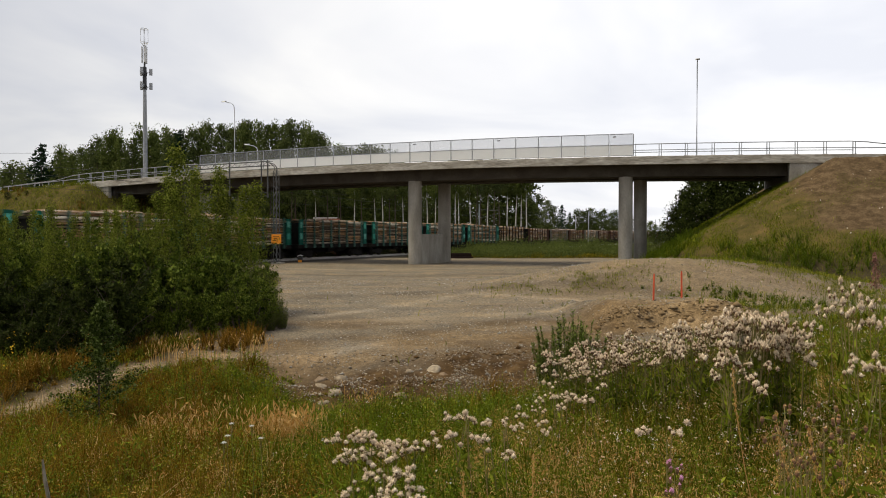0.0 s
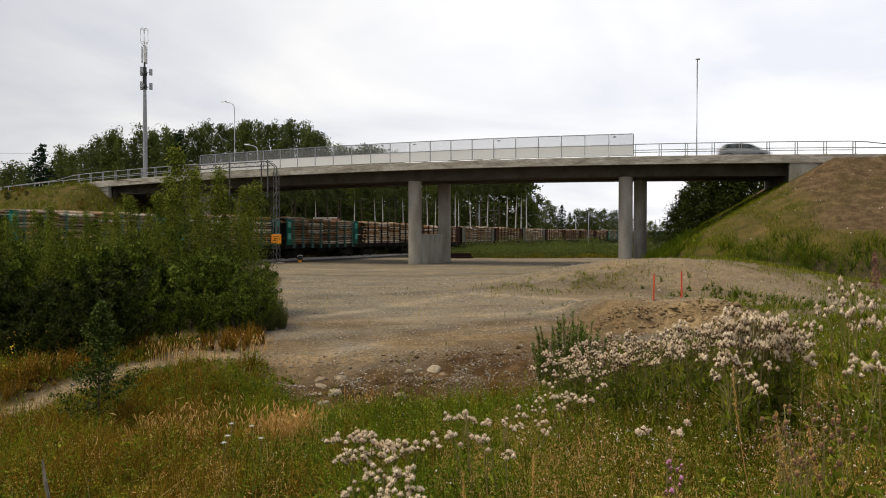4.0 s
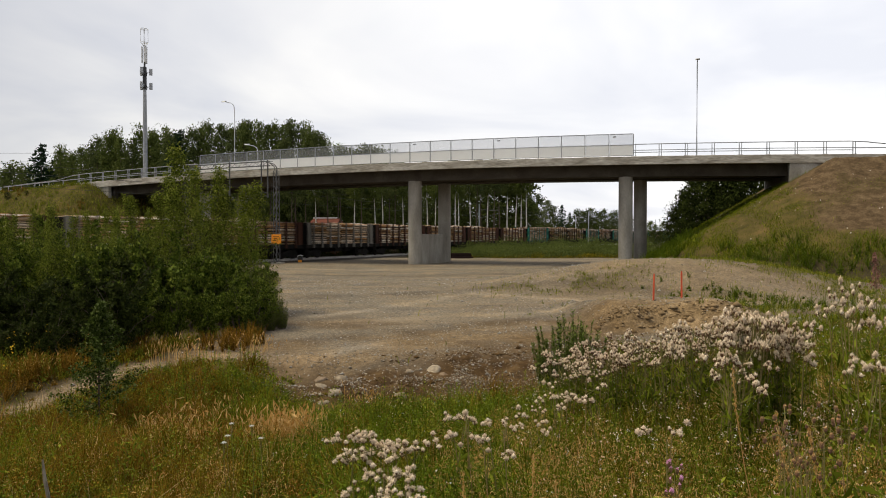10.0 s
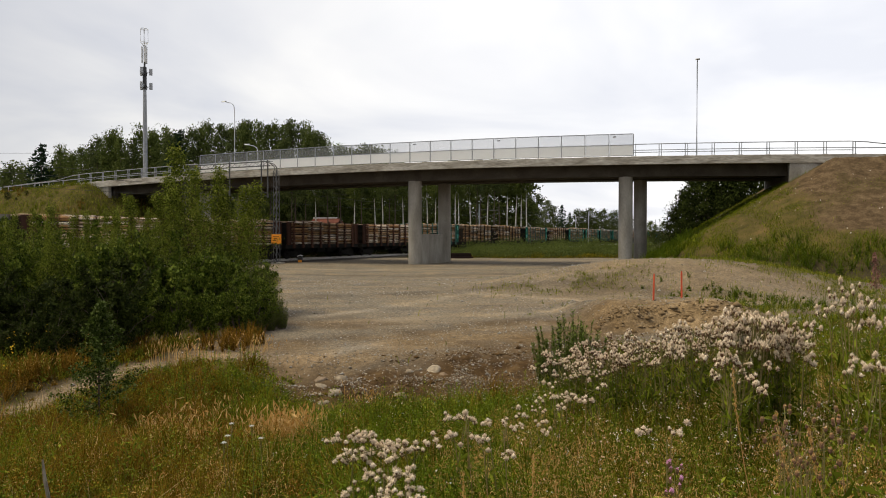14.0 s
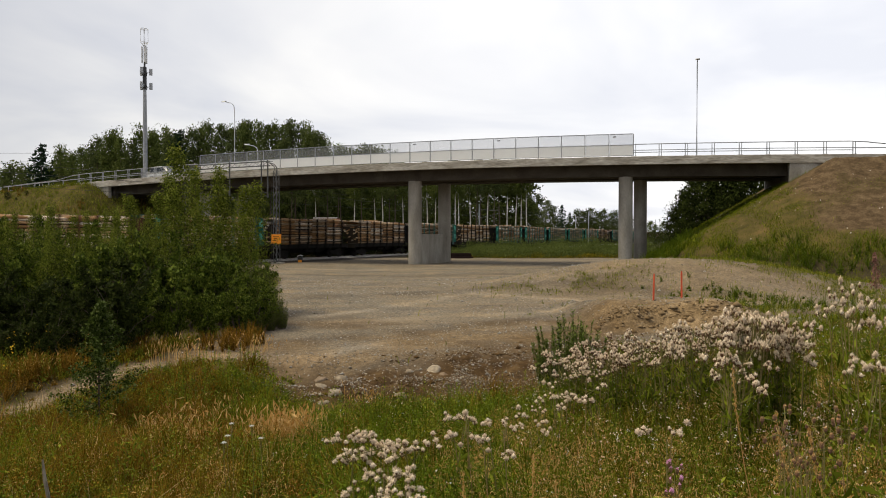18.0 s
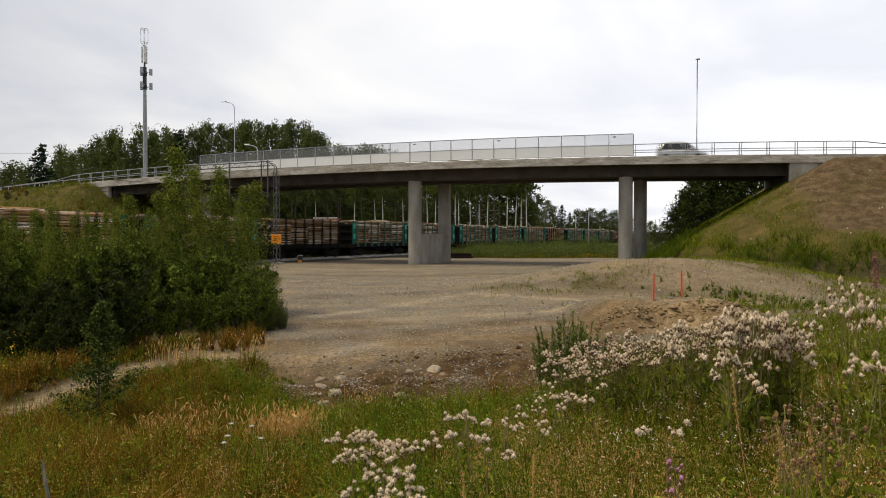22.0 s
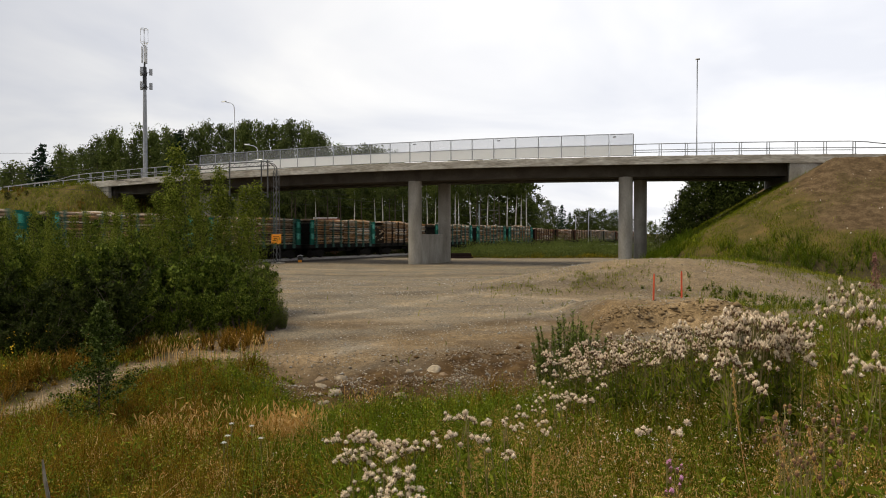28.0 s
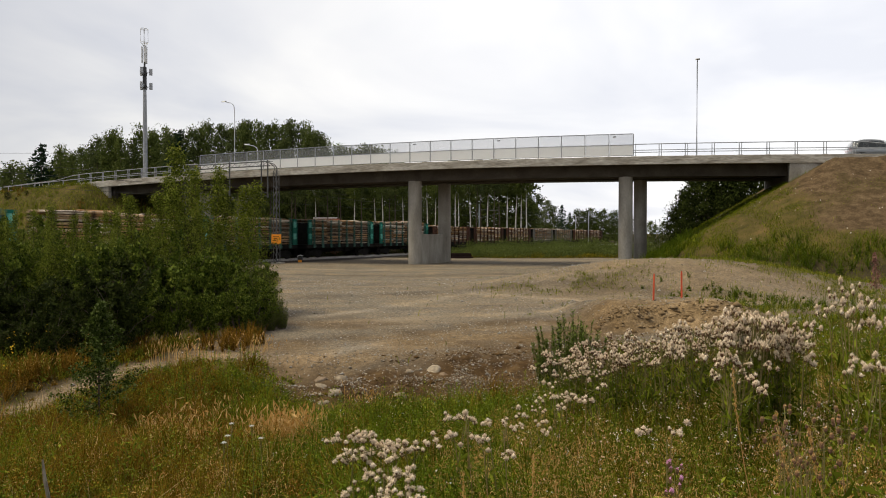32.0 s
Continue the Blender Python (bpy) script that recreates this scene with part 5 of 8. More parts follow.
def spruce_meshes(seed, H, R, size):
    r = np.random.default_rng(seed)
    g = Geo().tube([(0, 0, -0.3), (0, 0, H * 0.5), (0, 0, H)], [0.014 * H, 0.008 * H, 0.02], 7)
    pts = []
    z = 0.06 * H
    while z < H * 0.99:
        ln = R * (1 - z / H) ** 0.62 + 0.08
        for _ in range(11):
            a, k = r.uniform(0, 2 * math.pi), ln * r.uniform(0.7, 1.12)
            n = max(3, int(k / size * 2.6))
            t = r.uniform(0.05, 1, n)
            pts.append(np.stack([np.cos(a) * k * t, np.sin(a) * k * t, z - 0.28 * k * t + 0.12 * k * t * t], axis=1) + r.normal(size=(n, 3)) * 0.09)
        z += max(0.25, 0.055 * H * (1 - 0.55 * z / H))
    v, f = cards(np.concatenate(pts), size * 1.1, size * 0.6, r, 0.0, True)
    crown = mesh_np("crown", v, [f])
    crown.materials.append(M["needle"])
    return g.mesh("trunk", M["trunk"]), crown


PROTO = {}


def proto(key, meshes, name, label, category, group):
    """The first of a kind stands in for all: it is moved to its place by the first planting."""
    PROTO[key] = [meshes, name, label, category, group, None]


def plant(key, x, y, scale=1.0, turn=None, z=None, tall=1.0):
    me, name, label, category, group, first = PROTO[key]
    turn = rng.uniform(0, 360) if turn is None else turn
    zz = hz(x, y) if z is None else z
    m = Matrix.LocRotScale((x, y, zz), Euler((0, 0, radians(turn))), (scale, scale, scale * tall))
    if first is None:
        ob = thing(name, label, category, m, group)
        for pn, pm in me:
            pt = part(pn, pm, None, ob)
            if pn in ("crown", "foliage", "seed_down", "bract") or (pn == "stem" and len(pm.polygons) > 60):
                pt["kind"] = "stuff"
        PROTO[key][5] = ob
        return ob
    c = copy_thing(first, Matrix.Identity(4))
    c.matrix_basis = m
    return c


def two(t):
    return [("trunk", t[0]), ("crown", t[1])]


for i in range(4):
    proto(("tall", i), two(tree_meshes("tall", 100 + i, 20.0, 2.3, 12.5, 42, 70, 0.32, M["leaf"], M["birch"], 0.6, 0.8)), "birch_tree", "tall birch with a bare pale trunk and thin crown", "tree", "birches behind the railway")
    proto(("full", i), two(tree_meshes("full", 140 + i, 18.0, 3.7, 1.8, 120, 62, 0.27, M["leaf_dark"], M["trunk"], 0.52, 0.6)), "broadleaf_tree", "dark green broadleaf tree with a ragged crown", "tree", "woodland behind the railway")
    proto(("pine", i), two(tree_meshes("tall", 170 + i, 20.0, 2.4, 13.0, 38, 70, 0.30, M["leaf_dark"], M["trunk"], 0.62, 0.5)), "pine_tree", "tall pine with a bare dark trunk", "tree", "pines behind the railway")
for i in range(3):
    proto(("mass", i), two(tree_meshes("full", 240 + i, 18.0, 3.9, 1.2, 60, 44, 0.46, M["leaf_dark"], M["trunk"], 0.8, 0.6)), "broadleaf_tree", "dark green broadleaf tree deep in the wood", "tree", "woodland behind the railway")
    proto(("deep", i), two(tree_meshes("full", 260 + i, 18.0, 3.9, 1.2, 60, 44, 0.46, M["leaf_wood_shade"], M["trunk"], 0.8, 0.6)), "broadleaf_tree", "broadleaf tree deep in the wood with leaves darkened as if shaded", "tree", "woodland behind the railway")
for i in range(2):
    proto(("spruce", i), two(spruce_meshes(190 + i, 15.0, 4.3, 0.36)), "spruce_tree", "dark pointed spruce above the woods", "tree", "spruces of the woodland")
    proto(("round", i), two(tree_meshes("full", 200 + i, 10.0, 3.0, 0.6, 80, 60, 0.24, M["leaf_alder_shade"], M["trunk"], 0.5, 0.5)), "alder_tree", "dark bushy alder beside the bank", "tree", "alders beside the bank")
for i in range(3):
    proto(("light", i), two(tree_meshes("full", 220 + i, 14.0, 2.6, 1.5, 80, 62, 0.23, M["leaf"], M["trunk"], 0.48, 0.5)), "broadleaf_tree", "green broadleaf tree at the wood's edge", "tree", "woodland behind the railway")


def top_for(py, y):
    return 2.67 + (418 - py) * y / F_


def build_woods():
    r = random.Random(5)
    # west group, seen above the bridge: (view line, top line, kind)
    row = [(8, 302, "light"), (38, 298, "light"), (74, 253, "spruce"), (103, 262, "light"), (126, 272, "light"), (148, 262, "light"), (172, 246, "full"), (203, 234, "light"), (232, 250, "full"),
           (252, 228, "light"), (280, 238, "full"), (305, 240, "full"), (322, 228, "spruce"), (345, 232, "full"), (372, 222, "full"), (398, 226, "full"), (424, 222, "full"), (448, 218, "full"), (476, 228, "full"),
           (500, 224, "full"), (522, 216, "full"), (546, 232, "light"), (564, 236, "full")]
    full_h = {"light": 14.0, "full": 18.0, "spruce": 15.0, "tall": 20.0, "pine": 20.0, "round": 10.0, "mass": 18.0, "deep": 18.0}
    count = {"light": 3, "full": 4, "spruce": 2, "tall": 4, "pine": 4, "round": 2, "mass": 3, "deep": 3}

    def put(px, py, y, kind, wide=1.0):
        x = ray_x(px, y)
        z = hz(x, y)
        h = top_for(py, y) - z
        s = h / full_h[kind]
        plant((kind, r.randrange(count[kind])), x, y, s * wide, None, z, 1.0 / wide)

    for px, py, kind in row:
        put(px, py, r.uniform(104, 122), kind, 1.15 if kind == "spruce" else 0.64)
    for px, py in ((190, 240), (215, 246), (268, 236), (292, 231), (315, 240), (360, 227), (410, 228), (436, 226), (462, 222), (488, 222), (534, 222), (556, 240), (572, 250)):
        put(px, py, r.uniform(106, 124), "light", 0.6)      # narrow crowns between the broad ones
    for px, py in ((14, 340), (48, 338), (90, 342), (128, 340), (160, 346), (176, 352), (30, 350), (110, 352)):
        put(px, py, r.uniform(80, 86), "round", 1.5)        # scrub on the west bank
    for px in range(0, 580, 27):       # second row fills the gaps
        put(px + r.uniform(-8, 8), 276 + r.uniform(-10, 18) + max(0, (120 - px)) * 0.3, r.uniform(126, 140), "mass", 1.05)
    # trees beyond the fence, seen faintly through it
    for px, py in ((598, 262), (612, 268), (640, 270), (655, 262), (672, 264), (690, 272)):
        put(px, py, 230, "light", 1.2)
    # bare-trunked birches and pines behind the train
    def beyond(px):
        """How far the train stands on that line of view."""
        q = (px - 522.15) / (247.6 - 0.1769 * px)
        return 74.2 * (1 + 0.1769 * q)

    for px in (478, 516, 524, 541, 560, 581, 598, 604, 627, 640, 665, 678, 688, 699, 714, 757, 770, 806, 812, 833, 843, 851, 862, 874, 884, 897, 912, 922, 932):
        put(px, 286 + r.uniform(-4, 14), beyond(px) + r.uniform(9, 26), r.choice(("tall", "tall", "pine")), 0.8)
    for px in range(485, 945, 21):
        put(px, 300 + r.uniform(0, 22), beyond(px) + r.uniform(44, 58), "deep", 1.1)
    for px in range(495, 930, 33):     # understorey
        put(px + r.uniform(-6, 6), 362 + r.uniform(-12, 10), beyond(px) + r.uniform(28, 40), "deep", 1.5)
    for px in range(440, 1000, 19):     # scrub added along the far side of the track, to darken the gaps under wagons
        y = beyond(px) + r.uniform(5.5, 8.5)
        put(px, 418 - (r.uniform(1.6, 3.0) - 2.4) * F_ / y, y, "round", 2.0)
    # farther and lower to the east
    far = [(940, 352), (952, 346), (966, 356), (978, 366), (994, 362), (1008, 376), (1020, 372), (1032, 374), (1044, 370), (1056, 376), (1066, 372), (1078, 378), (1088, 374), (1098, 384), (1112, 380)]
    for i, (px, py) in enumerate(far):
        put(px, py, r.uniform(225, 270), "spruce" if px in (994, 1008) else r.choice(("deep", "full", "deep")), 1.05)
    for px in range(945, 1125, 12):
        put(px, 392 + r.uniform(-5, 5), r.uniform(280, 300), "deep", 1.3)
    for px, py in ((1150, 392), (1160, 398), (1172, 394), (1182, 400)):
        put(px, py, 170, "light", 1.3)
    for px, py, y in ((1196, 372, 96), (1212, 340, 94), (1232, 318, 92), (1254, 306, 90), (1276, 300, 88), (1298, 298, 88), (1320, 296, 87), (1344, 296, 88), (1366, 300, 90), (1385, 302, 92), (1224, 350, 100), (1262, 330, 98), (1205, 392, 90), (1222, 395, 86), (1290, 322, 99)):
        put(px, py, y, "round", 0.95)


build_woods()


# ---------------------------------------------------------------- thicket of willow and birch scrub
def bush_meshes(seed, H, R, stems, n_leaf, length, width, leaf_mat, slim=0.0):
    """Many stems from one stool, twigs, and leaves that grow along them."""
    r = np.random.default_rng(seed)
    g = Geo()
    pts = []
    twigs = 7
    per = n_leaf // (stems * twigs)
    for s in range(stems):
        a, reach = r.uniform(0, 2 * math.pi), R * r.uniform(0.15, 1.0) * (1 - slim)
        h = H * r.uniform(0.5, 1.0) * (1 - 0.35 * (reach / R) ** 2)
        b = np.array([r.normal() * 0.12 * R, r.normal() * 0.12 * R, -0.05])
        e = np.array([reach * math.cos(a), reach * math.sin(a), h])
        mid = b * 0.5 + e * 0.5 + np.array([-0.12 * e[0], -0.12 * e[1], 0.10 * h])
        g.tube([b, (b + mid) / 2 + r.normal(size=3) * 0.03, mid, e], [0.012 + 0.006 * H, 0.012 + 0.004 * H, 0.010, 0.004], 5, False)
        for k in range(twigs):
            t = r.uniform(0.06, 1.0) ** 0.75
            p = (1 - t) ** 2 * b + 2 * t * (1 - t) * mid + t * t * e
            tw = r.uniform(0.3, 0.85) * (0.35 + 0.12 * H) * (1.15 - 0.6 * t)
            dd = np.array([math.cos(a) + r.normal() * 0.9, math.sin(a) + r.normal() * 0.9, 0.75 + r.normal() * 0.4])
            dd /= np.linalg.norm(dd)
            q = p + dd * tw
            g.tube([p, q], [0.006, 0.003], 3, False)
            u = r.uniform(0, 1.05, per)[:, None]
            pts.append(p + (q - p) * u + r.normal(size=(per, 3)) * (0.022 + 0.012 * H))
    c = np.concatenate(pts)
    face = np.stack([c[:, 0] / R, c[:, 1] / R, c[:, 2] / H * 0.9 + 0.35], axis=1) + r.normal(size=c.shape) * 0.3
    face /= np.linalg.norm(face, axis=1, keepdims=True)
    v, f = cards(c, length * 1.1, width * 1.35, r, 0.35, H > 1.9, face)
    crown = mesh_np("foliage", v, [f])
    crown.materials.append(leaf_mat)
    return [("stem", g.mesh("stem", M["trunk"])), ("foliage", crown)]


def wand_meshes(seed, H, R, wands, n_leaf, length, width, leaf_mat):
    """Upright wands from one root, leafy from foot to tip."""
    r = np.random.default_rng(seed)
    g, pts, ways = Geo(), [], []
    per = n_leaf // wands
    for _ in range(wands):
        a, k = r.uniform(0, 2 * math.pi), R * math.sqrt(r.uniform(0, 1))
        h = H * r.uniform(0.5, 1.0) * (1 - 0.3 * (k / R) ** 2)
        b = np.array([0.55 * k * math.cos(a), 0.55 * k * math.sin(a), -0.05])
        e = np.array([k * math.cos(a), k * math.sin(a), h])
        mid = (b + e) / 2 + r.normal(size=3) * 0.03 * H
        g.tube([b, mid, e], [0.005 + 0.002 * H, 0.004 + 0.001 * H, 0.002], 4, False)
        t = (r.uniform(0.04, 1.0, per) ** 0.85)[:, None]
        p = (1 - t) ** 2 * b + 2 * t * (1 - t) * mid + t * t * e
        az = r.uniform(0, 2 * math.pi, per)
        d = np.stack([np.cos(az), np.sin(az), r.uniform(0.5, 1.6, per)], axis=1)
        d /= np.linalg.norm(d, axis=1, keepdims=True)
        ln = (length * r.uniform(0.6, 1.3, per))[:, None] * (1.1 - 0.5 * t)
        side = np.stack([-np.sin(az), np.cos(az), np.zeros(per)], axis=1) * (width / length * 0.5) * ln
        m = p + d * ln * 0.5
        pts.append(np.stack([p, m + side, p + d * ln - np.array([0, 0, 0.12]) * ln, m - side], axis=1))
    v = np.concatenate(pts).reshape(-1, 3)
    me = mesh_np("foliage", v, [np.arange(len(v)).reshape(-1, 4)])
    me.materials.append(leaf_mat)
    return [("stem", g.mesh("stem", M["trunk"])), ("foliage", me)]


def shoot_meshes(seed, H, R, n_branch, n_leaf, length, width, leaf_mat, spread=0.05, rise=0.55, power=0.75):
    """A young tree: one leader and many side branches, longest near the ground."""
    r = np.random.default_rng(seed)
    lean = r.normal(size=2) * 0.06 * H
    g = Geo()

    def at(t):
        return np.array([lean[0] * t * t, lean[1] * t * t, H * t])

    g.tube([at(t) - np.array([0, 0, 0.05 if t == 0 else 0]) for t in (0, 0.25, 0.5, 0.75, 1.0)], [0.008 + 0.006 * H, 0.007 + 0.004 * H, 0.010, 0.007, 0.003], 6, False)
    pts, per = [], n_leaf // n_branch
    for k in range(n_branch):
        t = (k + r.uniform(0, 1)) / n_branch
        t = 0.05 + 0.95 * t ** 0.85
        ln = (R * (1 - t) ** power + 0.07 * H * 0.3) * r.uniform(0.55, 1.2)
        a = k * 2.4 + r.normal() * 0.4
        d = np.array([math.cos(a), math.sin(a), rise + 0.5 * t])
        d /= np.linalg.norm(d)
        p = at(t)
        q = p + d * ln
        g.tube([p, q], [0.005, 0.002], 3, False)
        u = r.uniform(0.1, 1.08, per)[:, None]
        pts.append(p + (q - p) * u + r.normal(size=(per, 3)) * spread)
    v, f = cards(np.concatenate(pts), length, width, r, 0.2)
    me = mesh_np("foliage", v, [f])
    me.materials.append(leaf_mat)
    return [("stem", g.mesh("stem", M["trunk"])), ("foliage", me)]


for i in range(4):
    proto(("willow", i), bush_meshes(300 + i, 3.0, 1.7, 32, 9000, 0.118, 0.050, M["leaf_willow"]), "willow_bush", "dense green willow bush in the thicket beside the yard", "bush", "thicket beside the yard")
    proto(("sapling", i), shoot_meshes(320 + i, 5.0, 1.7, 44, 3000, 0.088, 0.044, M["leaf_shoot"], 0.10, 0.75, 0.8), "young_birch", "tall slender birch sapling rising above the thicket", "young tree", "thicket beside the yard")
    proto(("osier", i), wand_meshes(380 + i, 3.0, 1.25, 90, 8000, 0.15, 0.034, M["leaf_osier"]), "osier_bush", "soft light green osier bush at the thicket's end", "bush", "thicket beside the yard")
    # front bushes: the thicket's shade is in their leaf colour
    proto(("alder", i), bush_meshes(360 + i, 3.0, 1.7, 26, 8000, 0.105, 0.056, M["leaf_alder_shade"]), "alder_bush", "alder bush at the thicket's front, shade put into its leaf colour", "bush", "thicket beside the yard")
for i in range(2):
    proto(("scrub", i), bush_meshes(340 + i, 2.0, 1.2, 24, 7600, 0.080, 0.036, M["leaf_alder_shade"]), "low_bush", "low bush at the thicket's edge, shade put into its leaf colour", "bush", "thicket beside the yard")


def build_thicket():
    r = random.Random(11)

    def put(px, py, y, kind, n, full, wide=1.0):
        x = ray_x(px, y)
        z = hz(x, y)
        s = (top_for(py, y) - z) / full
        plant((kind, r.randrange(n)), x, y, s * wide, None, z, 1.0 / wide)

    for px in range(-40, 290, 24):      # single shoots above the mass
        put(px + r.uniform(-11, 11), 384 + r.uniform(-26, 22), r.uniform(20, 26), "sapling", 4, 5.0, 0.75)
    for px in range(-50, 300, 36):
        put(px + r.uniform(-10, 10), 388 + r.uniform(-12, 14), r.uniform(25, 29), "willow", 4, 3.0, 0.8)
    for px, py, y in ((296, 350, 25), (312, 318, 25.5), (338, 274, 24.5), (352, 312, 26), (376, 306, 25), (322, 350, 24), (405, 352, 25.5), (424, 338, 24.5), (440, 336, 25), (448, 390, 24), (364, 380, 23.5), (392, 400, 24), (238, 356, 24.5)):
        put(px, py - 4, y, "sapling", 4, 5.0, 1.05)
    for px in range(300, 450, 36):
        put(px, 440 + r.uniform(-14, 12), r.uniform(22.5, 24.5), "willow", 4, 3.0, 0.85)
    for px in range(-60, 450, 46):
        put(px + r.uniform(-8, 8), 412 + r.uniform(-18, 18) + max(0, px - 280) * 0.25, r.uniform(19.8, 21.6), "willow", 4, 3.0, 0.9)
    for px in range(-60, 250, 52):      # the front comes forward on the west side
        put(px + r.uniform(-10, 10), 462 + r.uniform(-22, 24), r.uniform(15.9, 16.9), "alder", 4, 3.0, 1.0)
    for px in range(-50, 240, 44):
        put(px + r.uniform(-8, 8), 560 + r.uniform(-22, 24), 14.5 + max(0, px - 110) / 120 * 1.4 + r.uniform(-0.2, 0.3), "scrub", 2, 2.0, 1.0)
    for px in range(245, 450, 56):
        put(px + r.uniform(-8, 8), 500 + r.uniform(-18, 18), 17.4 + (px - 245) / 200 * 1.8, "willow", 4, 3.0, 0.9)
    for px, py, y in ((452, 446, 22.5), (466, 474, 21.5), (482, 492, 21.2), (466, 502, 20.6), (490, 512, 20.6), (498, 536, 20.2), (478, 540, 19.8), (458, 548, 19.3), (436, 555, 18.8)):
        put(px, py, y, "osier", 4, 3.0, 0.7)


build_thicket()

proto("small_birch", shoot_meshes(361, 1.90, 0.82, 54, 6200, 0.042, 0.030, M["leaf_grey"], 0.034, 0.30, 1.05), "birch_sapling", "small grey-green birch sapling in dry grass", "young tree", "")
plant("small_birch", ray_x(172, 10.5), 10.5)
proto("sallow", wand_meshes(362, 1.80, 0.72, 110, 14000, 0.115, 0.034, M["leaf_sallow"]), "sallow_bush", "upright grey-green sallow bush beside the gravel", "bush", "")
plant("sallow", ray_x(1006, 12.6), 12.6)


# ---------------------------------------------------------------- grass and weeds
def scatter(n, x0, x1, y0, y1, r, keep):
    """Points in the strip, thinned by keep(x, y) in 0..1."""
    x, y = r.uniform(x0, x1, n), r.uniform(y0, y1, n)
    k = r.uniform(0, 1, n) < keep(x, y)
    return x[k], y[k]


def in_view(x, y, m=0.8):
    return (np.abs(x) < 0.64 * y + m)


def tall_here(x, y):
    """The growth stands in uneven clumps, with hollows between them."""
    n = value_noise(x, y, 0.55, 51) * 0.6 + value_noise(x, y, 1.5, 52) * 0.4
    return 0.22 + 1.35 * smooth01(0.30, 0.70, n)


def dry_patch(x, y):
    """Where the dry grass stands, 0..1: more of it to the west."""
    n = value_noise(x, y, 1.6, 21) * 0.6 + value_noise(x, y, 0.5, 22) * 0.4
    return np.clip(smooth01(0.40, 0.66, n + 0.16 * smooth01(0.0, -4.0, x) - 0.10 * smooth01(-3, 0.5, x) * smooth01(3.0, 1.5, x) + 0.16 * smooth01(0.3, 1.0, x) * smooth01(6.0, 4.0, y)), 0.05, 1)


def herb_mesh(name, x, y, h, r, stems, leaves, length, wide):
    """Bushy herbs: several stems from each root, each with drooping leaves all along it."""
    n = len(x)
    root = np.stack([x, y, height(x, y) - 0.02], axis=1)
    quads = []
    for _ in range(stems):
        a = r.uniform(0, 2 * np.pi, n)
        k = h * r.uniform(0.10, 0.55, n)
        top = np.stack([np.cos(a) * k, np.sin(a) * k, h * r.uniform(0.6, 1.08, n)], axis=1)
        w = (0.0022 + 0.0002 * y)[:, None] * np.array([1.0, 0, 0])
        quads.append(np.stack([root - w, root + w, root + top + w * 0.5, root + top - w * 0.5], axis=1))
        for j in range(leaves):
            t = ((j + r.uniform(0.2, 1.0, n)) / leaves)[:, None]
            p = root + top * t * np.array([1, 1, 0]) * t + top * t * np.array([0, 0, 1])
            b = r.uniform(0, 2 * np.pi, n)
            out = np.stack([np.cos(b), np.sin(b), r.uniform(0.1, 0.9, n)], axis=1)
            out /= np.linalg.norm(out, axis=1, keepdims=True)
            side = np.stack([-np.sin(b), np.cos(b), np.zeros(n)], axis=1)
            ln = (length * r.uniform(0.6, 1.3, n) * (0.75 + 0.03 * y))[:, None] * (1.15 - 0.55 * t)
            m = p + out * ln * 0.45
            e = p + out * ln + np.array([0, 0, -0.30]) * ln
            quads.append(np.stack([p, m + side * ln * wide, e, m - side * ln * wide], axis=1))
    v = np.concatenate(quads).reshape(-1, 3)
    return mesh_np(name, v, [np.arange(len(v)).reshape(-1, 4)])


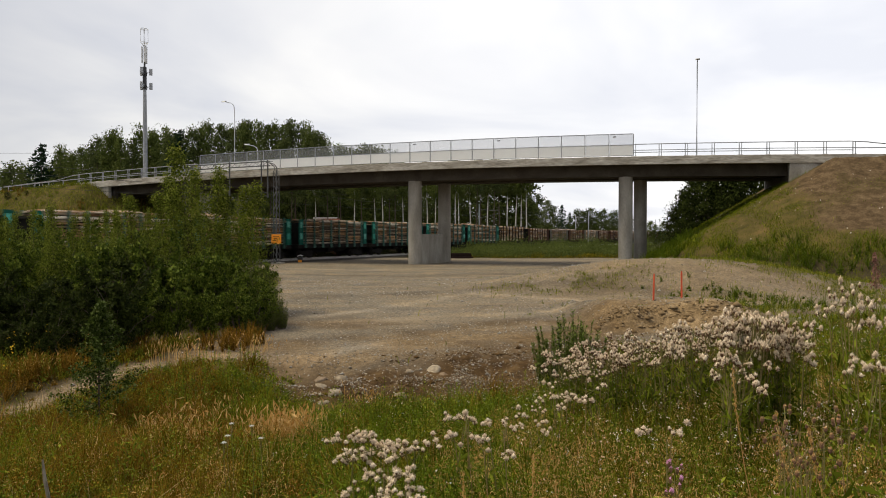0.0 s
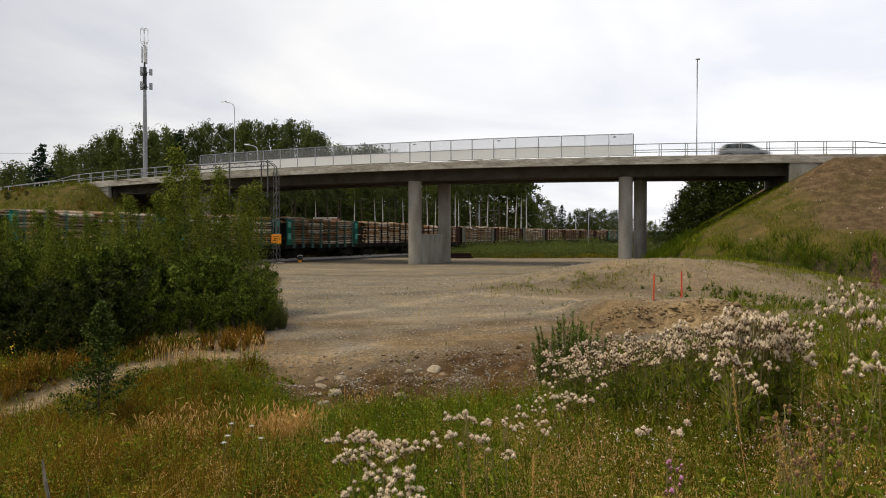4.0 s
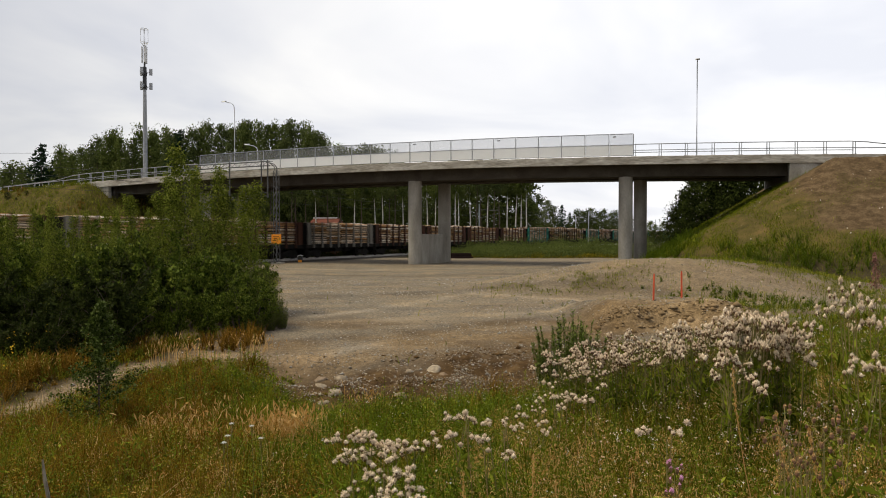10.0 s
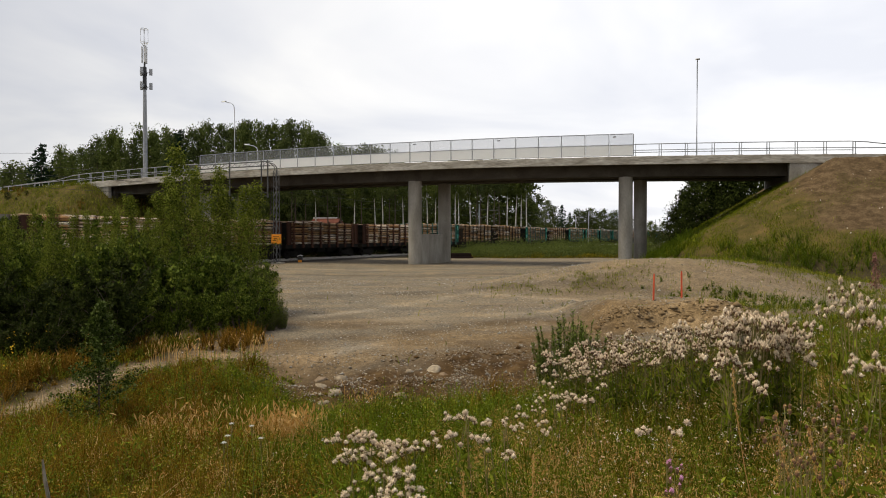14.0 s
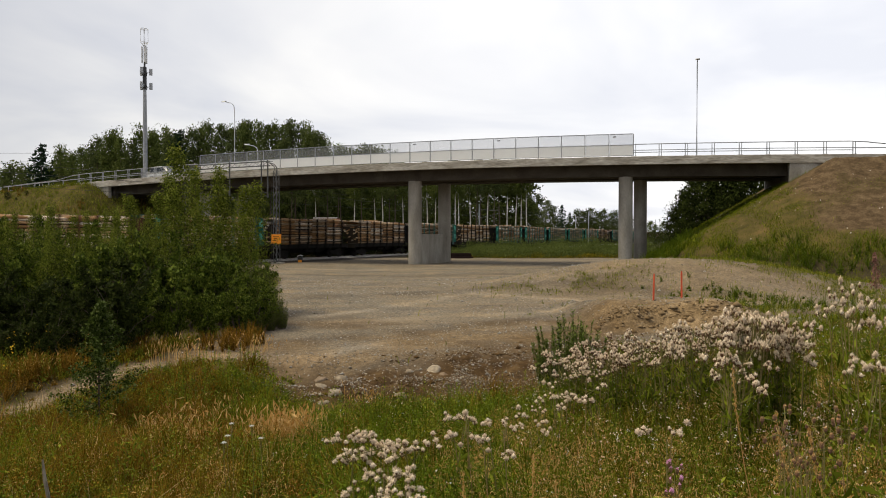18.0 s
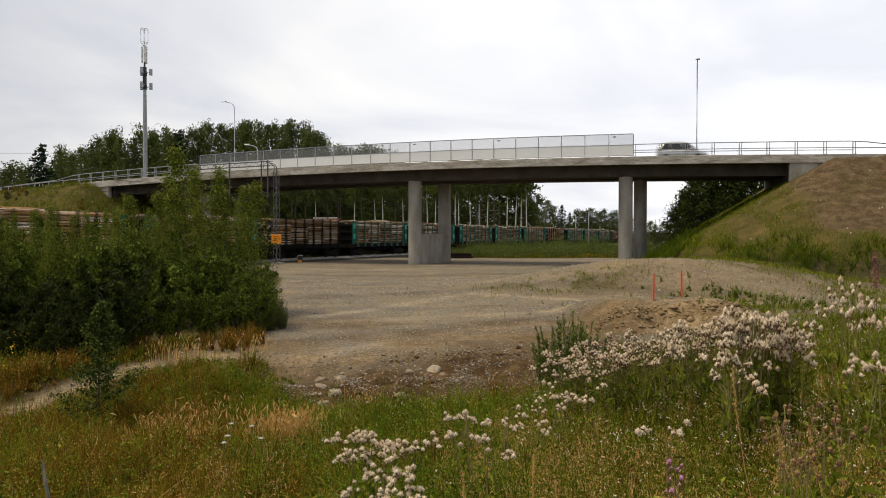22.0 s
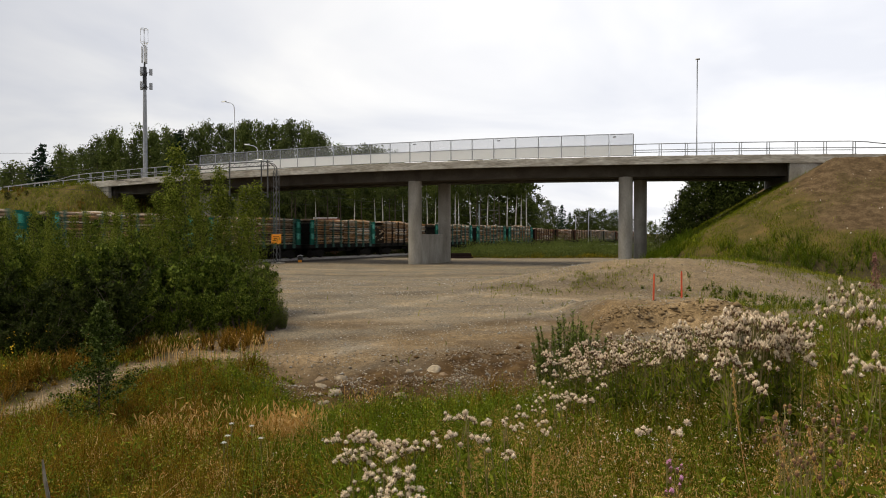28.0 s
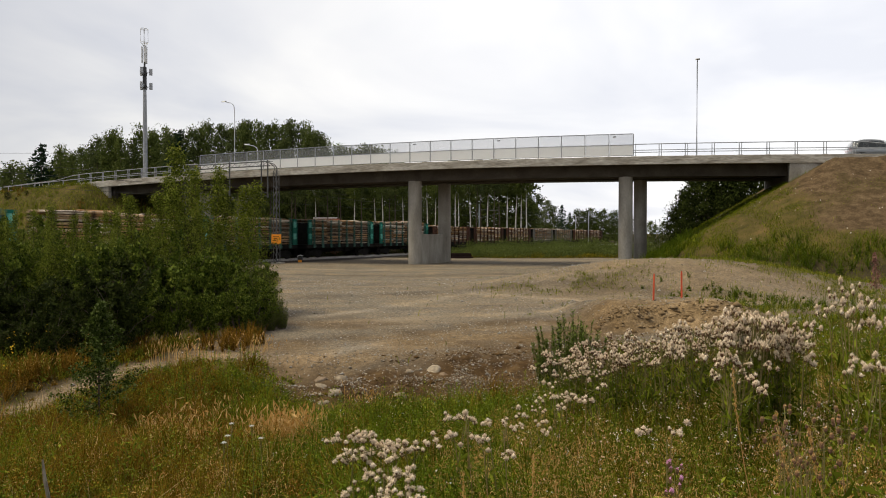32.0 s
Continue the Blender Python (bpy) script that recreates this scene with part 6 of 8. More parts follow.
def build_meadow():
    r = np.random.default_rng(31)
    dense = [(2.4, 4.5, 17000), (4.5, 7.5, 27000), (7.5, 11.0, 34000), (11.0, 16.5, 42000)]
    gx, gy = [], []
    for y0, y1, n in dense:
        w = 0.64 * y1 + 0.8
        x, y = scatter(n, -w, w, y0, y1, r, lambda x, y: in_view(x, y) * grassy(x, y))
        gx.append(x)
        gy.append(y)
    x, y = np.concatenate(gx), np.concatenate(gy)
    clump = value_noise(x, y, 0.38, 41) * 0.6 + value_noise(x, y, 0.16, 42) * 0.4
    keep = r.uniform(0, 1, len(x)) < 0.12 + 0.95 * smooth01(0.32, 0.60, clump)
    x, y, clump = x[keep], y[keep], clump[keep]
    low = (0.30 + 0.70 * smooth01(0.6, 2.4, path_dist(x, y))) * (0.35 + 0.65 * grassy(x, y))
    tone = value_noise(x, y, 1.5, 43) * 0.55 + value_noise(x, y, 0.45, 44) * 0.3 + r.uniform(0, 0.15, len(x)) + 0.12 * smooth01(-0.5, -4.0, x) - 0.12 * smooth01(0.5, 2.5, x) + 0.20 * smooth01(7.5, 5.0, y) * smooth01(0.3, 1.0, x) - 0.16 * smooth01(-2.0, -0.6, x) * smooth01(2.5, 1.2, x) * smooth01(4.0, 6.0, y) - 0.16 * smooth01(-2.2, -1.5, x) * smooth01(0.1, -0.4, x) * smooth01(5.5, 4.5, y)
    for nm, lo, hi, mat, h0, h1, lab in (("meadow_grass", -1, 0.46, "grass", 0.10, 0.50, "fresh green meadow grass, knee high"), ("olive_meadow_grass", 0.46, 0.60, "grass_olive", 0.12, 0.55, "yellow-green ripening meadow grass"),
                                         ("dry_meadow_grass", 0.60, 9, "grass_dry", 0.15, 0.50, "orange-brown dry meadow grass")):
        sel = (tone >= lo) & (tone < hi)
        xs, ys = x[sel], y[sel]
        h = r.uniform(h0, h1, len(xs)) * (0.45 + 0.9 * clump[sel]) * low[sel] * tall_here(xs, ys)
        stuff(nm, blades_mesh(nm, xs, ys, h, r.uniform(0.0025, 0.007, len(xs)) * (0.5 + ys * 0.10), r, 1.0), M[mat], lab, "grass")
    # tussocks: blades that arch outwards from one root
    kx, ky = [], []
    for y0, y1, n in ((2.4, 4.5, 330), (4.5, 7.5, 800), (7.5, 11.0, 1150), (11.0, 17.5, 1900)):
        w = 0.64 * y1 + 0.8
        x, y = scatter(n, -w, w, y0, y1, r, lambda x, y: in_view(x, y) * np.clip(grassy(x, y) * 1.3, 0, 1))
        kx.append(x)
        ky.append(y)
    kx, ky = np.concatenate(kx), np.concatenate(ky)
    tone = value_noise(kx, ky, 1.5, 43) * 0.50 + value_noise(kx, ky, 0.45, 44) * 0.25 + r.uniform(0, 0.30, len(kx)) + 0.10 * smooth01(-0.5, -4.0, kx) - 0.16 * smooth01(0.5, 2.5, kx) * smooth01(3, 9, ky) + 0.16 * smooth01(5.8, 4.2, ky) * smooth01(0.3, 1.0, kx) - 0.20 * smooth01(-2.6, -1.2, kx) * smooth01(2.5, 1.2, kx) * smooth01(4.0, 6.0, ky)
    big = r.uniform(0.5, 1.3, len(kx)) * (0.3 + 0.8 * tall_here(kx, ky)) * (0.35 + 0.65 * smooth01(0.3, 1.8, path_dist(kx, ky))) * (0.4 + 0.6 * grassy(kx, ky))
    for nm, lo, hi, mat, m, lab in (("green_tussocks", -1, 0.50, "grass", 26, "arching tussocks of fresh green grass"), ("olive_tussocks", 0.50, 0.63, "grass_olive", 30, "arching tussocks of yellow-green grass"), ("dry_tussocks", 0.63, 9, "grass_dry", 32, "arching tussocks of rusty dry grass")):
        sel = (tone >= lo) & (tone < hi)
        cx, cy, cb = np.repeat(kx[sel], m), np.repeat(ky[sel], m), np.repeat(big[sel], m)
        a = r.uniform(0, 2 * np.pi, len(cx))
        rad = np.abs(r.normal(size=len(cx))) * 0.07 * cb
        h = r.uniform(0.16, 0.42, len(cx)) * cb
        stuff(nm, blades_mesh(nm, cx + np.cos(a) * rad, cy + np.sin(a) * rad, h, r.uniform(0.0025, 0.0065, len(cx)) * (0.5 + cy * 0.10), r, 1.0, a + r.normal(size=len(cx)) * 0.5), M[mat], lab, "grass")
    # long bent stalks, brown and straw, that cross one another
    lx, ly = scatter(5200, -11, 11, 2.6, 13.5, r, lambda x, y: in_view(x, y) * grassy(x, y) * (0.3 + 0.7 * smooth01(0.5, 2.5, x)) * np.where(x < -0.5, smooth01(11.5, 9.0, y), 1.0))
    hh = r.uniform(0.45, 0.95, len(lx))
    v1, q1, t1 = blades(lx, ly, height(lx, ly), hh, r.uniform(0.002, 0.004, len(lx)) * (0.7 + ly * 0.09), r, 0.7)
    tips = v1.reshape(-1, 5, 3)[:, 4]
    v2, f2 = cards(np.repeat(tips, 4, axis=0) + r.normal(size=(4 * len(tips), 3)) * 0.022, 0.016, 0.011, r)
    stuff("withered_stalks", mesh_np("withered_stalks", np.concatenate([v1, v2]), [np.concatenate([q1, f2 + len(v1)]), t1]), M["stalk"], "withered brown stalks with small seed heads", "grass")
    # leafy herbs in bushy clumps: green, yellowing and withered
    hx, hy = [], []
    for y0, y1, n in ((2.5, 4.5, 1300), (4.5, 7.5, 2500), (7.5, 11.0, 2300), (11.0, 16.5, 2300)):
        w = 0.64 * y1 + 0.8
        x, y = scatter(n, -w, w, y0, y1, r, lambda x, y: in_view(x, y) * np.clip(1.2 * grassy(x, y), 0, 1) * (0.35 + 0.65 * smooth01(0.30, 0.55, value_noise(x, y, 0.7, 71))) * smooth01(0.25, 0.9, path_dist(x, y)))
        hx.append(x)
        hy.append(y)
    hx, hy = np.concatenate(hx), np.concatenate(hy)
    tone = value_noise(hx, hy, 1.1, 72) * 0.42 + value_noise(hx, hy, 0.4, 73) * 0.23 + r.uniform(0, 0.35, len(hx)) + 0.10 * smooth01(-0.8, -3.5, hx) + 0.07 * smooth01(-4.5, -6.0, hx) - 0.16 * smooth01(-2.4, -1.0, hx) * smooth01(4.0, 2.2, hx) + 0.14 * smooth01(6.5, 5.0, hy) * smooth01(0.5, 1.2, hx) + 0.10 * smooth01(0.5, 1.2, hx) * smooth01(9.5, 7.5, hy) + 0.08 * smooth01(-2.2, -3.2, hx) * smooth01(7.0, 8.5, hy) - 0.14 * smooth01(5.5, 4.5, hy) * smooth01(-2.6, -1.8, hx) * smooth01(0.2, -0.4, hx)
    tall = r.uniform(0.20, 0.50, len(hx)) * (0.45 + 0.6 * tall_here(hx, hy)) * (0.5 + 0.5 * grassy(hx, hy)) * (0.45 + 0.55 * smooth01(0.4, 1.8, path_dist(hx, hy)))
    for nm, lo, hi, mat, lab in (("leafy_herbs", -1, 0.50, "herb", "bushy clumps of fresh green leafy herbs"), ("yellowing_herbs", 0.50, 0.63, "herb_olive", "bushy clumps of yellowing herbs"), ("withered_herbs", 0.63, 9, "herb_rust", "rust-brown withered herbs in clumps")):
        sel = (tone >= lo) & (tone < hi)
        stuff(nm, herb_mesh(nm, hx[sel], hy[sel], tall[sel], r, 6, 11 if mat != "herb_rust" else 15, 0.066 if mat != "herb_rust" else 0.038, 0.20 if mat != "herb_rust" else 0.12), M[mat], lab, "weeds")
    # larger clumps that stand out of the meadow
    qx, qy = scatter(420, -8.0, 6.0, 3.4, 12.5, r, lambda x, y: in_view(x, y, 0.3) * grassy(x, y) * smooth01(0.5, 1.2, path_dist(x, y)) * np.where(x > 0.6, 0.35, 1.0))
    qk = value_noise(qx, qy, 1.0, 93) * 0.5 + r.uniform(0, 0.5, len(qx)) + 0.08 * smooth01(-1.0, -3.0, qx)
    for nm, lo, hi, mat, lab in (("dark_herb_clumps", -1, 0.52, "herb", "tall dark green herb clumps in the meadow"), ("ochre_herb_clumps", 0.52, 0.66, "herb_olive", "tall yellow-green herb clumps in the meadow"), ("rusty_herb_clumps", 0.66, 9, "herb_rust", "tall rusty herb clumps in the meadow")):
        sel = (qk >= lo) & (qk < hi)
        stuff(nm, herb_mesh(nm, np.repeat(qx[sel], 3) + r.normal(size=3 * sel.sum()) * 0.10, np.repeat(qy[sel], 3) + r.normal(size=3 * sel.sum()) * 0.10, np.repeat(r.uniform(0.38, 0.66, sel.sum()), 3) * r.uniform(0.7, 1.1, 3 * sel.sum()), r, 6, 12, 0.062, 0.17), M[mat], lab, "weeds")
    # fresh tall growth between the thistles
    bx, by = scatter(1500, 0.5, 5.0, 4.6, 8.2, r, lambda x, y: in_view(x, y) * (0.4 + 0.6 * smooth01(0.35, 0.6, value_noise(x, y, 0.5, 91))))
    for nm, sel, mat, lab in (("thistle_bed_herbs", np.arange(len(bx)) % 5 < 3, "weed", "bright green herbs among the thistles"), ("thistle_bed_straw", np.arange(len(bx)) % 5 >= 3, "herb_olive", "yellowing herbs among the thistles")):
        stuff(nm, herb_mesh(nm, bx[sel], by[sel], r.uniform(0.40, 0.72, sel.sum()), r, 5, 10, 0.060, 0.15), M[mat], lab, "weeds")
    # rank herbs before the thicket and beside the sallow
    ex, ey, eh = [], [], []
    for px_, d_, n_, hh in ((428, 17.2, 16, 0.62), (405, 16.6, 12, 0.55), (380, 16.4, 10, 0.5), (445, 17.8, 8, 0.5), (900, 13.0, 10, 0.55), (925, 12.6, 8, 0.6), (60, 13.2, 14, 0.6), (120, 13.6, 12, 0.65), (20, 12.6, 10, 0.6)):
        ex.append(ray_x(px_, d_) + r.normal(size=n_) * 0.28)
        ey.append(d_ + r.normal(size=n_) * 0.22)
        eh.append(r.uniform(0.55, 1.0, n_) * hh)
    ex, ey, eh = map(np.concatenate, (ex, ey, eh))
    stuff("rank_herbs", herb_mesh("rank_herbs", ex, ey, eh, r, 8, 14, 0.050, 0.20), M["herb_rust"], "tall rust-brown herbs before the thicket", "weeds")
    # clover and other low leaves close to the ground
    kx, ky = scatter(15000, -5.5, 5.5, 2.6, 6.5, r, lambda x, y: in_view(x, y) * (0.12 + 0.88 * smooth01(0.46, 0.62, value_noise(x, y, 0.9, 75) + 0.22 * smooth01(-1.8, -1.0, x) * smooth01(0.4, -0.3, x))))
    z = height(kx, ky) + 0.05 + 0.16 * value_noise(kx, ky, 0.25, 76) + r.uniform(-0.03, 0.03, len(kx))
    v, f = cards(np.stack([kx, ky, z], axis=1), 0.026, 0.022, r, 0.0, False, np.tile(np.array([0.0, -0.3, 1.2]), (len(kx), 1)))
    stuff("clover_leaves", mesh_np("clover_leaves", v, [f]), M["clover"], "low bright green clover leaves", "weeds")
    # broad-leaved weeds low in the grass
    pts, n = [], 9000
    px, py = scatter(n, -11, 11, 2.6, 15.5, r, lambda x, y: in_view(x, y) * grassy(x, y) * (0.25 + 0.75 * smooth01(0.35, 0.6, value_noise(x, y, 1.3, 25) + 0.12 * smooth01(-3, 0, x))))
    z = height(px, py)
    for k in range(14):
        t = r.uniform(0.15, 1.0, len(px))
        hh = (0.10 + 0.38 * tall_here(px, py) * value_noise(px, py, 0.3, 26)) * t * (0.4 + 0.6 * smooth01(0.5, 2.0, path_dist(px, py)))
        pts.append(np.stack([px + r.normal(size=len(px)) * 0.05, py + r.normal(size=len(px)) * 0.05, z + hh], axis=1))
    v, f = cards(np.concatenate(pts), 0.06, 0.022, r, 0.15)
    stuff("weed_foliage", mesh_np("weed_foliage", v, [f]), M["weed"], "low broad-leaved green weeds among the grass", "weeds")
    # tall herbs: upright stems with lance leaves in a spiral
    hx, hy = scatter(6200, -11, 11, 2.7, 15.5, r, lambda x, y: in_view(x, y) * grassy(x, y) * smooth01(0.3, 0.6, value_noise(x, y, 0.9, 48)) * smooth01(0.4, 1.6, path_dist(x, y)))
    hn = len(hx)
    hh = r.uniform(0.25, 0.55, hn) * (0.35 + 0.75 * tall_here(hx, hy))
    a0 = r.uniform(0, 6.28, hn)
    hz0 = height(hx, hy)
    lv = []
    for k in range(16):
        t = 0.18 + 0.82 * k / 16
        a = a0 + k * 2.4
        out = np.stack([np.cos(a), np.sin(a), 0.55 + 0.6 * t * np.ones(hn)], axis=1)
        out /= np.linalg.norm(out, axis=1, keepdims=True)
        side = np.stack([-np.sin(a), np.cos(a), np.zeros(hn)], axis=1)
        p = np.stack([hx, hy, hz0 + hh * t], axis=1)
        ln = (0.10 * (1.1 - 0.55 * t) * r.uniform(0.7, 1.2, hn))[:, None]
        m = p + out * ln * 0.45
        e = p + out * ln + np.array([0, 0, -0.25]) * ln
        lv.append(np.stack([p, m + side * ln * 0.13, e, m - side * ln * 0.13], axis=1))
    lv = np.concatenate(lv).reshape(-1, 3)
    st = np.stack([hx, hy, hz0 - 0.03], axis=1)
    tp_ = st + np.stack([np.zeros(hn), np.zeros(hn), hh + 0.03], axis=1)
    w = np.array([0.003, 0, 0])
    sv = np.stack([st - w, st + w, tp_ + w * 0.5, tp_ - w * 0.5], axis=1).reshape(-1, 3)
    q = np.arange(len(lv) + len(sv)).reshape(-1, 4)
    stuff("tall_herbs", mesh_np("tall_herbs", np.concatenate([lv, sv]), [q]), M["weed"], "upright green herbs with narrow leaves", "weeds")
    # pale seed heads of tall grasses
    sx, sy = scatter(2600, -11, 11, 2.8, 15.0, r, lambda x, y: in_view(x, y) * grassy(x, y) * dry_patch(x, y) * (0.12 + 0.88 * smooth01(12.5, 8.0, y)) * smooth01(0.36, 0.60, value_noise(x, y, 0.7, 29)))
    h = r.uniform(0.5, 0.85, len(sx))
    v1, q1, t1 = blades(sx, sy, height(sx, sy), h, np.full(len(sx), 0.005), r, 0.3)
    tips = v1.reshape(-1, 5, 3)[:, 4]
    v2, f2 = cards(np.repeat(tips, 3, axis=0) + r.normal(size=(3 * len(tips), 3)) * 0.012, 0.045, 0.007, r, 1.2)
    stuff("seed_grass", mesh_np("seed_grass", np.concatenate([v1, v2]), [np.concatenate([q1, f2 + len(v1)]), t1]), M["straw"], "tall straw-coloured grass in seed", "grass")
    # the meadow goes on around and behind the viewer
    bx, by = scatter(9000, -9, 9, -7.0, 2.5, r, lambda x, y: 1.0 - 0.9 * in_view(x, y, -0.3) * (y > 1.2))
    stuff("trodden_grass", blades_mesh("trodden_grass", bx, by, r.uniform(0.05, 0.22, len(bx)), np.full(len(bx), 0.01), r, 0.9), M["grass_olive"], "short trodden grass around the viewpoint", "grass")
    tx, ty, th = [], [], []
    for px_, d_, n_, hh in ((502, 9.4, 330, 0.56), (520, 9.3, 120, 0.5), (362, 9.0, 60, 0.55), (300, 9.9, 60, 0.5), (320, 15.0, 26, 0.5), (300, 14.8, 26, 0.55), (350, 15.3, 16, 0.45), (438, 16.3, 26, 0.45), (455, 16.6, 14, 0.45), (380, 11.0, 40, 0.45), (745, 11.8, 110, 0.4), (275, 9.5, 40, 0.45), (650, 12.4, 60, 0.35), (60, 13.6, 60, 0.4)):
        cx = ray_x(px_, d_)
        tx.append(cx + r.normal(size=n_) * 0.20 * (1 + 0.02 * d_))
        ty.append(d_ + r.normal(size=n_) * 0.16)
        th.append(r.uniform(0.6, 1.15, n_) * hh)
    tx, ty, th = map(np.concatenate, (tx, ty, th))
    v1, q1, t1 = blades(tx, ty, height(tx, ty), th, np.full(len(tx), 0.010), r, 0.45)
    tips = v1.reshape(-1, 5, 3)[:, 4]
    v2, f2 = cards(tips, 0.12, 0.022, r, 1.2)
    stuff("reed_grass", mesh_np("reed_grass", np.concatenate([v1, v2]), [np.concatenate([q1, f2 + len(v1)]), t1]), M["straw"], "bright straw-coloured tussocks of reed grass", "grass")
    gx, gy = scatter(3400, -4.5, 5.5, 2.7, 8.0, r, lambda x, y: in_view(x, y) * smooth01(0.40, 0.60, value_noise(x, y, 0.6, 85) + 0.14 * smooth01(0.2, 0.8, x)) * (0.12 + 0.88 * smooth01(-0.4, 0.3, x)))
    hh = r.uniform(0.30, 0.62, len(gx))
    k = 44
    c = np.repeat(np.stack([gx, gy, height(gx, gy) + hh * 0.85], axis=1), k, axis=0) + r.normal(size=(len(gx) * k, 3)) * np.array([0.05, 0.05, 0.07])
    v, f = cards(c, 0.026, 0.0048, r, 0.6)
    stuff("hair_grass", mesh_np("hair_grass", v, [f]), M["straw"], "airy ochre panicles of hair grass", "grass")
    # small white flowers in the east part, a few yellow ones in the west
    fx, fy = scatter(2600, -2, 9, 2.6, 13.0, r, lambda x, y: in_view(x, y) * (0.15 + 0.85 * smooth01(0.0, 2.5, x)) * smooth01(0.40, 0.65, value_noise(x, y, 0.9, 27)))
    c = np.stack([fx, fy, height(fx, fy) + r.uniform(0.35, 0.75, len(fx))], axis=1)
    c = np.repeat(c, 3, axis=0) + r.normal(size=(len(c) * 3, 3)) * 0.012
    v, f = cards(c, 0.013, 0.012, r)
    stuff("small_white_flowers", mesh_np("small_white_flowers", v, [f]), M["petal"], "tiny white flowers scattered through the meadow", "flowers")
    fx, fy = scatter(5200, -1, 9, 2.6, 11.0, r, lambda x, y: in_view(x, y) * (0.1 + 0.9 * smooth01(0.3, 2.0, x)) * smooth01(0.35, 0.6, value_noise(x, y, 0.7, 28)))
    c = np.stack([fx, fy, height(fx, fy) + r.uniform(0.25, 0.70, len(fx))], axis=1)
    c = np.repeat(c, 3, axis=0) + r.normal(size=(len(c) * 3, 3)) * 0.010
    v, f = cards(c, 0.016, 0.012, r)
    stuff("faded_seed_heads", mesh_np("faded_seed_heads", v, [f]), M["fluff"], "small faded buff seed heads in the meadow", "flowers")
    yx, yy = scatter(34, -9.5, -7.6, 12.0, 14.2, r, lambda x, y: in_view(x, y) * grassy(x, y))
    c = np.stack([yx, yy, height(yx, yy) + r.uniform(0.4, 0.8, len(yx))], axis=1)
    v, f = cards(np.repeat(c, 3, axis=0) + r.normal(size=(len(c) * 3, 3)) * 0.03, 0.04, 0.03, r)
    stuff("small_yellow_flowers", mesh_np("small_yellow_flowers", v, [f]), M["yellow"], "small yellow flowers before the thicket", "flowers")


build_meadow()


def build_far_grass():
    r = np.random.default_rng(37)
    # tufts on the yard and the heap
    x, y = scatter(42000, -16, 26, 14, 48, r, lambda x, y: in_view(x, y, 3) * np.clip(grassy(x, y) * 1.0 + 0.004, 0, 1))
    stuff("yard_grass", blades_mesh("yard_grass", x, y, r.uniform(0.12, 0.36, len(x)), np.full(len(x), 0.022), r, 0.5), M["grass_far"], "sparse grass tufts on gravel", "grass")
    tx, ty = scatter(900, 7.5, 16.0, 20.0, 34.0, r, lambda x, y: np.exp(-(((x - 11.6) / 2.2) ** 2 + ((y - 26.5) / 3.4) ** 2)) * smooth01(0.35, 0.6, value_noise(x, y, 0.8, 86)))
    stuff("plateau_herbs", herb_mesh("plateau_herbs", tx, ty, r.uniform(0.12, 0.42, len(tx)), r, 6, 9, 0.055, 0.18), M["herb"], "green herbs on the gravel behind the stakes", "weeds")
    kx, ky = scatter(16000, 2, 20, 19, 46, r, lambda x, y: np.clip(grassy(x, y) * 0.9 - 0.05, 0, 1) + 0.012)
    cx, cy, cb = np.repeat(kx, 10), np.repeat(ky, 10), np.repeat(r.uniform(0.4, 1.3, len(kx)), 10)
    a = r.uniform(0, 2 * np.pi, len(cx))
    rad = np.abs(r.normal(size=len(cx))) * 0.10 * cb
    stuff("heap_tufts", blades_mesh("heap_tufts", cx + np.cos(a) * rad, cy + np.sin(a) * rad, r.uniform(0.04, 0.20, len(cx)) * cb, np.full(len(cx), 0.016), r, 1.1, a), M["grass_far"], "green tufts growing on the gravel heap", "grass")
    # the east bank: short on the slope, lush at its foot
    x, y = scatter(300000, 12, 46, 38, 78, r, lambda x, y: in_view(x, y, 3) * np.where(height(x, y) > 0.45, np.clip(grassy(x, y), 0.02, 1), grassy(x, y)) * (0.15 + 0.85 * smooth01(0.3, 0.6, value_noise(x, y, 1.1, 47))))
    z = height(x, y)
    foot = z + 1.2 * (value_noise(x, y, 1.8, 49) - 0.5) < 2.5
    for nm, sel, h0, h1, w, mat, lab in (("bank_foot_grass", foot, 0.10, 0.44, 0.024, "bank_green", "lush green grass at the foot of the bank"), ("bank_slope_grass", ~foot, 0.07, 0.24, 0.022, "bank_green", "short yellow-green grass on the sandy bank")):
        xs, ys = x[sel], y[sel]
        h = r.uniform(h0, h1, len(xs)) * (0.3 + 1.3 * value_noise(xs, ys, 1.4, 46))
        stuff(nm, blades_mesh(nm, xs, ys, h, np.full(len(xs), w), r, 0.9), M[mat], lab, "grass")
    fx, fy = scatter(5200, 16, 44, 40, 66, r, lambda x, y: in_view(x, y, 3) * (height(x, y) > 0.35) * smooth01(2.9, 1.6, height(x, y) + 1.8 * (value_noise(x, y, 2.4, 78) - 0.5)) * smooth01(0.35, 0.6, value_noise(x, y, 1.6, 79)))
    stuff("bank_herbs", herb_mesh("bank_herbs", fx, fy, r.uniform(0.35, 0.95, len(fx)), r, 6, 9, 0.050, 0.20), M["herb"], "rank green herbs at the foot of the bank", "weeds")
    # tall weeds between the yard and the railway, ground under the woods
    x, y = scatter(36000, -4, 34, 84, 128, r, lambda x, y: in_view(x, y, 2) * grassy(x, y) * smooth01(0.2, 0.5, value_noise(x, y, 4.0, 33) + 0.15))
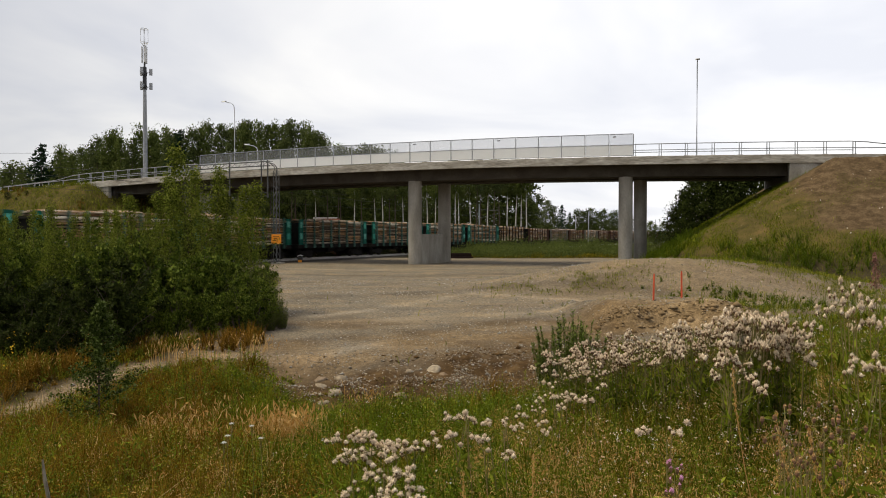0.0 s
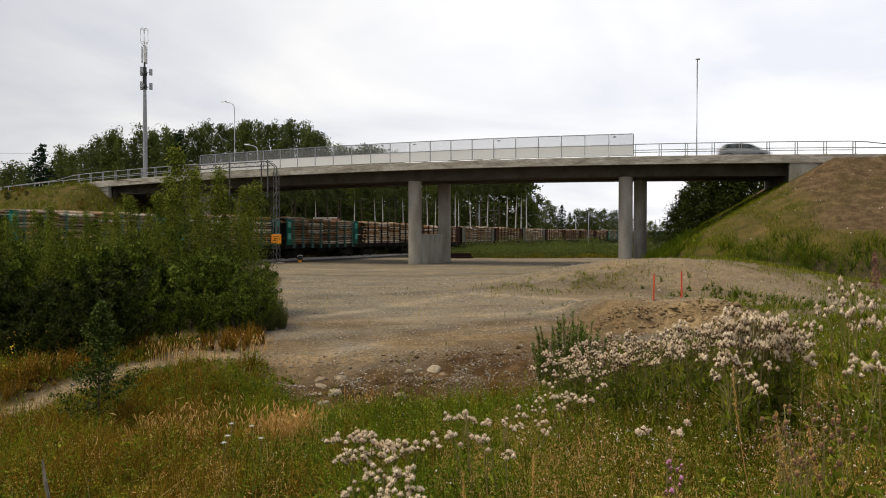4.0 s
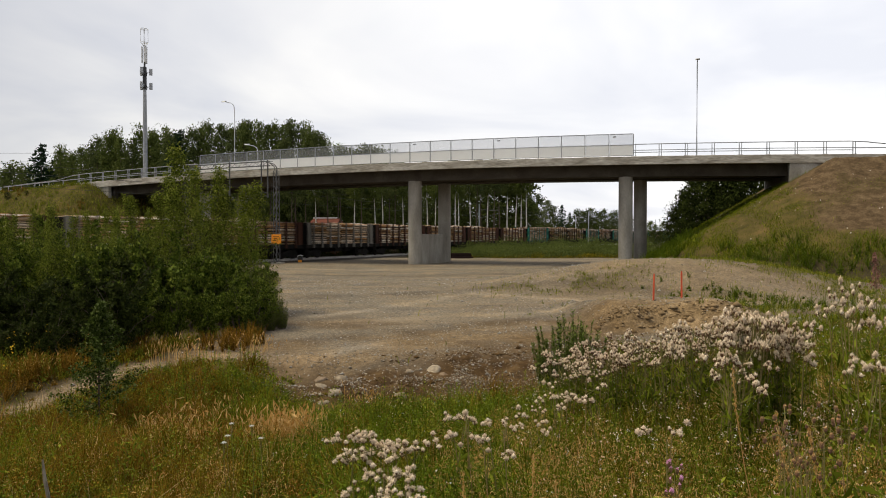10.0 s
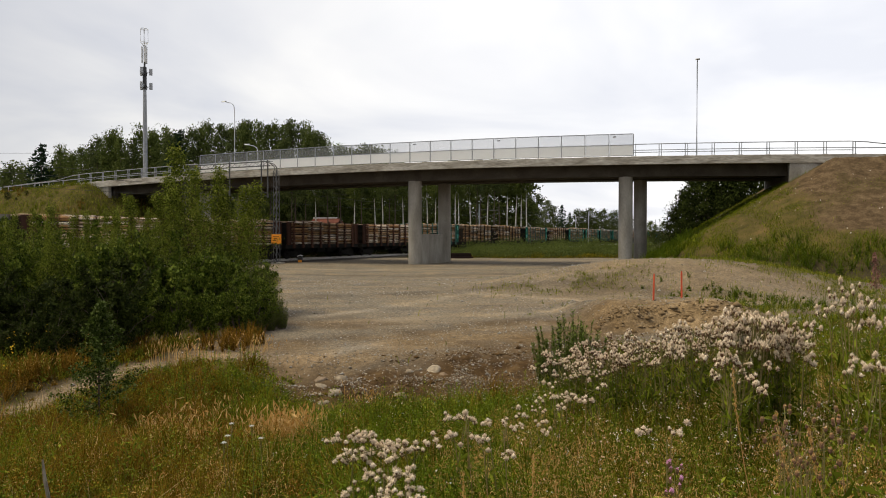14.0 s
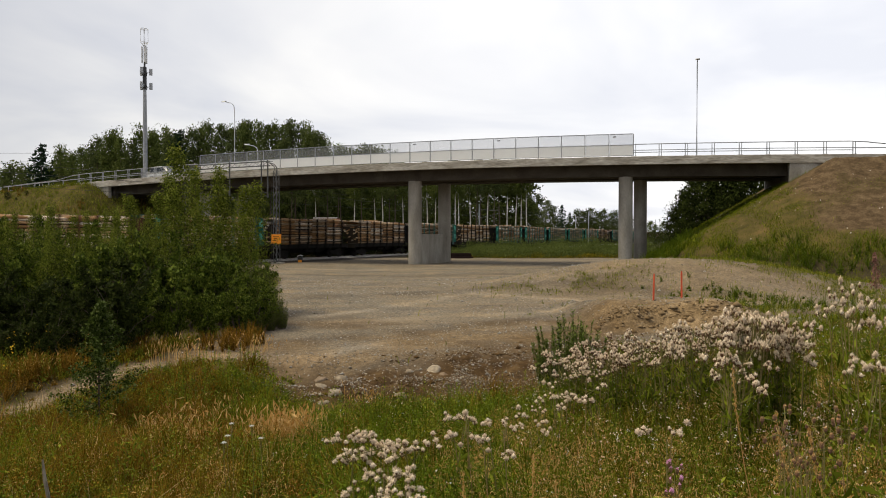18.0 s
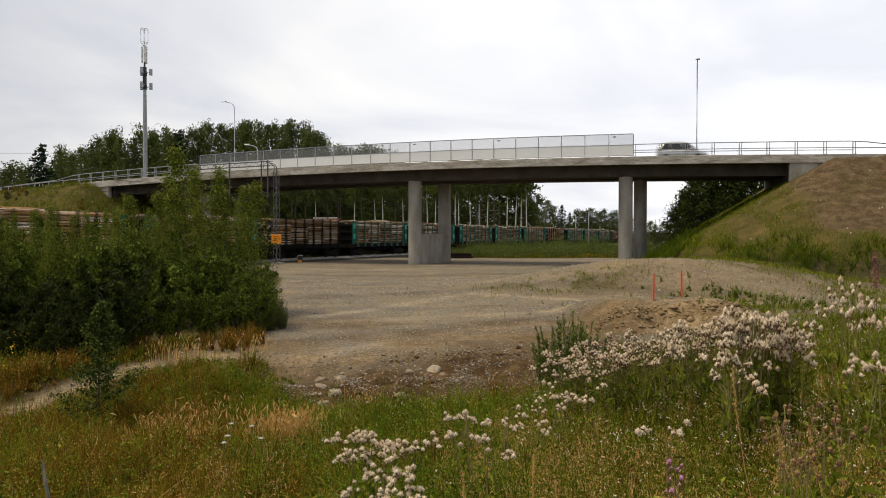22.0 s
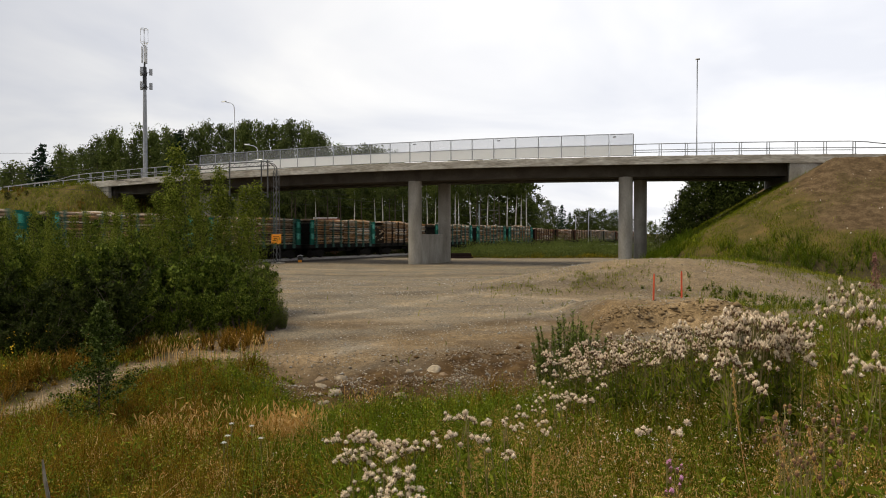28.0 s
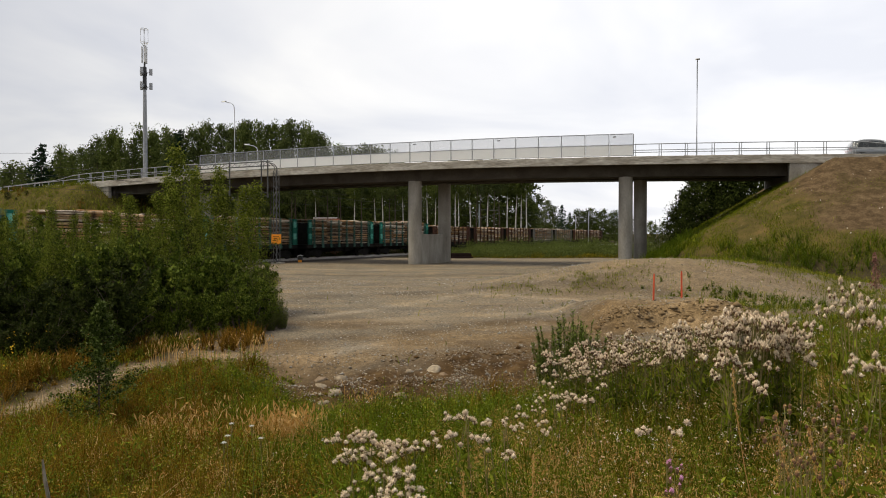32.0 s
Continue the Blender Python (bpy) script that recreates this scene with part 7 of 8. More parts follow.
    stuff("verge_weeds", blades_mesh("verge_weeds", x, y, r.uniform(0.12, 0.65, len(x)) * (0.3 + 1.1 * value_noise(x, y, 3.0, 34)), np.full(len(x), 0.045), r, 0.6), M["grass_olive"], "tall weeds and grass along the railway", "weeds")
    cx, cy = scatter(2400, -6, 36, 87.5, 128, r, lambda x, y: in_view(x, y, 2) * grassy(x, y) * smooth01(0.35, 0.55, value_noise(x, y, 3.5, 35)))
    hh = r.uniform(0.6, 2.3, len(cx)) * (0.25 + 1.1 * value_noise(cx, cy, 5.0, 36))
    c = np.repeat(np.stack([cx, cy, height(cx, cy) + hh * 0.5], axis=1), 60, axis=0)
    c = c + r.normal(size=c.shape) * np.repeat(np.stack([0.5 + hh * 0.1, 0.5 + hh * 0.1, hh * 0.33], axis=1), 60, axis=0)
    v, f = cards(c, 0.24, 0.11, r, 0.5, True)
    stuff("verge_shrubs", mesh_np("verge_shrubs", v, [f]), M["leaf"], "green shrubs and tall herbs along the railway", "shrubs")
    x, y = scatter(110000, -64, -20, 60, 100, r, lambda x, y: in_view(x, y, 3) * (height(x, y) > 0.5) * 0.9)
    stuff("west_bank_grass", blades_mesh("west_bank_grass", x, y, r.uniform(0.10, 0.50, len(x)) * (0.3 + 1.2 * value_noise(x, y, 2.0, 77)), np.full(len(x), 0.04), r, 0.8), M["grass_far"], "yellow-green grass on the far road bank", "grass")
    x, y = scatter(3600, -62, -22, 62, 98, r, lambda x, y: in_view(x, y, 3) * (height(x, y) > 0.5) * smooth01(0.35, 0.6, value_noise(x, y, 2.5, 83)))
    k = value_noise(x, y, 4.0, 84) < 0.5
    for nm, sel, mat, lab in (("west_bank_herbs", k, "bank_green", "green herbs on the far road bank"), ("west_bank_withered_herbs", ~k, "herb_rust", "orange-brown herbs on the far road bank")):
        stuff(nm, herb_mesh(nm, x[sel], y[sel], r.uniform(0.3, 0.8, sel.sum()), r, 4, 6, 0.055, 0.22), M[mat], lab, "weeds")


build_far_grass()


# ---------------------------------------------------------------- thistles gone to seed
def thistle_meshes(seed, H, heads, spread, flower="", size=1.0):
    r = np.random.default_rng(seed)
    stem, tips, leaf_at = Geo(), [], []
    n_main = max(2, heads // 7)
    for s in range(n_main):
        a = r.uniform(0, 2 * math.pi)
        top = np.array([spread * 0.5 * math.cos(a) * r.uniform(0.2, 1), spread * 0.5 * math.sin(a) * r.uniform(0.2, 1), H * r.uniform(0.72, 0.95)])
        b = np.array([r.normal() * 0.05, r.normal() * 0.05, -0.05])
        mid = (b + top) / 2 + r.normal(size=3) * 0.03
        stem.tube([b, mid, top], [0.003, 0.0025, 0.002] if flower else [0.007, 0.005, 0.004], 5, False)
        for k in range(11):
            t = r.uniform(0.08, 0.80)
            leaf_at.append(b + (top - b) * t)
        for k in range(max(1, heads // (n_main * 4))):      # a branch bears a close bunch of heads
            p = b + (top - b) * r.uniform(0.80, 1.0)
            q = np.array([p[0] + r.normal() * spread * 0.42, p[1] + r.normal() * spread * 0.42, top[2] + r.normal() * 0.035])
            stem.tube([p, q], [0.0018, 0.0014] if flower else [0.0035, 0.0025], 4, False)
            for _ in range((r.integers(2, 4) if flower else r.integers(5, 11))):
                h = q + np.array([r.normal() * 0.042 * size, r.normal() * 0.042 * size, r.normal() * 0.020 * size + 0.015])
                stem.tube([q, h], [0.002, 0.002], 3, False)
                tips.append(h)
    tips, leaf_at = np.array(tips), np.array(leaf_at)
    # down: a woolly ball on each head with a fringe of fine rays, uneven in size
    k = 40
    head = r.uniform(0.7, 1.25, len(tips)) * size ** 0.6
    big = np.repeat(head, k)
    c = np.repeat(tips, k, axis=0)
    d = r.normal(size=c.shape)
    d[:, 2] = d[:, 2] * 0.85 + 0.15
    d /= np.linalg.norm(d, axis=1, keepdims=True)
    L = ((0.012 if flower else 0.0245) * big * r.uniform(0.8, 1.1, len(c)))[:, None]
    side = np.cross(d, r.normal(size=c.shape))
    side /= np.linalg.norm(side, axis=1, keepdims=True)
    wd = (0.0042 * big)[:, None]
    v = np.stack([c + d * L * 0.3 - side * wd, c + d * L * 0.3 + side * wd, c + d * L], axis=1).reshape(-1, 3)
    f = np.arange(len(v)).reshape(-1, 3)
    ball = np.array([(1, 0, 0), (0.3, 0.95, 0), (-0.8, 0.6, 0), (-0.8, -0.6, 0), (0.3, -0.95, 0), (0, 0, 1), (0, 0, -0.8)])
    bv = tips[:, None] + ball[None] * (1 + 0.22 * r.normal(size=(len(tips), 7, 1))) * ((0.009 if flower else 0.018) * head)[:, None, None]
    tri = np.array([(a, (a + 1) % 5, 5) for a in range(5)] + [((a + 1) % 5, a, 6) for a in range(5)])
    bf = (np.arange(len(tips))[:, None, None] * 7 + tri[None]).reshape(-1, 3) + len(v)
    down = mesh_np("seed_down", np.concatenate([v, bv.reshape(-1, 3)]), [np.concatenate([f, bf])])
    down.materials.append(M[flower or "fluff"])
    cup = Geo()
    for q in tips:
        cup.tube([q - np.array([0, 0, 0.022]), q - np.array([0, 0, 0.011]), q], [0.003, 0.010, 0.009], 5, False)
    n = len(leaf_at)
    lv, lf = cards(np.repeat(leaf_at, 2, axis=0) + r.normal(size=(2 * n, 3)) * 0.045, 0.10, 0.022, r, 0.2)
    leaves = mesh_np("leaves", lv, [lf])
    leaves.materials.append(M["weed"])
    return [("stem", stem.mesh("stem", M["stem"])), ("seed_down", down), ("bract", cup.mesh("bract", M["bract"])), ("foliage", leaves)]


for i in range(5):
    proto(("creeper", i), thistle_meshes(440 + i, 1.0, 28 + 6 * i, 0.40, "", 0.70), "thistle", "thistle gone to seed with many small buff heads", "thistle", "seeding thistles in the meadow")
    proto(("thistle", i), thistle_meshes(400 + i, 1.0, 14 + 4 * i, 0.30), "thistle", "thistle gone to seed with pale fluffy heads", "thistle", "seeding thistles in the meadow")
for i in range(2):
    proto(("slim", i), thistle_meshes(460 + i, 1.0, 9 + 4 * i, 0.15), "thistle", "slender thistle gone to seed with a few fluffy heads", "thistle", "seeding thistles in the meadow")
proto("knapweed", thistle_meshes(430, 1.0, 4, 0.16, "knapweed"), "knapweed", "withered knapweed with small brown heads", "wildflower", "knapweed in the meadow")
proto("pink_thistle", thistle_meshes(420, 1.0, 4, 0.10, "pink"), "thistle", "thistle with pink-purple flower heads", "thistle", "flowering thistles")


def build_thistles():
    r = random.Random(3)

    def put(px, py, y, key=None, n=5, wide=1.0):
        x = ray_x(px, y)
        z = hz(x, y)
        s = max(0.25, (top_for(py, y) - z) * 1.10)
        plant(key or ("thistle", r.randrange(n)), x, y, wide * min(1.0, s), None, z, s / (wide * min(1.0, s)))

    for px, py, y in ((632, 796, 4.3), (664, 772, 4.5), (684, 800, 4.2), (728, 800, 4.2), (664, 868, 3.7), (700, 838, 3.9),
                      (825, 735, 5.1), (818, 760, 4.9), (880, 770, 4.7), (868, 790, 4.6), (890, 735, 5.6),
                      (975, 715, 6.3), (960, 740, 6.0), (988, 690, 6.8), (945, 760, 5.8), (1000, 700, 6.5)):
        put(px, py, y, ("slim", r.randrange(2)) if px > 800 else None)
    for i in range(27):
        t = i / 26
        px = 990 + 260 * t
        put(px, 632 - 52 * t + r.uniform(-4, 14), 8.6 - 0.6 * t + r.uniform(-0.7, 0.7), ("creeper", r.randrange(5)))
    for i in range(15):        # the tallest clump, rounded on top
        px = 1290 + 8.8 * i + r.uniform(-5, 5)
        put(px, 556 + r.uniform(0, 10) + 34 * ((px - 1345) / 75) ** 2, r.uniform(6.2, 6.8), r.choice((None, ("creeper", 4))))
    for i in range(4):         # its lower, browner skirt
        put(1296 + r.uniform(-8, 10), 606 + 16 * i + r.uniform(-6, 6), 6.0 - 0.08 * i, ("creeper", r.randrange(2)))
    for px, py, y in ((1512, 516, 6.2), (1500, 540, 6.1), (1552, 545, 6.0), (1522, 552, 5.6), (1556, 640, 4.9), (1564, 665, 4.7), (1480, 560, 6.6), (1430, 590, 6.8)):
        put(px, py, y, ("slim", r.randrange(2)))
    for px, py, y in ((1178, 756, 4.6), (1040, 690, 6.2)):
        put(px, py, y, ("slim", r.randrange(2)))
    for i in range(15):
        put(1372 + 7 * i + r.uniform(-9, 9), 764 + r.uniform(0, 90), r.uniform(3.1, 4.2), "knapweed")
    for px, py, y in ((1201, 808, 3.1), (1192, 838, 3.0)):
        put(px, py, y, "pink_thistle", 1, 0.8)


build_thistles()


def fireweed():
    r = np.random.default_rng(77)
    y = 6.0
    x = ray_x(1552, y)
    z = hz(x, y)
    H = top_for(448, y) - z
    f = thing("fireweed", "reddish fireweed spike gone over", "wildflower", Matrix.Translation((x, y, z)))
    part("stem", Geo().tube([(0, 0, -0.05), (0.02, 0, H * 0.6), (-0.02, 0, H)], [0.007, 0.005, 0.003], 5), M["stem"], f)
    t = r.uniform(0, 1, 260)
    c = np.stack([r.normal(size=260) * (0.019 - 0.015 * t) - 0.02 * t, r.normal(size=260) * (0.022 - 0.015 * t), H - 0.30 * (1 - t)], axis=1)
    v, fa = cards(c, 0.035, 0.009, r, 0.5)
    me = mesh_np("flower_spike", v, [fa])
    me.materials.append(M["fireweed"])
    part("flower_spike", me, None, f, "reddish pink spike")
    t = r.uniform(0, 1, 120)
    v, fa = cards(np.stack([r.normal(size=120) * 0.07, r.normal(size=120) * 0.07, t * (H - 0.3)], axis=1), 0.11, 0.02, r)
    me = mesh_np("leaves", v, [fa])
    me.materials.append(M["weed"])
    part("leaves", me, None, f)


fireweed()


def yarrow(px, py, y, seed):
    """White flat flower head on a wiry stem."""
    r = np.random.default_rng(seed)
    x = ray_x(px, y)
    z = hz(x, y)
    H = max(0.2, top_for(py, y) - z)
    f = thing("yarrow", "white yarrow with flat flower heads in the grass", "wildflower", Matrix.Translation((x, y, z)), "yarrow in the meadow")
    stem = Geo().tube([(0, 0, -0.04), (0.015, 0, H * 0.5), (0, 0, H * 0.86)], [0.003, 0.0025, 0.002], 4, False)
    heads = []
    for k in range(9):
        a, d = k * 2.4, 0.0055 * math.sqrt(k)
        q = np.array([d * math.cos(a), d * math.sin(a), H - 0.004 * r.uniform(0, 1) - d * 0.2])
        stem.tube([(0, 0, H * 0.86), q], [0.0015, 0.001], 3, False)
        heads.append(q + r.normal(size=(14, 3)) * np.array([0.004, 0.004, 0.002]))
    part("stem", stem, M["stem"], f)
    v, fa = cards(np.concatenate(heads), 0.006, 0.006, r, 0.0, False, np.tile(np.array([0.0, -0.3, 1.0]), (126, 1)))
    me = mesh_np("flower_head", v, [fa])
    me.materials.append(M["petal"])
    part("flower_head", me, None, f, "flat white flower head")


for i, (px, py, y) in enumerate(((400, 772, 5.4), (394, 784, 5.2), (444, 754, 5.8), (460, 776, 5.5), (408, 750, 5.9))):
    yarrow(px, py, y, 800 + i)


# ---------------------------------------------------------------- stones, stakes and odds and ends
def stone_mesh(seed, a, b, c):
    r = np.random.default_rng(seed)
    bm = bmesh.new()
    bmesh.ops.create_icosphere(bm, subdivisions=2, radius=1.0)
    for v in bm.verts:
        k = 1 + 0.55 * noise.noise(v.co * 1.1 + Vector((seed, 0, 0))) + 0.12 * noise.noise(v.co * 2.6 + Vector((0, seed, 0)))
        v.co = Vector((v.co.x * a * k, v.co.y * b * k, v.co.z * c * k))
    for f in bm.faces:
        f.smooth = True
    me = bpy.data.meshes.new("stone")
    bm.to_mesh(me)
    bm.free()
    me.materials.append(M["stone"])
    return me


def build_stones():
    for i, (px, py, w) in enumerate(((565, 674, 24), (567, 686, 26), (592, 697, 32), (604, 672, 26), (725, 659, 17), (768, 657, 30), (785, 665, 20), (706, 702, 24), (570, 716, 22),
                                     (1155, 577, 14), (1172, 590, 12), (1254, 557, 15), (1215, 560, 10), (455, 862, 22), (700, 640, 9), (655, 648, 8), (815, 648, 9), (880, 675, 10))):
        y = 13.4
        for _ in range(12):        # meet the line of sight with the ground
            x = ray_x(px, y)
            y = (2.67 - hz(x, y)) * F_ / (py - 418)
        s = w * y / F_ / 2
        ob = new("stone", stone_mesh(i + 1, s, s * 0.85, s * 0.62))
        ob.matrix_basis = pose(x, y, hz(x, y) - s * 0.10, (i * 37) % 24 - 12, (i * 53) % 30 - 15, i * 50)
        tagged(ob, "rounded buff field stone half sunk in soil", "stone", "stones at the yard's edge")


build_stones()


def build_gravel():
    """Loose stones on the yard, thickest along its torn edge."""
    r = np.random.default_rng(55)
    x, y = scatter(42000, -14, 18, 12.5, 44, r, lambda x, y: in_view(x, y, 1) * (1 - grassy(x, y)) * np.clip(0.10 + 0.9 * smooth01(17.5 + 0.3 * x, 14.5 + 0.3 * x, y) * smooth01(-6, -3, x) + 0.35 * smooth01(0.52, 0.7, value_noise(x, y, 2.5, 61)), 0, 1))
    z = height(x, y)
    s = r.uniform(0.010, 0.030, len(x)) * (1 + (r.uniform(0, 1, len(x)) > 0.97) * 1.0) * (0.7 + y * 0.018)
    base = np.array([(1, 0, 0), (0, 1, 0), (-1, 0, 0), (0, -1, 0), (0, 0, 0.75), (0, 0, -0.5)])
    a = r.uniform(0, 2 * np.pi, len(x))
    sx, sy = s * r.uniform(0.7, 1.4, len(x)), s
    ca, sa = np.cos(a)[:, None], np.sin(a)[:, None]
    bx, by = base[None, :, 0] * sx[:, None], base[None, :, 1] * sy[:, None]
    v = np.stack([x[:, None] + bx * ca - by * sa, y[:, None] + bx * sa + by * ca, z[:, None] + base[None, :, 2] * s[:, None] + 0.2 * s[:, None]], axis=2).reshape(-1, 3)
    tri = np.array([(0, 1, 4), (1, 2, 4), (2, 3, 4), (3, 0, 4), (1, 0, 5), (2, 1, 5), (3, 2, 5), (0, 3, 5)])
    f = (np.arange(len(x))[:, None, None] * 6 + tri[None]).reshape(-1, 3)
    stuff("loose_gravel", mesh_np("loose_gravel", v, [f]), M["pebble"], "loose grey gravel scattered on the yard", "gravel")
    x, y = scatter(9000, -3.6, 5.2, 11.6, 18.0, r, lambda x, y: (1 - 0.7 * grassy(x, y)) * smooth01(17.0 + 0.5 * x, 13.6 + 0.3 * x, y) * smooth01(0.35, 0.65, value_noise(x, y, 0.6, 62)))
    s = r.uniform(0.010, 0.045, len(x)) * (1 + (r.uniform(0, 1, len(x)) > 0.96) * 1.1)
    hill = np.stack([np.ones(len(x)), r.uniform(0.6, 1.4, len(x)), r.uniform(0.5, 1.0, len(x))], axis=1) * s[:, None]
    jit = 1 + 0.35 * r.normal(size=(len(x), 6, 1))
    v = (np.stack([x, y, height(x, y)], axis=1)[:, None] + base[None] * jit * hill[:, None]).reshape(-1, 3)
    f = (np.arange(len(x))[:, None, None] * 6 + tri[None]).reshape(-1, 3)
    stuff("soil_clods", mesh_np("soil_clods", v, [f]), M["clod"], "brown clods of soil along the torn edge", "soil")
    # mixed gravel that spills over the torn edge
    x, y = scatter(26000, -4.2, 4.5, 12.0, 17.6, r, lambda x, y: (1 - 0.8 * grassy(x, y)) * smooth01(17.2 + 0.35 * x, 15.0 + 0.35 * x, y) * smooth01(12.4, 13.6, y) * smooth01(0.34, 0.62, value_noise(x, y, 0.8, 64) * 0.6 + value_noise(x, y, 0.25, 65) * 0.4))
    s = r.uniform(0.007, 0.022, len(x)) * (1 + (r.uniform(0, 1, len(x)) > 0.97) * 1.2)
    hill = np.stack([np.ones(len(x)), r.uniform(0.6, 1.4, len(x)), r.uniform(0.5, 1.0, len(x))], axis=1) * s[:, None]
    jit = 1 + 0.30 * r.normal(size=(len(x), 6, 1))
    v = (np.stack([x, y, height(x, y) + 0.2 * s], axis=1)[:, None] + base[None] * jit * hill[:, None]).reshape(-1, 3)
    f = (np.arange(len(x))[:, None, None] * 6 + tri[None]).reshape(-1, 3)
    stuff("edge_gravel", mesh_np("edge_gravel", v, [f]), M["edge_gravel"], "mixed brown, grey and white gravel along the yard's edge", "gravel")
    # grit of all colours on the front of the yard
    x, y = scatter(48000, -6.0, 9.0, 13.5, 27.0, r, lambda x, y: in_view(x, y, 1) * (1 - grassy(x, y)) * (0.12 + 0.88 * smooth01(0.40, 0.62, value_noise(x * 0.7, y, 1.3, 87) * 0.6 + value_noise(x, y, 0.4, 88) * 0.4)) * smooth01(27, 17, y))
    s = r.uniform(0.006, 0.018, len(x)) * (0.75 + y * 0.02) * (1 + (r.uniform(0, 1, len(x)) > 0.97))
    a = r.uniform(0, 2 * np.pi, len(x))
    foot = np.stack([np.stack([x + s * r.uniform(0.7, 1.3, len(x)) * np.cos(a + b), y + s * r.uniform(0.7, 1.3, len(x)) * np.sin(a + b), height(x, y) - 0.003], axis=1) for b in (0.0, 2.1, 4.2)], axis=1)
    tip = np.stack([x, y, height(x, y) + s * r.uniform(0.5, 1.0, len(x))], axis=1)[:, None]
    v = np.concatenate([foot, tip], axis=1).reshape(-1, 3)
    f = (np.arange(len(x))[:, None, None] * 4 + np.array([(0, 1, 3), (1, 2, 3), (2, 0, 3)])[None]).reshape(-1, 3)
    stuff("yard_grit", mesh_np("yard_grit", v, [f]), M["grit"], "brown and grey grit on the yard", "gravel")
    # lumps of sand on the scarp before the heap
    x, y = scatter(2600, 3.8, 8.4, 17.4, 20.4, r, lambda x, y: np.exp(-((y - 18.6) / 0.6) ** 2) * (0.3 + 0.7 * value_noise(x, y, 0.9, 63)))
    s = r.uniform(0.015, 0.06, len(x)) * (1 + (r.uniform(0, 1, len(x)) > 0.93) * 1.3)
    hill = np.stack([np.ones(len(x)), r.uniform(0.6, 1.4, len(x)), r.uniform(0.5, 1.0, len(x))], axis=1) * s[:, None]
    jit = 1 + 0.35 * r.normal(size=(len(x), 6, 1))
    v = (np.stack([x, y, height(x, y)], axis=1)[:, None] + base[None] * jit * hill[:, None]).reshape(-1, 3)
    f = (np.arange(len(x))[:, None, None] * 6 + tri[None]).reshape(-1, 3)
    stuff("sand_lumps", mesh_np("sand_lumps", v, [f]), M["sand_clod"], "buff lumps of dug sand on the low scarp", "soil")
    # white chips and litter that catch the light on the bank
    x, y = scatter(100, 20, 40, 42, 58, r, lambda x, y: (height(x, y) > 2) * 1.0)
    v, f = cards(np.stack([x, y, height(x, y) + 0.03], axis=1), 0.10, 0.07, r)
    stuff("pale_chips", mesh_np("pale_chips", v, [f]), M["petal"], "pale stone chips on the sandy bank", "gravel")


build_gravel()


def build_stakes():
    for px, py, y, h in ((1157, 541, 20.3, 1.0), (1207, 536, 20.6, 1.0)):
        x = ray_x(px, y)
        z = hz(x, y)
        h = top_for(py - 56, y) - z
        st = thing("survey_stake", "thin red-orange wooden survey stake in the ground", "stake", pose(x, y, z, 0, 1.5 if px < 1180 else -0.8, 20), "survey stakes")
        part("lath", Geo().box(-0.022, 0.022, -0.011, 0.011, -0.2, h - 0.05).box(-0.015, 0.015, -0.008, 0.01, h - 0.05, h), M["stake_red"], st)
    # leaning dead stick in the meadow
    y = 4.3
    x = ray_x(86, y)
    z = hz(x, y)
    d = thing("dead_branch", "bleached grey dead branch leaning in the grass", "branch", Matrix.Translation((x, y, z)))
    hb = top_for(818, y) - z
    part("branch", Geo().tube([(0.10, 0, -0.05), (0.05, 0.01, hb * 0.35), (0.0, 0, hb * 0.6), (-0.05, 0.02, hb * 0.85), (-0.062, 0.02, hb)], [0.017, 0.016, 0.012, 0.011, 0.006], 6), M["dead_wood"], d)
    part("branch", Geo().tube([(-0.10, -0.05, -0.05), (-0.05, -0.03, hb * 0.25), (0.03, -0.02, hb * 0.42), (0.10, 0.0, hb * 0.48)], [0.011, 0.010, 0.008, 0.005], 6), M["dead_wood"], d)
    part("twig", Geo().tube([(0.0, 0, hb * 0.6), (-0.035, -0.02, hb * 0.70), (-0.075, -0.02, hb * 0.72)], [0.007, 0.005, 0.003], 5), M["dead_wood"], d)


build_stakes()


def tall_straw(px, py, y, bow, seed):
    """One tall ripe grass stalk with its seed plume, close to the viewer."""
    r = np.random.default_rng(seed)
    x = ray_x(px, y)
    z = hz(x + bow * 0.5, y)
    h = top_for(py, y) - z
    st = thing("tall_grass_stalk", "tall straw-coloured grass stalk with a seed plume", "grass", Matrix.Translation((x, y, z)), "tall stalks in the meadow")
    pts = [(bow * 1.0 * (1 - t) ** 1.5, 0.02 * t, h * t - 0.03 * (1 - t)) for t in (0, 0.3, 0.6, 0.85, 1.0)]
    part("stalk", Geo().tube(pts, [0.003, 0.0028, 0.0025, 0.002, 0.0012], 5, False), M["straw"], st)
    t = r.uniform(0.74, 1.02, 110)
    c = np.stack([np.interp(t, (0, 0.3, 0.6, 0.85, 1.0), [p[0] for p in pts]), 0.02 * t, h * t], axis=1) + r.normal(size=(110, 3)) * 0.0045
    v, f = cards(c, 0.018, 0.005, r, 1.5)
    me = mesh_np("plume", v, [f])
    me.materials.append(M["straw"])
    part("plume", me, None, st)["kind"] = "stuff"


for i, (px, py, y, bow) in enumerate(((820, 842, 2.9, 0.05), (946, 814, 3.2, -0.06), (1122, 848, 2.8, 0.02), (1302, 665, 3.8, 0.25), (1380, 740, 3.4, 0.40), (985, 856, 3.0, 0.16), (1440, 770, 3.1, 0.42))):
    tall_straw(px, py, y, bow, 700 + i)


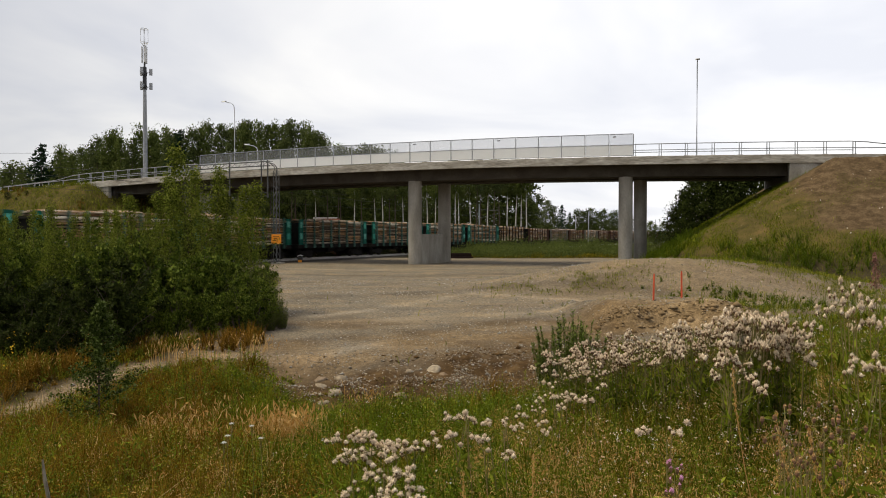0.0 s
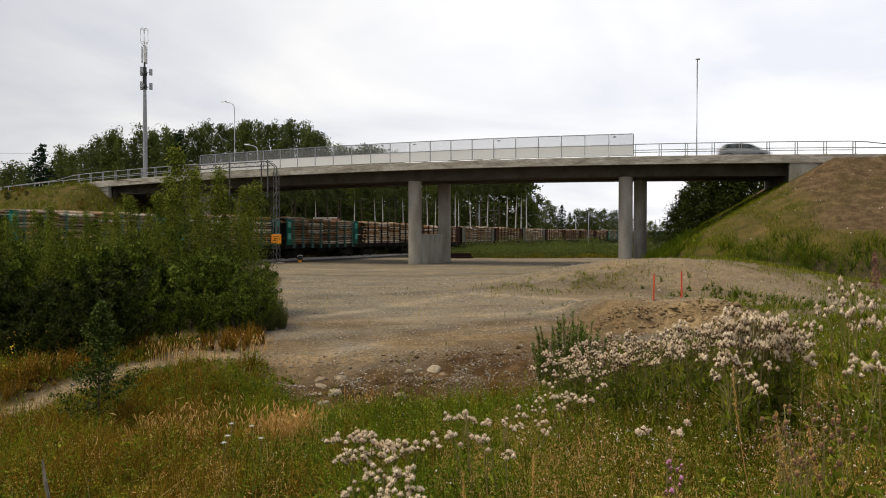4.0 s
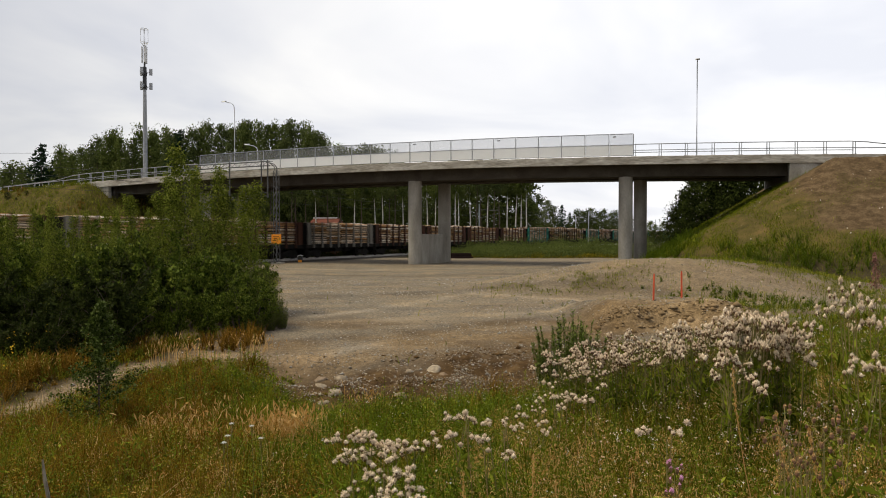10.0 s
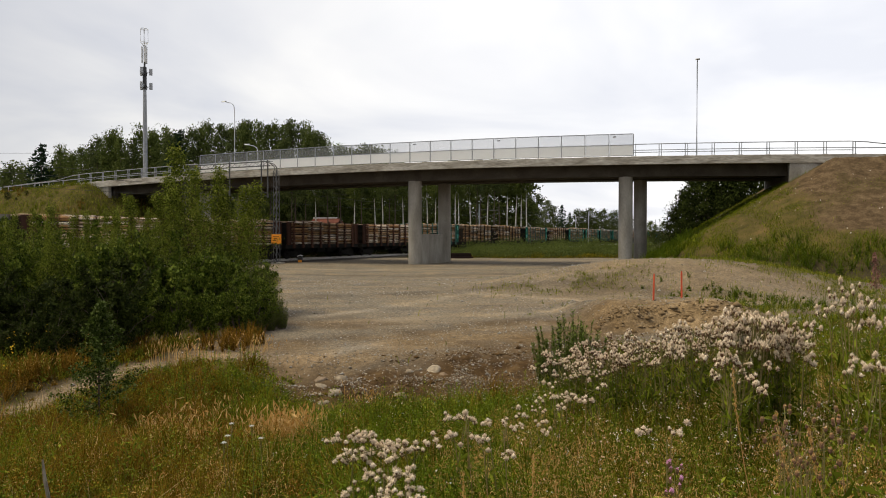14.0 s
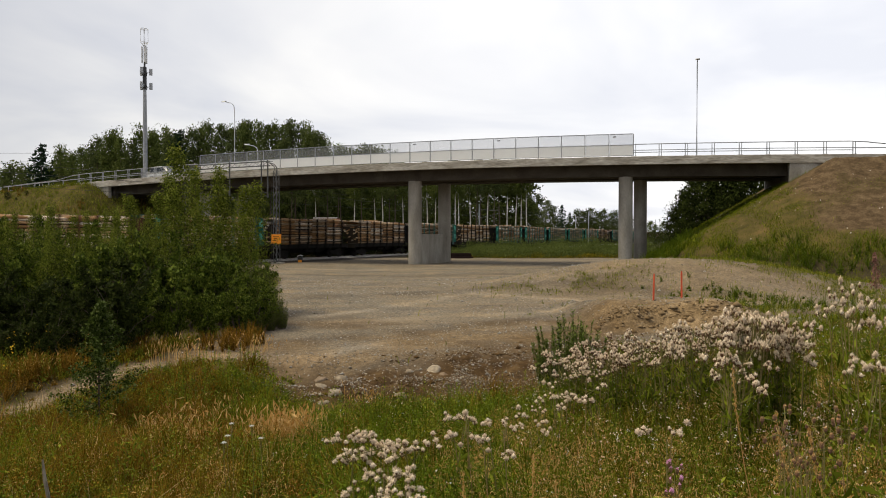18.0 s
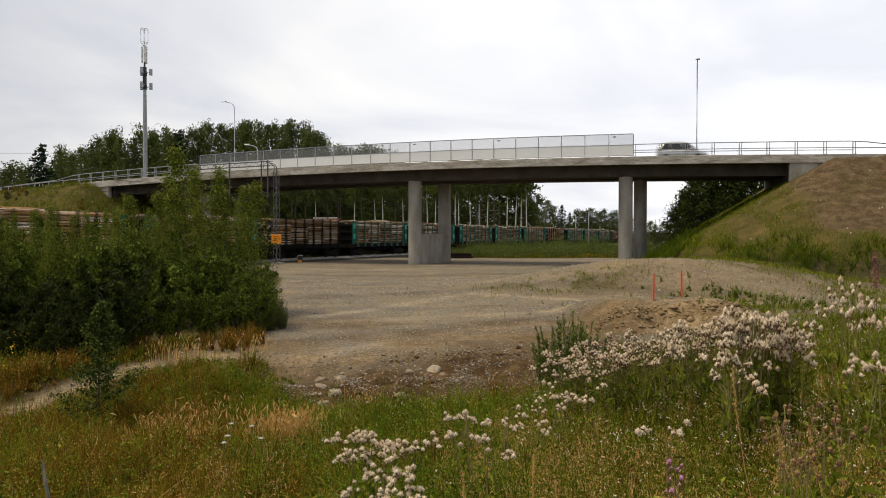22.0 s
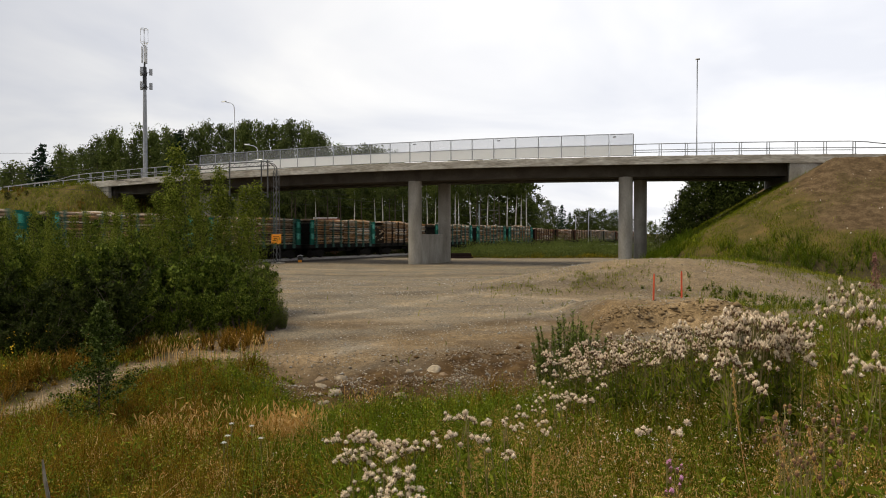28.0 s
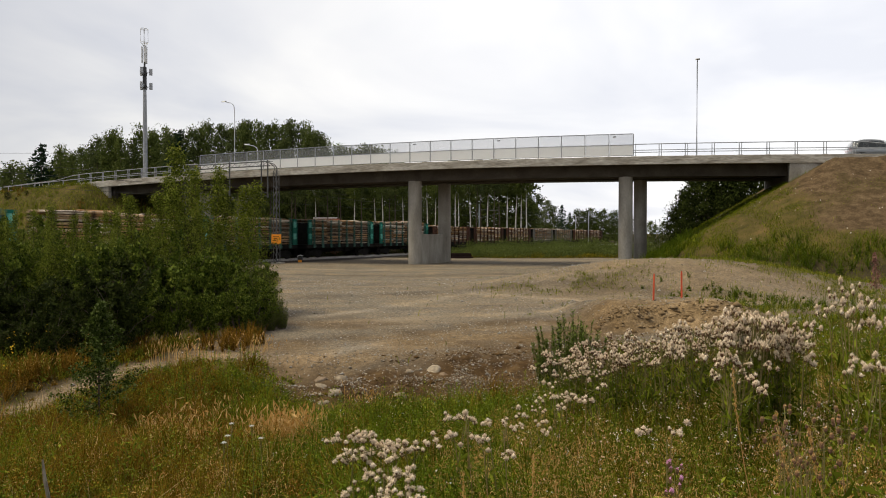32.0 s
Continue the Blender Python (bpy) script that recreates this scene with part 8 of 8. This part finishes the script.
def build_trackside():
    # small ground signal beside the track
    y = 72.2
    x = ray_x(531, y)
    z = hz(x, y)
    sg = thing("ground_signal", "small dark ground signal with a white cap beside the track", "railway signal", Matrix.Translation((x, y, z)))
    part("foot", Geo().box(-0.18, 0.18, -0.15, 0.15, -0.1, 0.28, None, 0.02), M["orange"], sg, "orange foot")
    part("housing", Geo().box(-0.24, 0.24, -0.16, 0.16, 0.28, 0.62, None, 0.03), M["dark_metal"], sg)
    part("cap", Geo().rings([[(a, -0.2, b), (a, 0.2, b), (a, 0.2, b + 0.05), (a, -0.2, b + 0.05)] for a, b in ((-0.27, 0.62), (0.0, 0.75), (0.27, 0.66))]), M["white_metal"], sg, "white cap")
    # pile of old sleepers
    y = 85.0
    x = ray_x(812, y)
    z = hz(x, y)
    m = Matrix.Translation((x, y, z)) @ Matrix.Rotation(radians(8), 4, "Z")
    pl = thing("sleeper_pile", "pile of dark maroon old timber sleepers", "timber pile", m)
    r = random.Random(8)
    for lay in range(3):
        for k in range(5 - lay):
            part("old_sleeper", Geo().box(-1.5, 1.5, -0.13, 0.13, 0, 0.2, None, 0.02), M["old_timber"], pl, at=pose(r.uniform(-0.3, 0.3), -0.7 + 0.32 * k + 0.16 * lay, 0.02 + 0.21 * lay, 0, 0, r.uniform(-2, 2)))
    # shed behind the train
    y = 104.0
    x = ray_x(578, y)
    z = hz(x, y)
    sh = thing("shed", "small dark red shed with a pale roof edge behind the railway", "shed", Matrix.Translation((x, y, z)) @ Matrix.Rotation(radians(-12), 4, "Z"))
    part("wall", Geo().box(-2.2, 2.2, -1.6, 1.6, -0.2, 4.0), M["cladding"], sh, "dark red boards")
    part("roof", Geo().rings([[(a, -2.0, 4.0), (a * 1.2, -2.0, 4.12), (a, 0, 5.25), (a * 1.2, 2.0, 4.12), (a, 2.0, 4.0), (a, 0, 4.88)] for a in (-2.0, 2.0)]), M["cladding"], sh, "dull red roof")
    part("ridge_cap", Geo().box(-2.0, 1.6, -0.2, 0.2, 5.24, 5.40), M["white_sheet"], sh, "pale roof ridge")
    part("door", Geo().box(-0.5, 0.5, -1.66, -1.605, 0, 2.0), M["dark_metal"], sh)


build_trackside()


def build_power_lines():
    for k, (z, sag) in enumerate(((19.5, 1.2), (17.9, 1.2), (16.4, 1.2))):
        wr = thing("power_line", "thin power line crossing before the woods", "wire", group="power lines")
        a, b = Vector((-120.0, 118.0, z - 1.0)), Vector((-58.0, 140.0, z))
        part("span", Geo().tube([a.lerp(b, t) - Vector((0, 0, sag * 4 * t * (1 - t))) for t in np.linspace(0, 1, 9)], 0.03, 4), M["wire"], wr)


build_power_lines()


# ---------------------------------------------------------------- what moves
def motions():
    for wg, c in WAGONS:
        walk(wg, [(t, tm((c + V_TRAIN * t) * PITCH)) for t in (0, 8, 16, 24, 32)])
    for (c, wheels), (t0, v) in zip(CARS, CAR_ROWS):
        rows = []
        for i in range(33):
            d = v * (i - t0)
            d = min(max(d, -90.0), 190.0)
            p, q = bp(d, CAR_OFF, -0.10), bp(d - 0.5, CAR_OFF, -0.10)
            a = BTH + BK * d
            rows.append((i, Matrix.Translation(p) @ Matrix.Rotation(-a, 4, "Z") @ Matrix.Rotation(-math.asin(max(-0.3, min(0.3, (q - p).z / 0.5))), 4, "Y")))
        walk(c, rows)


motions()
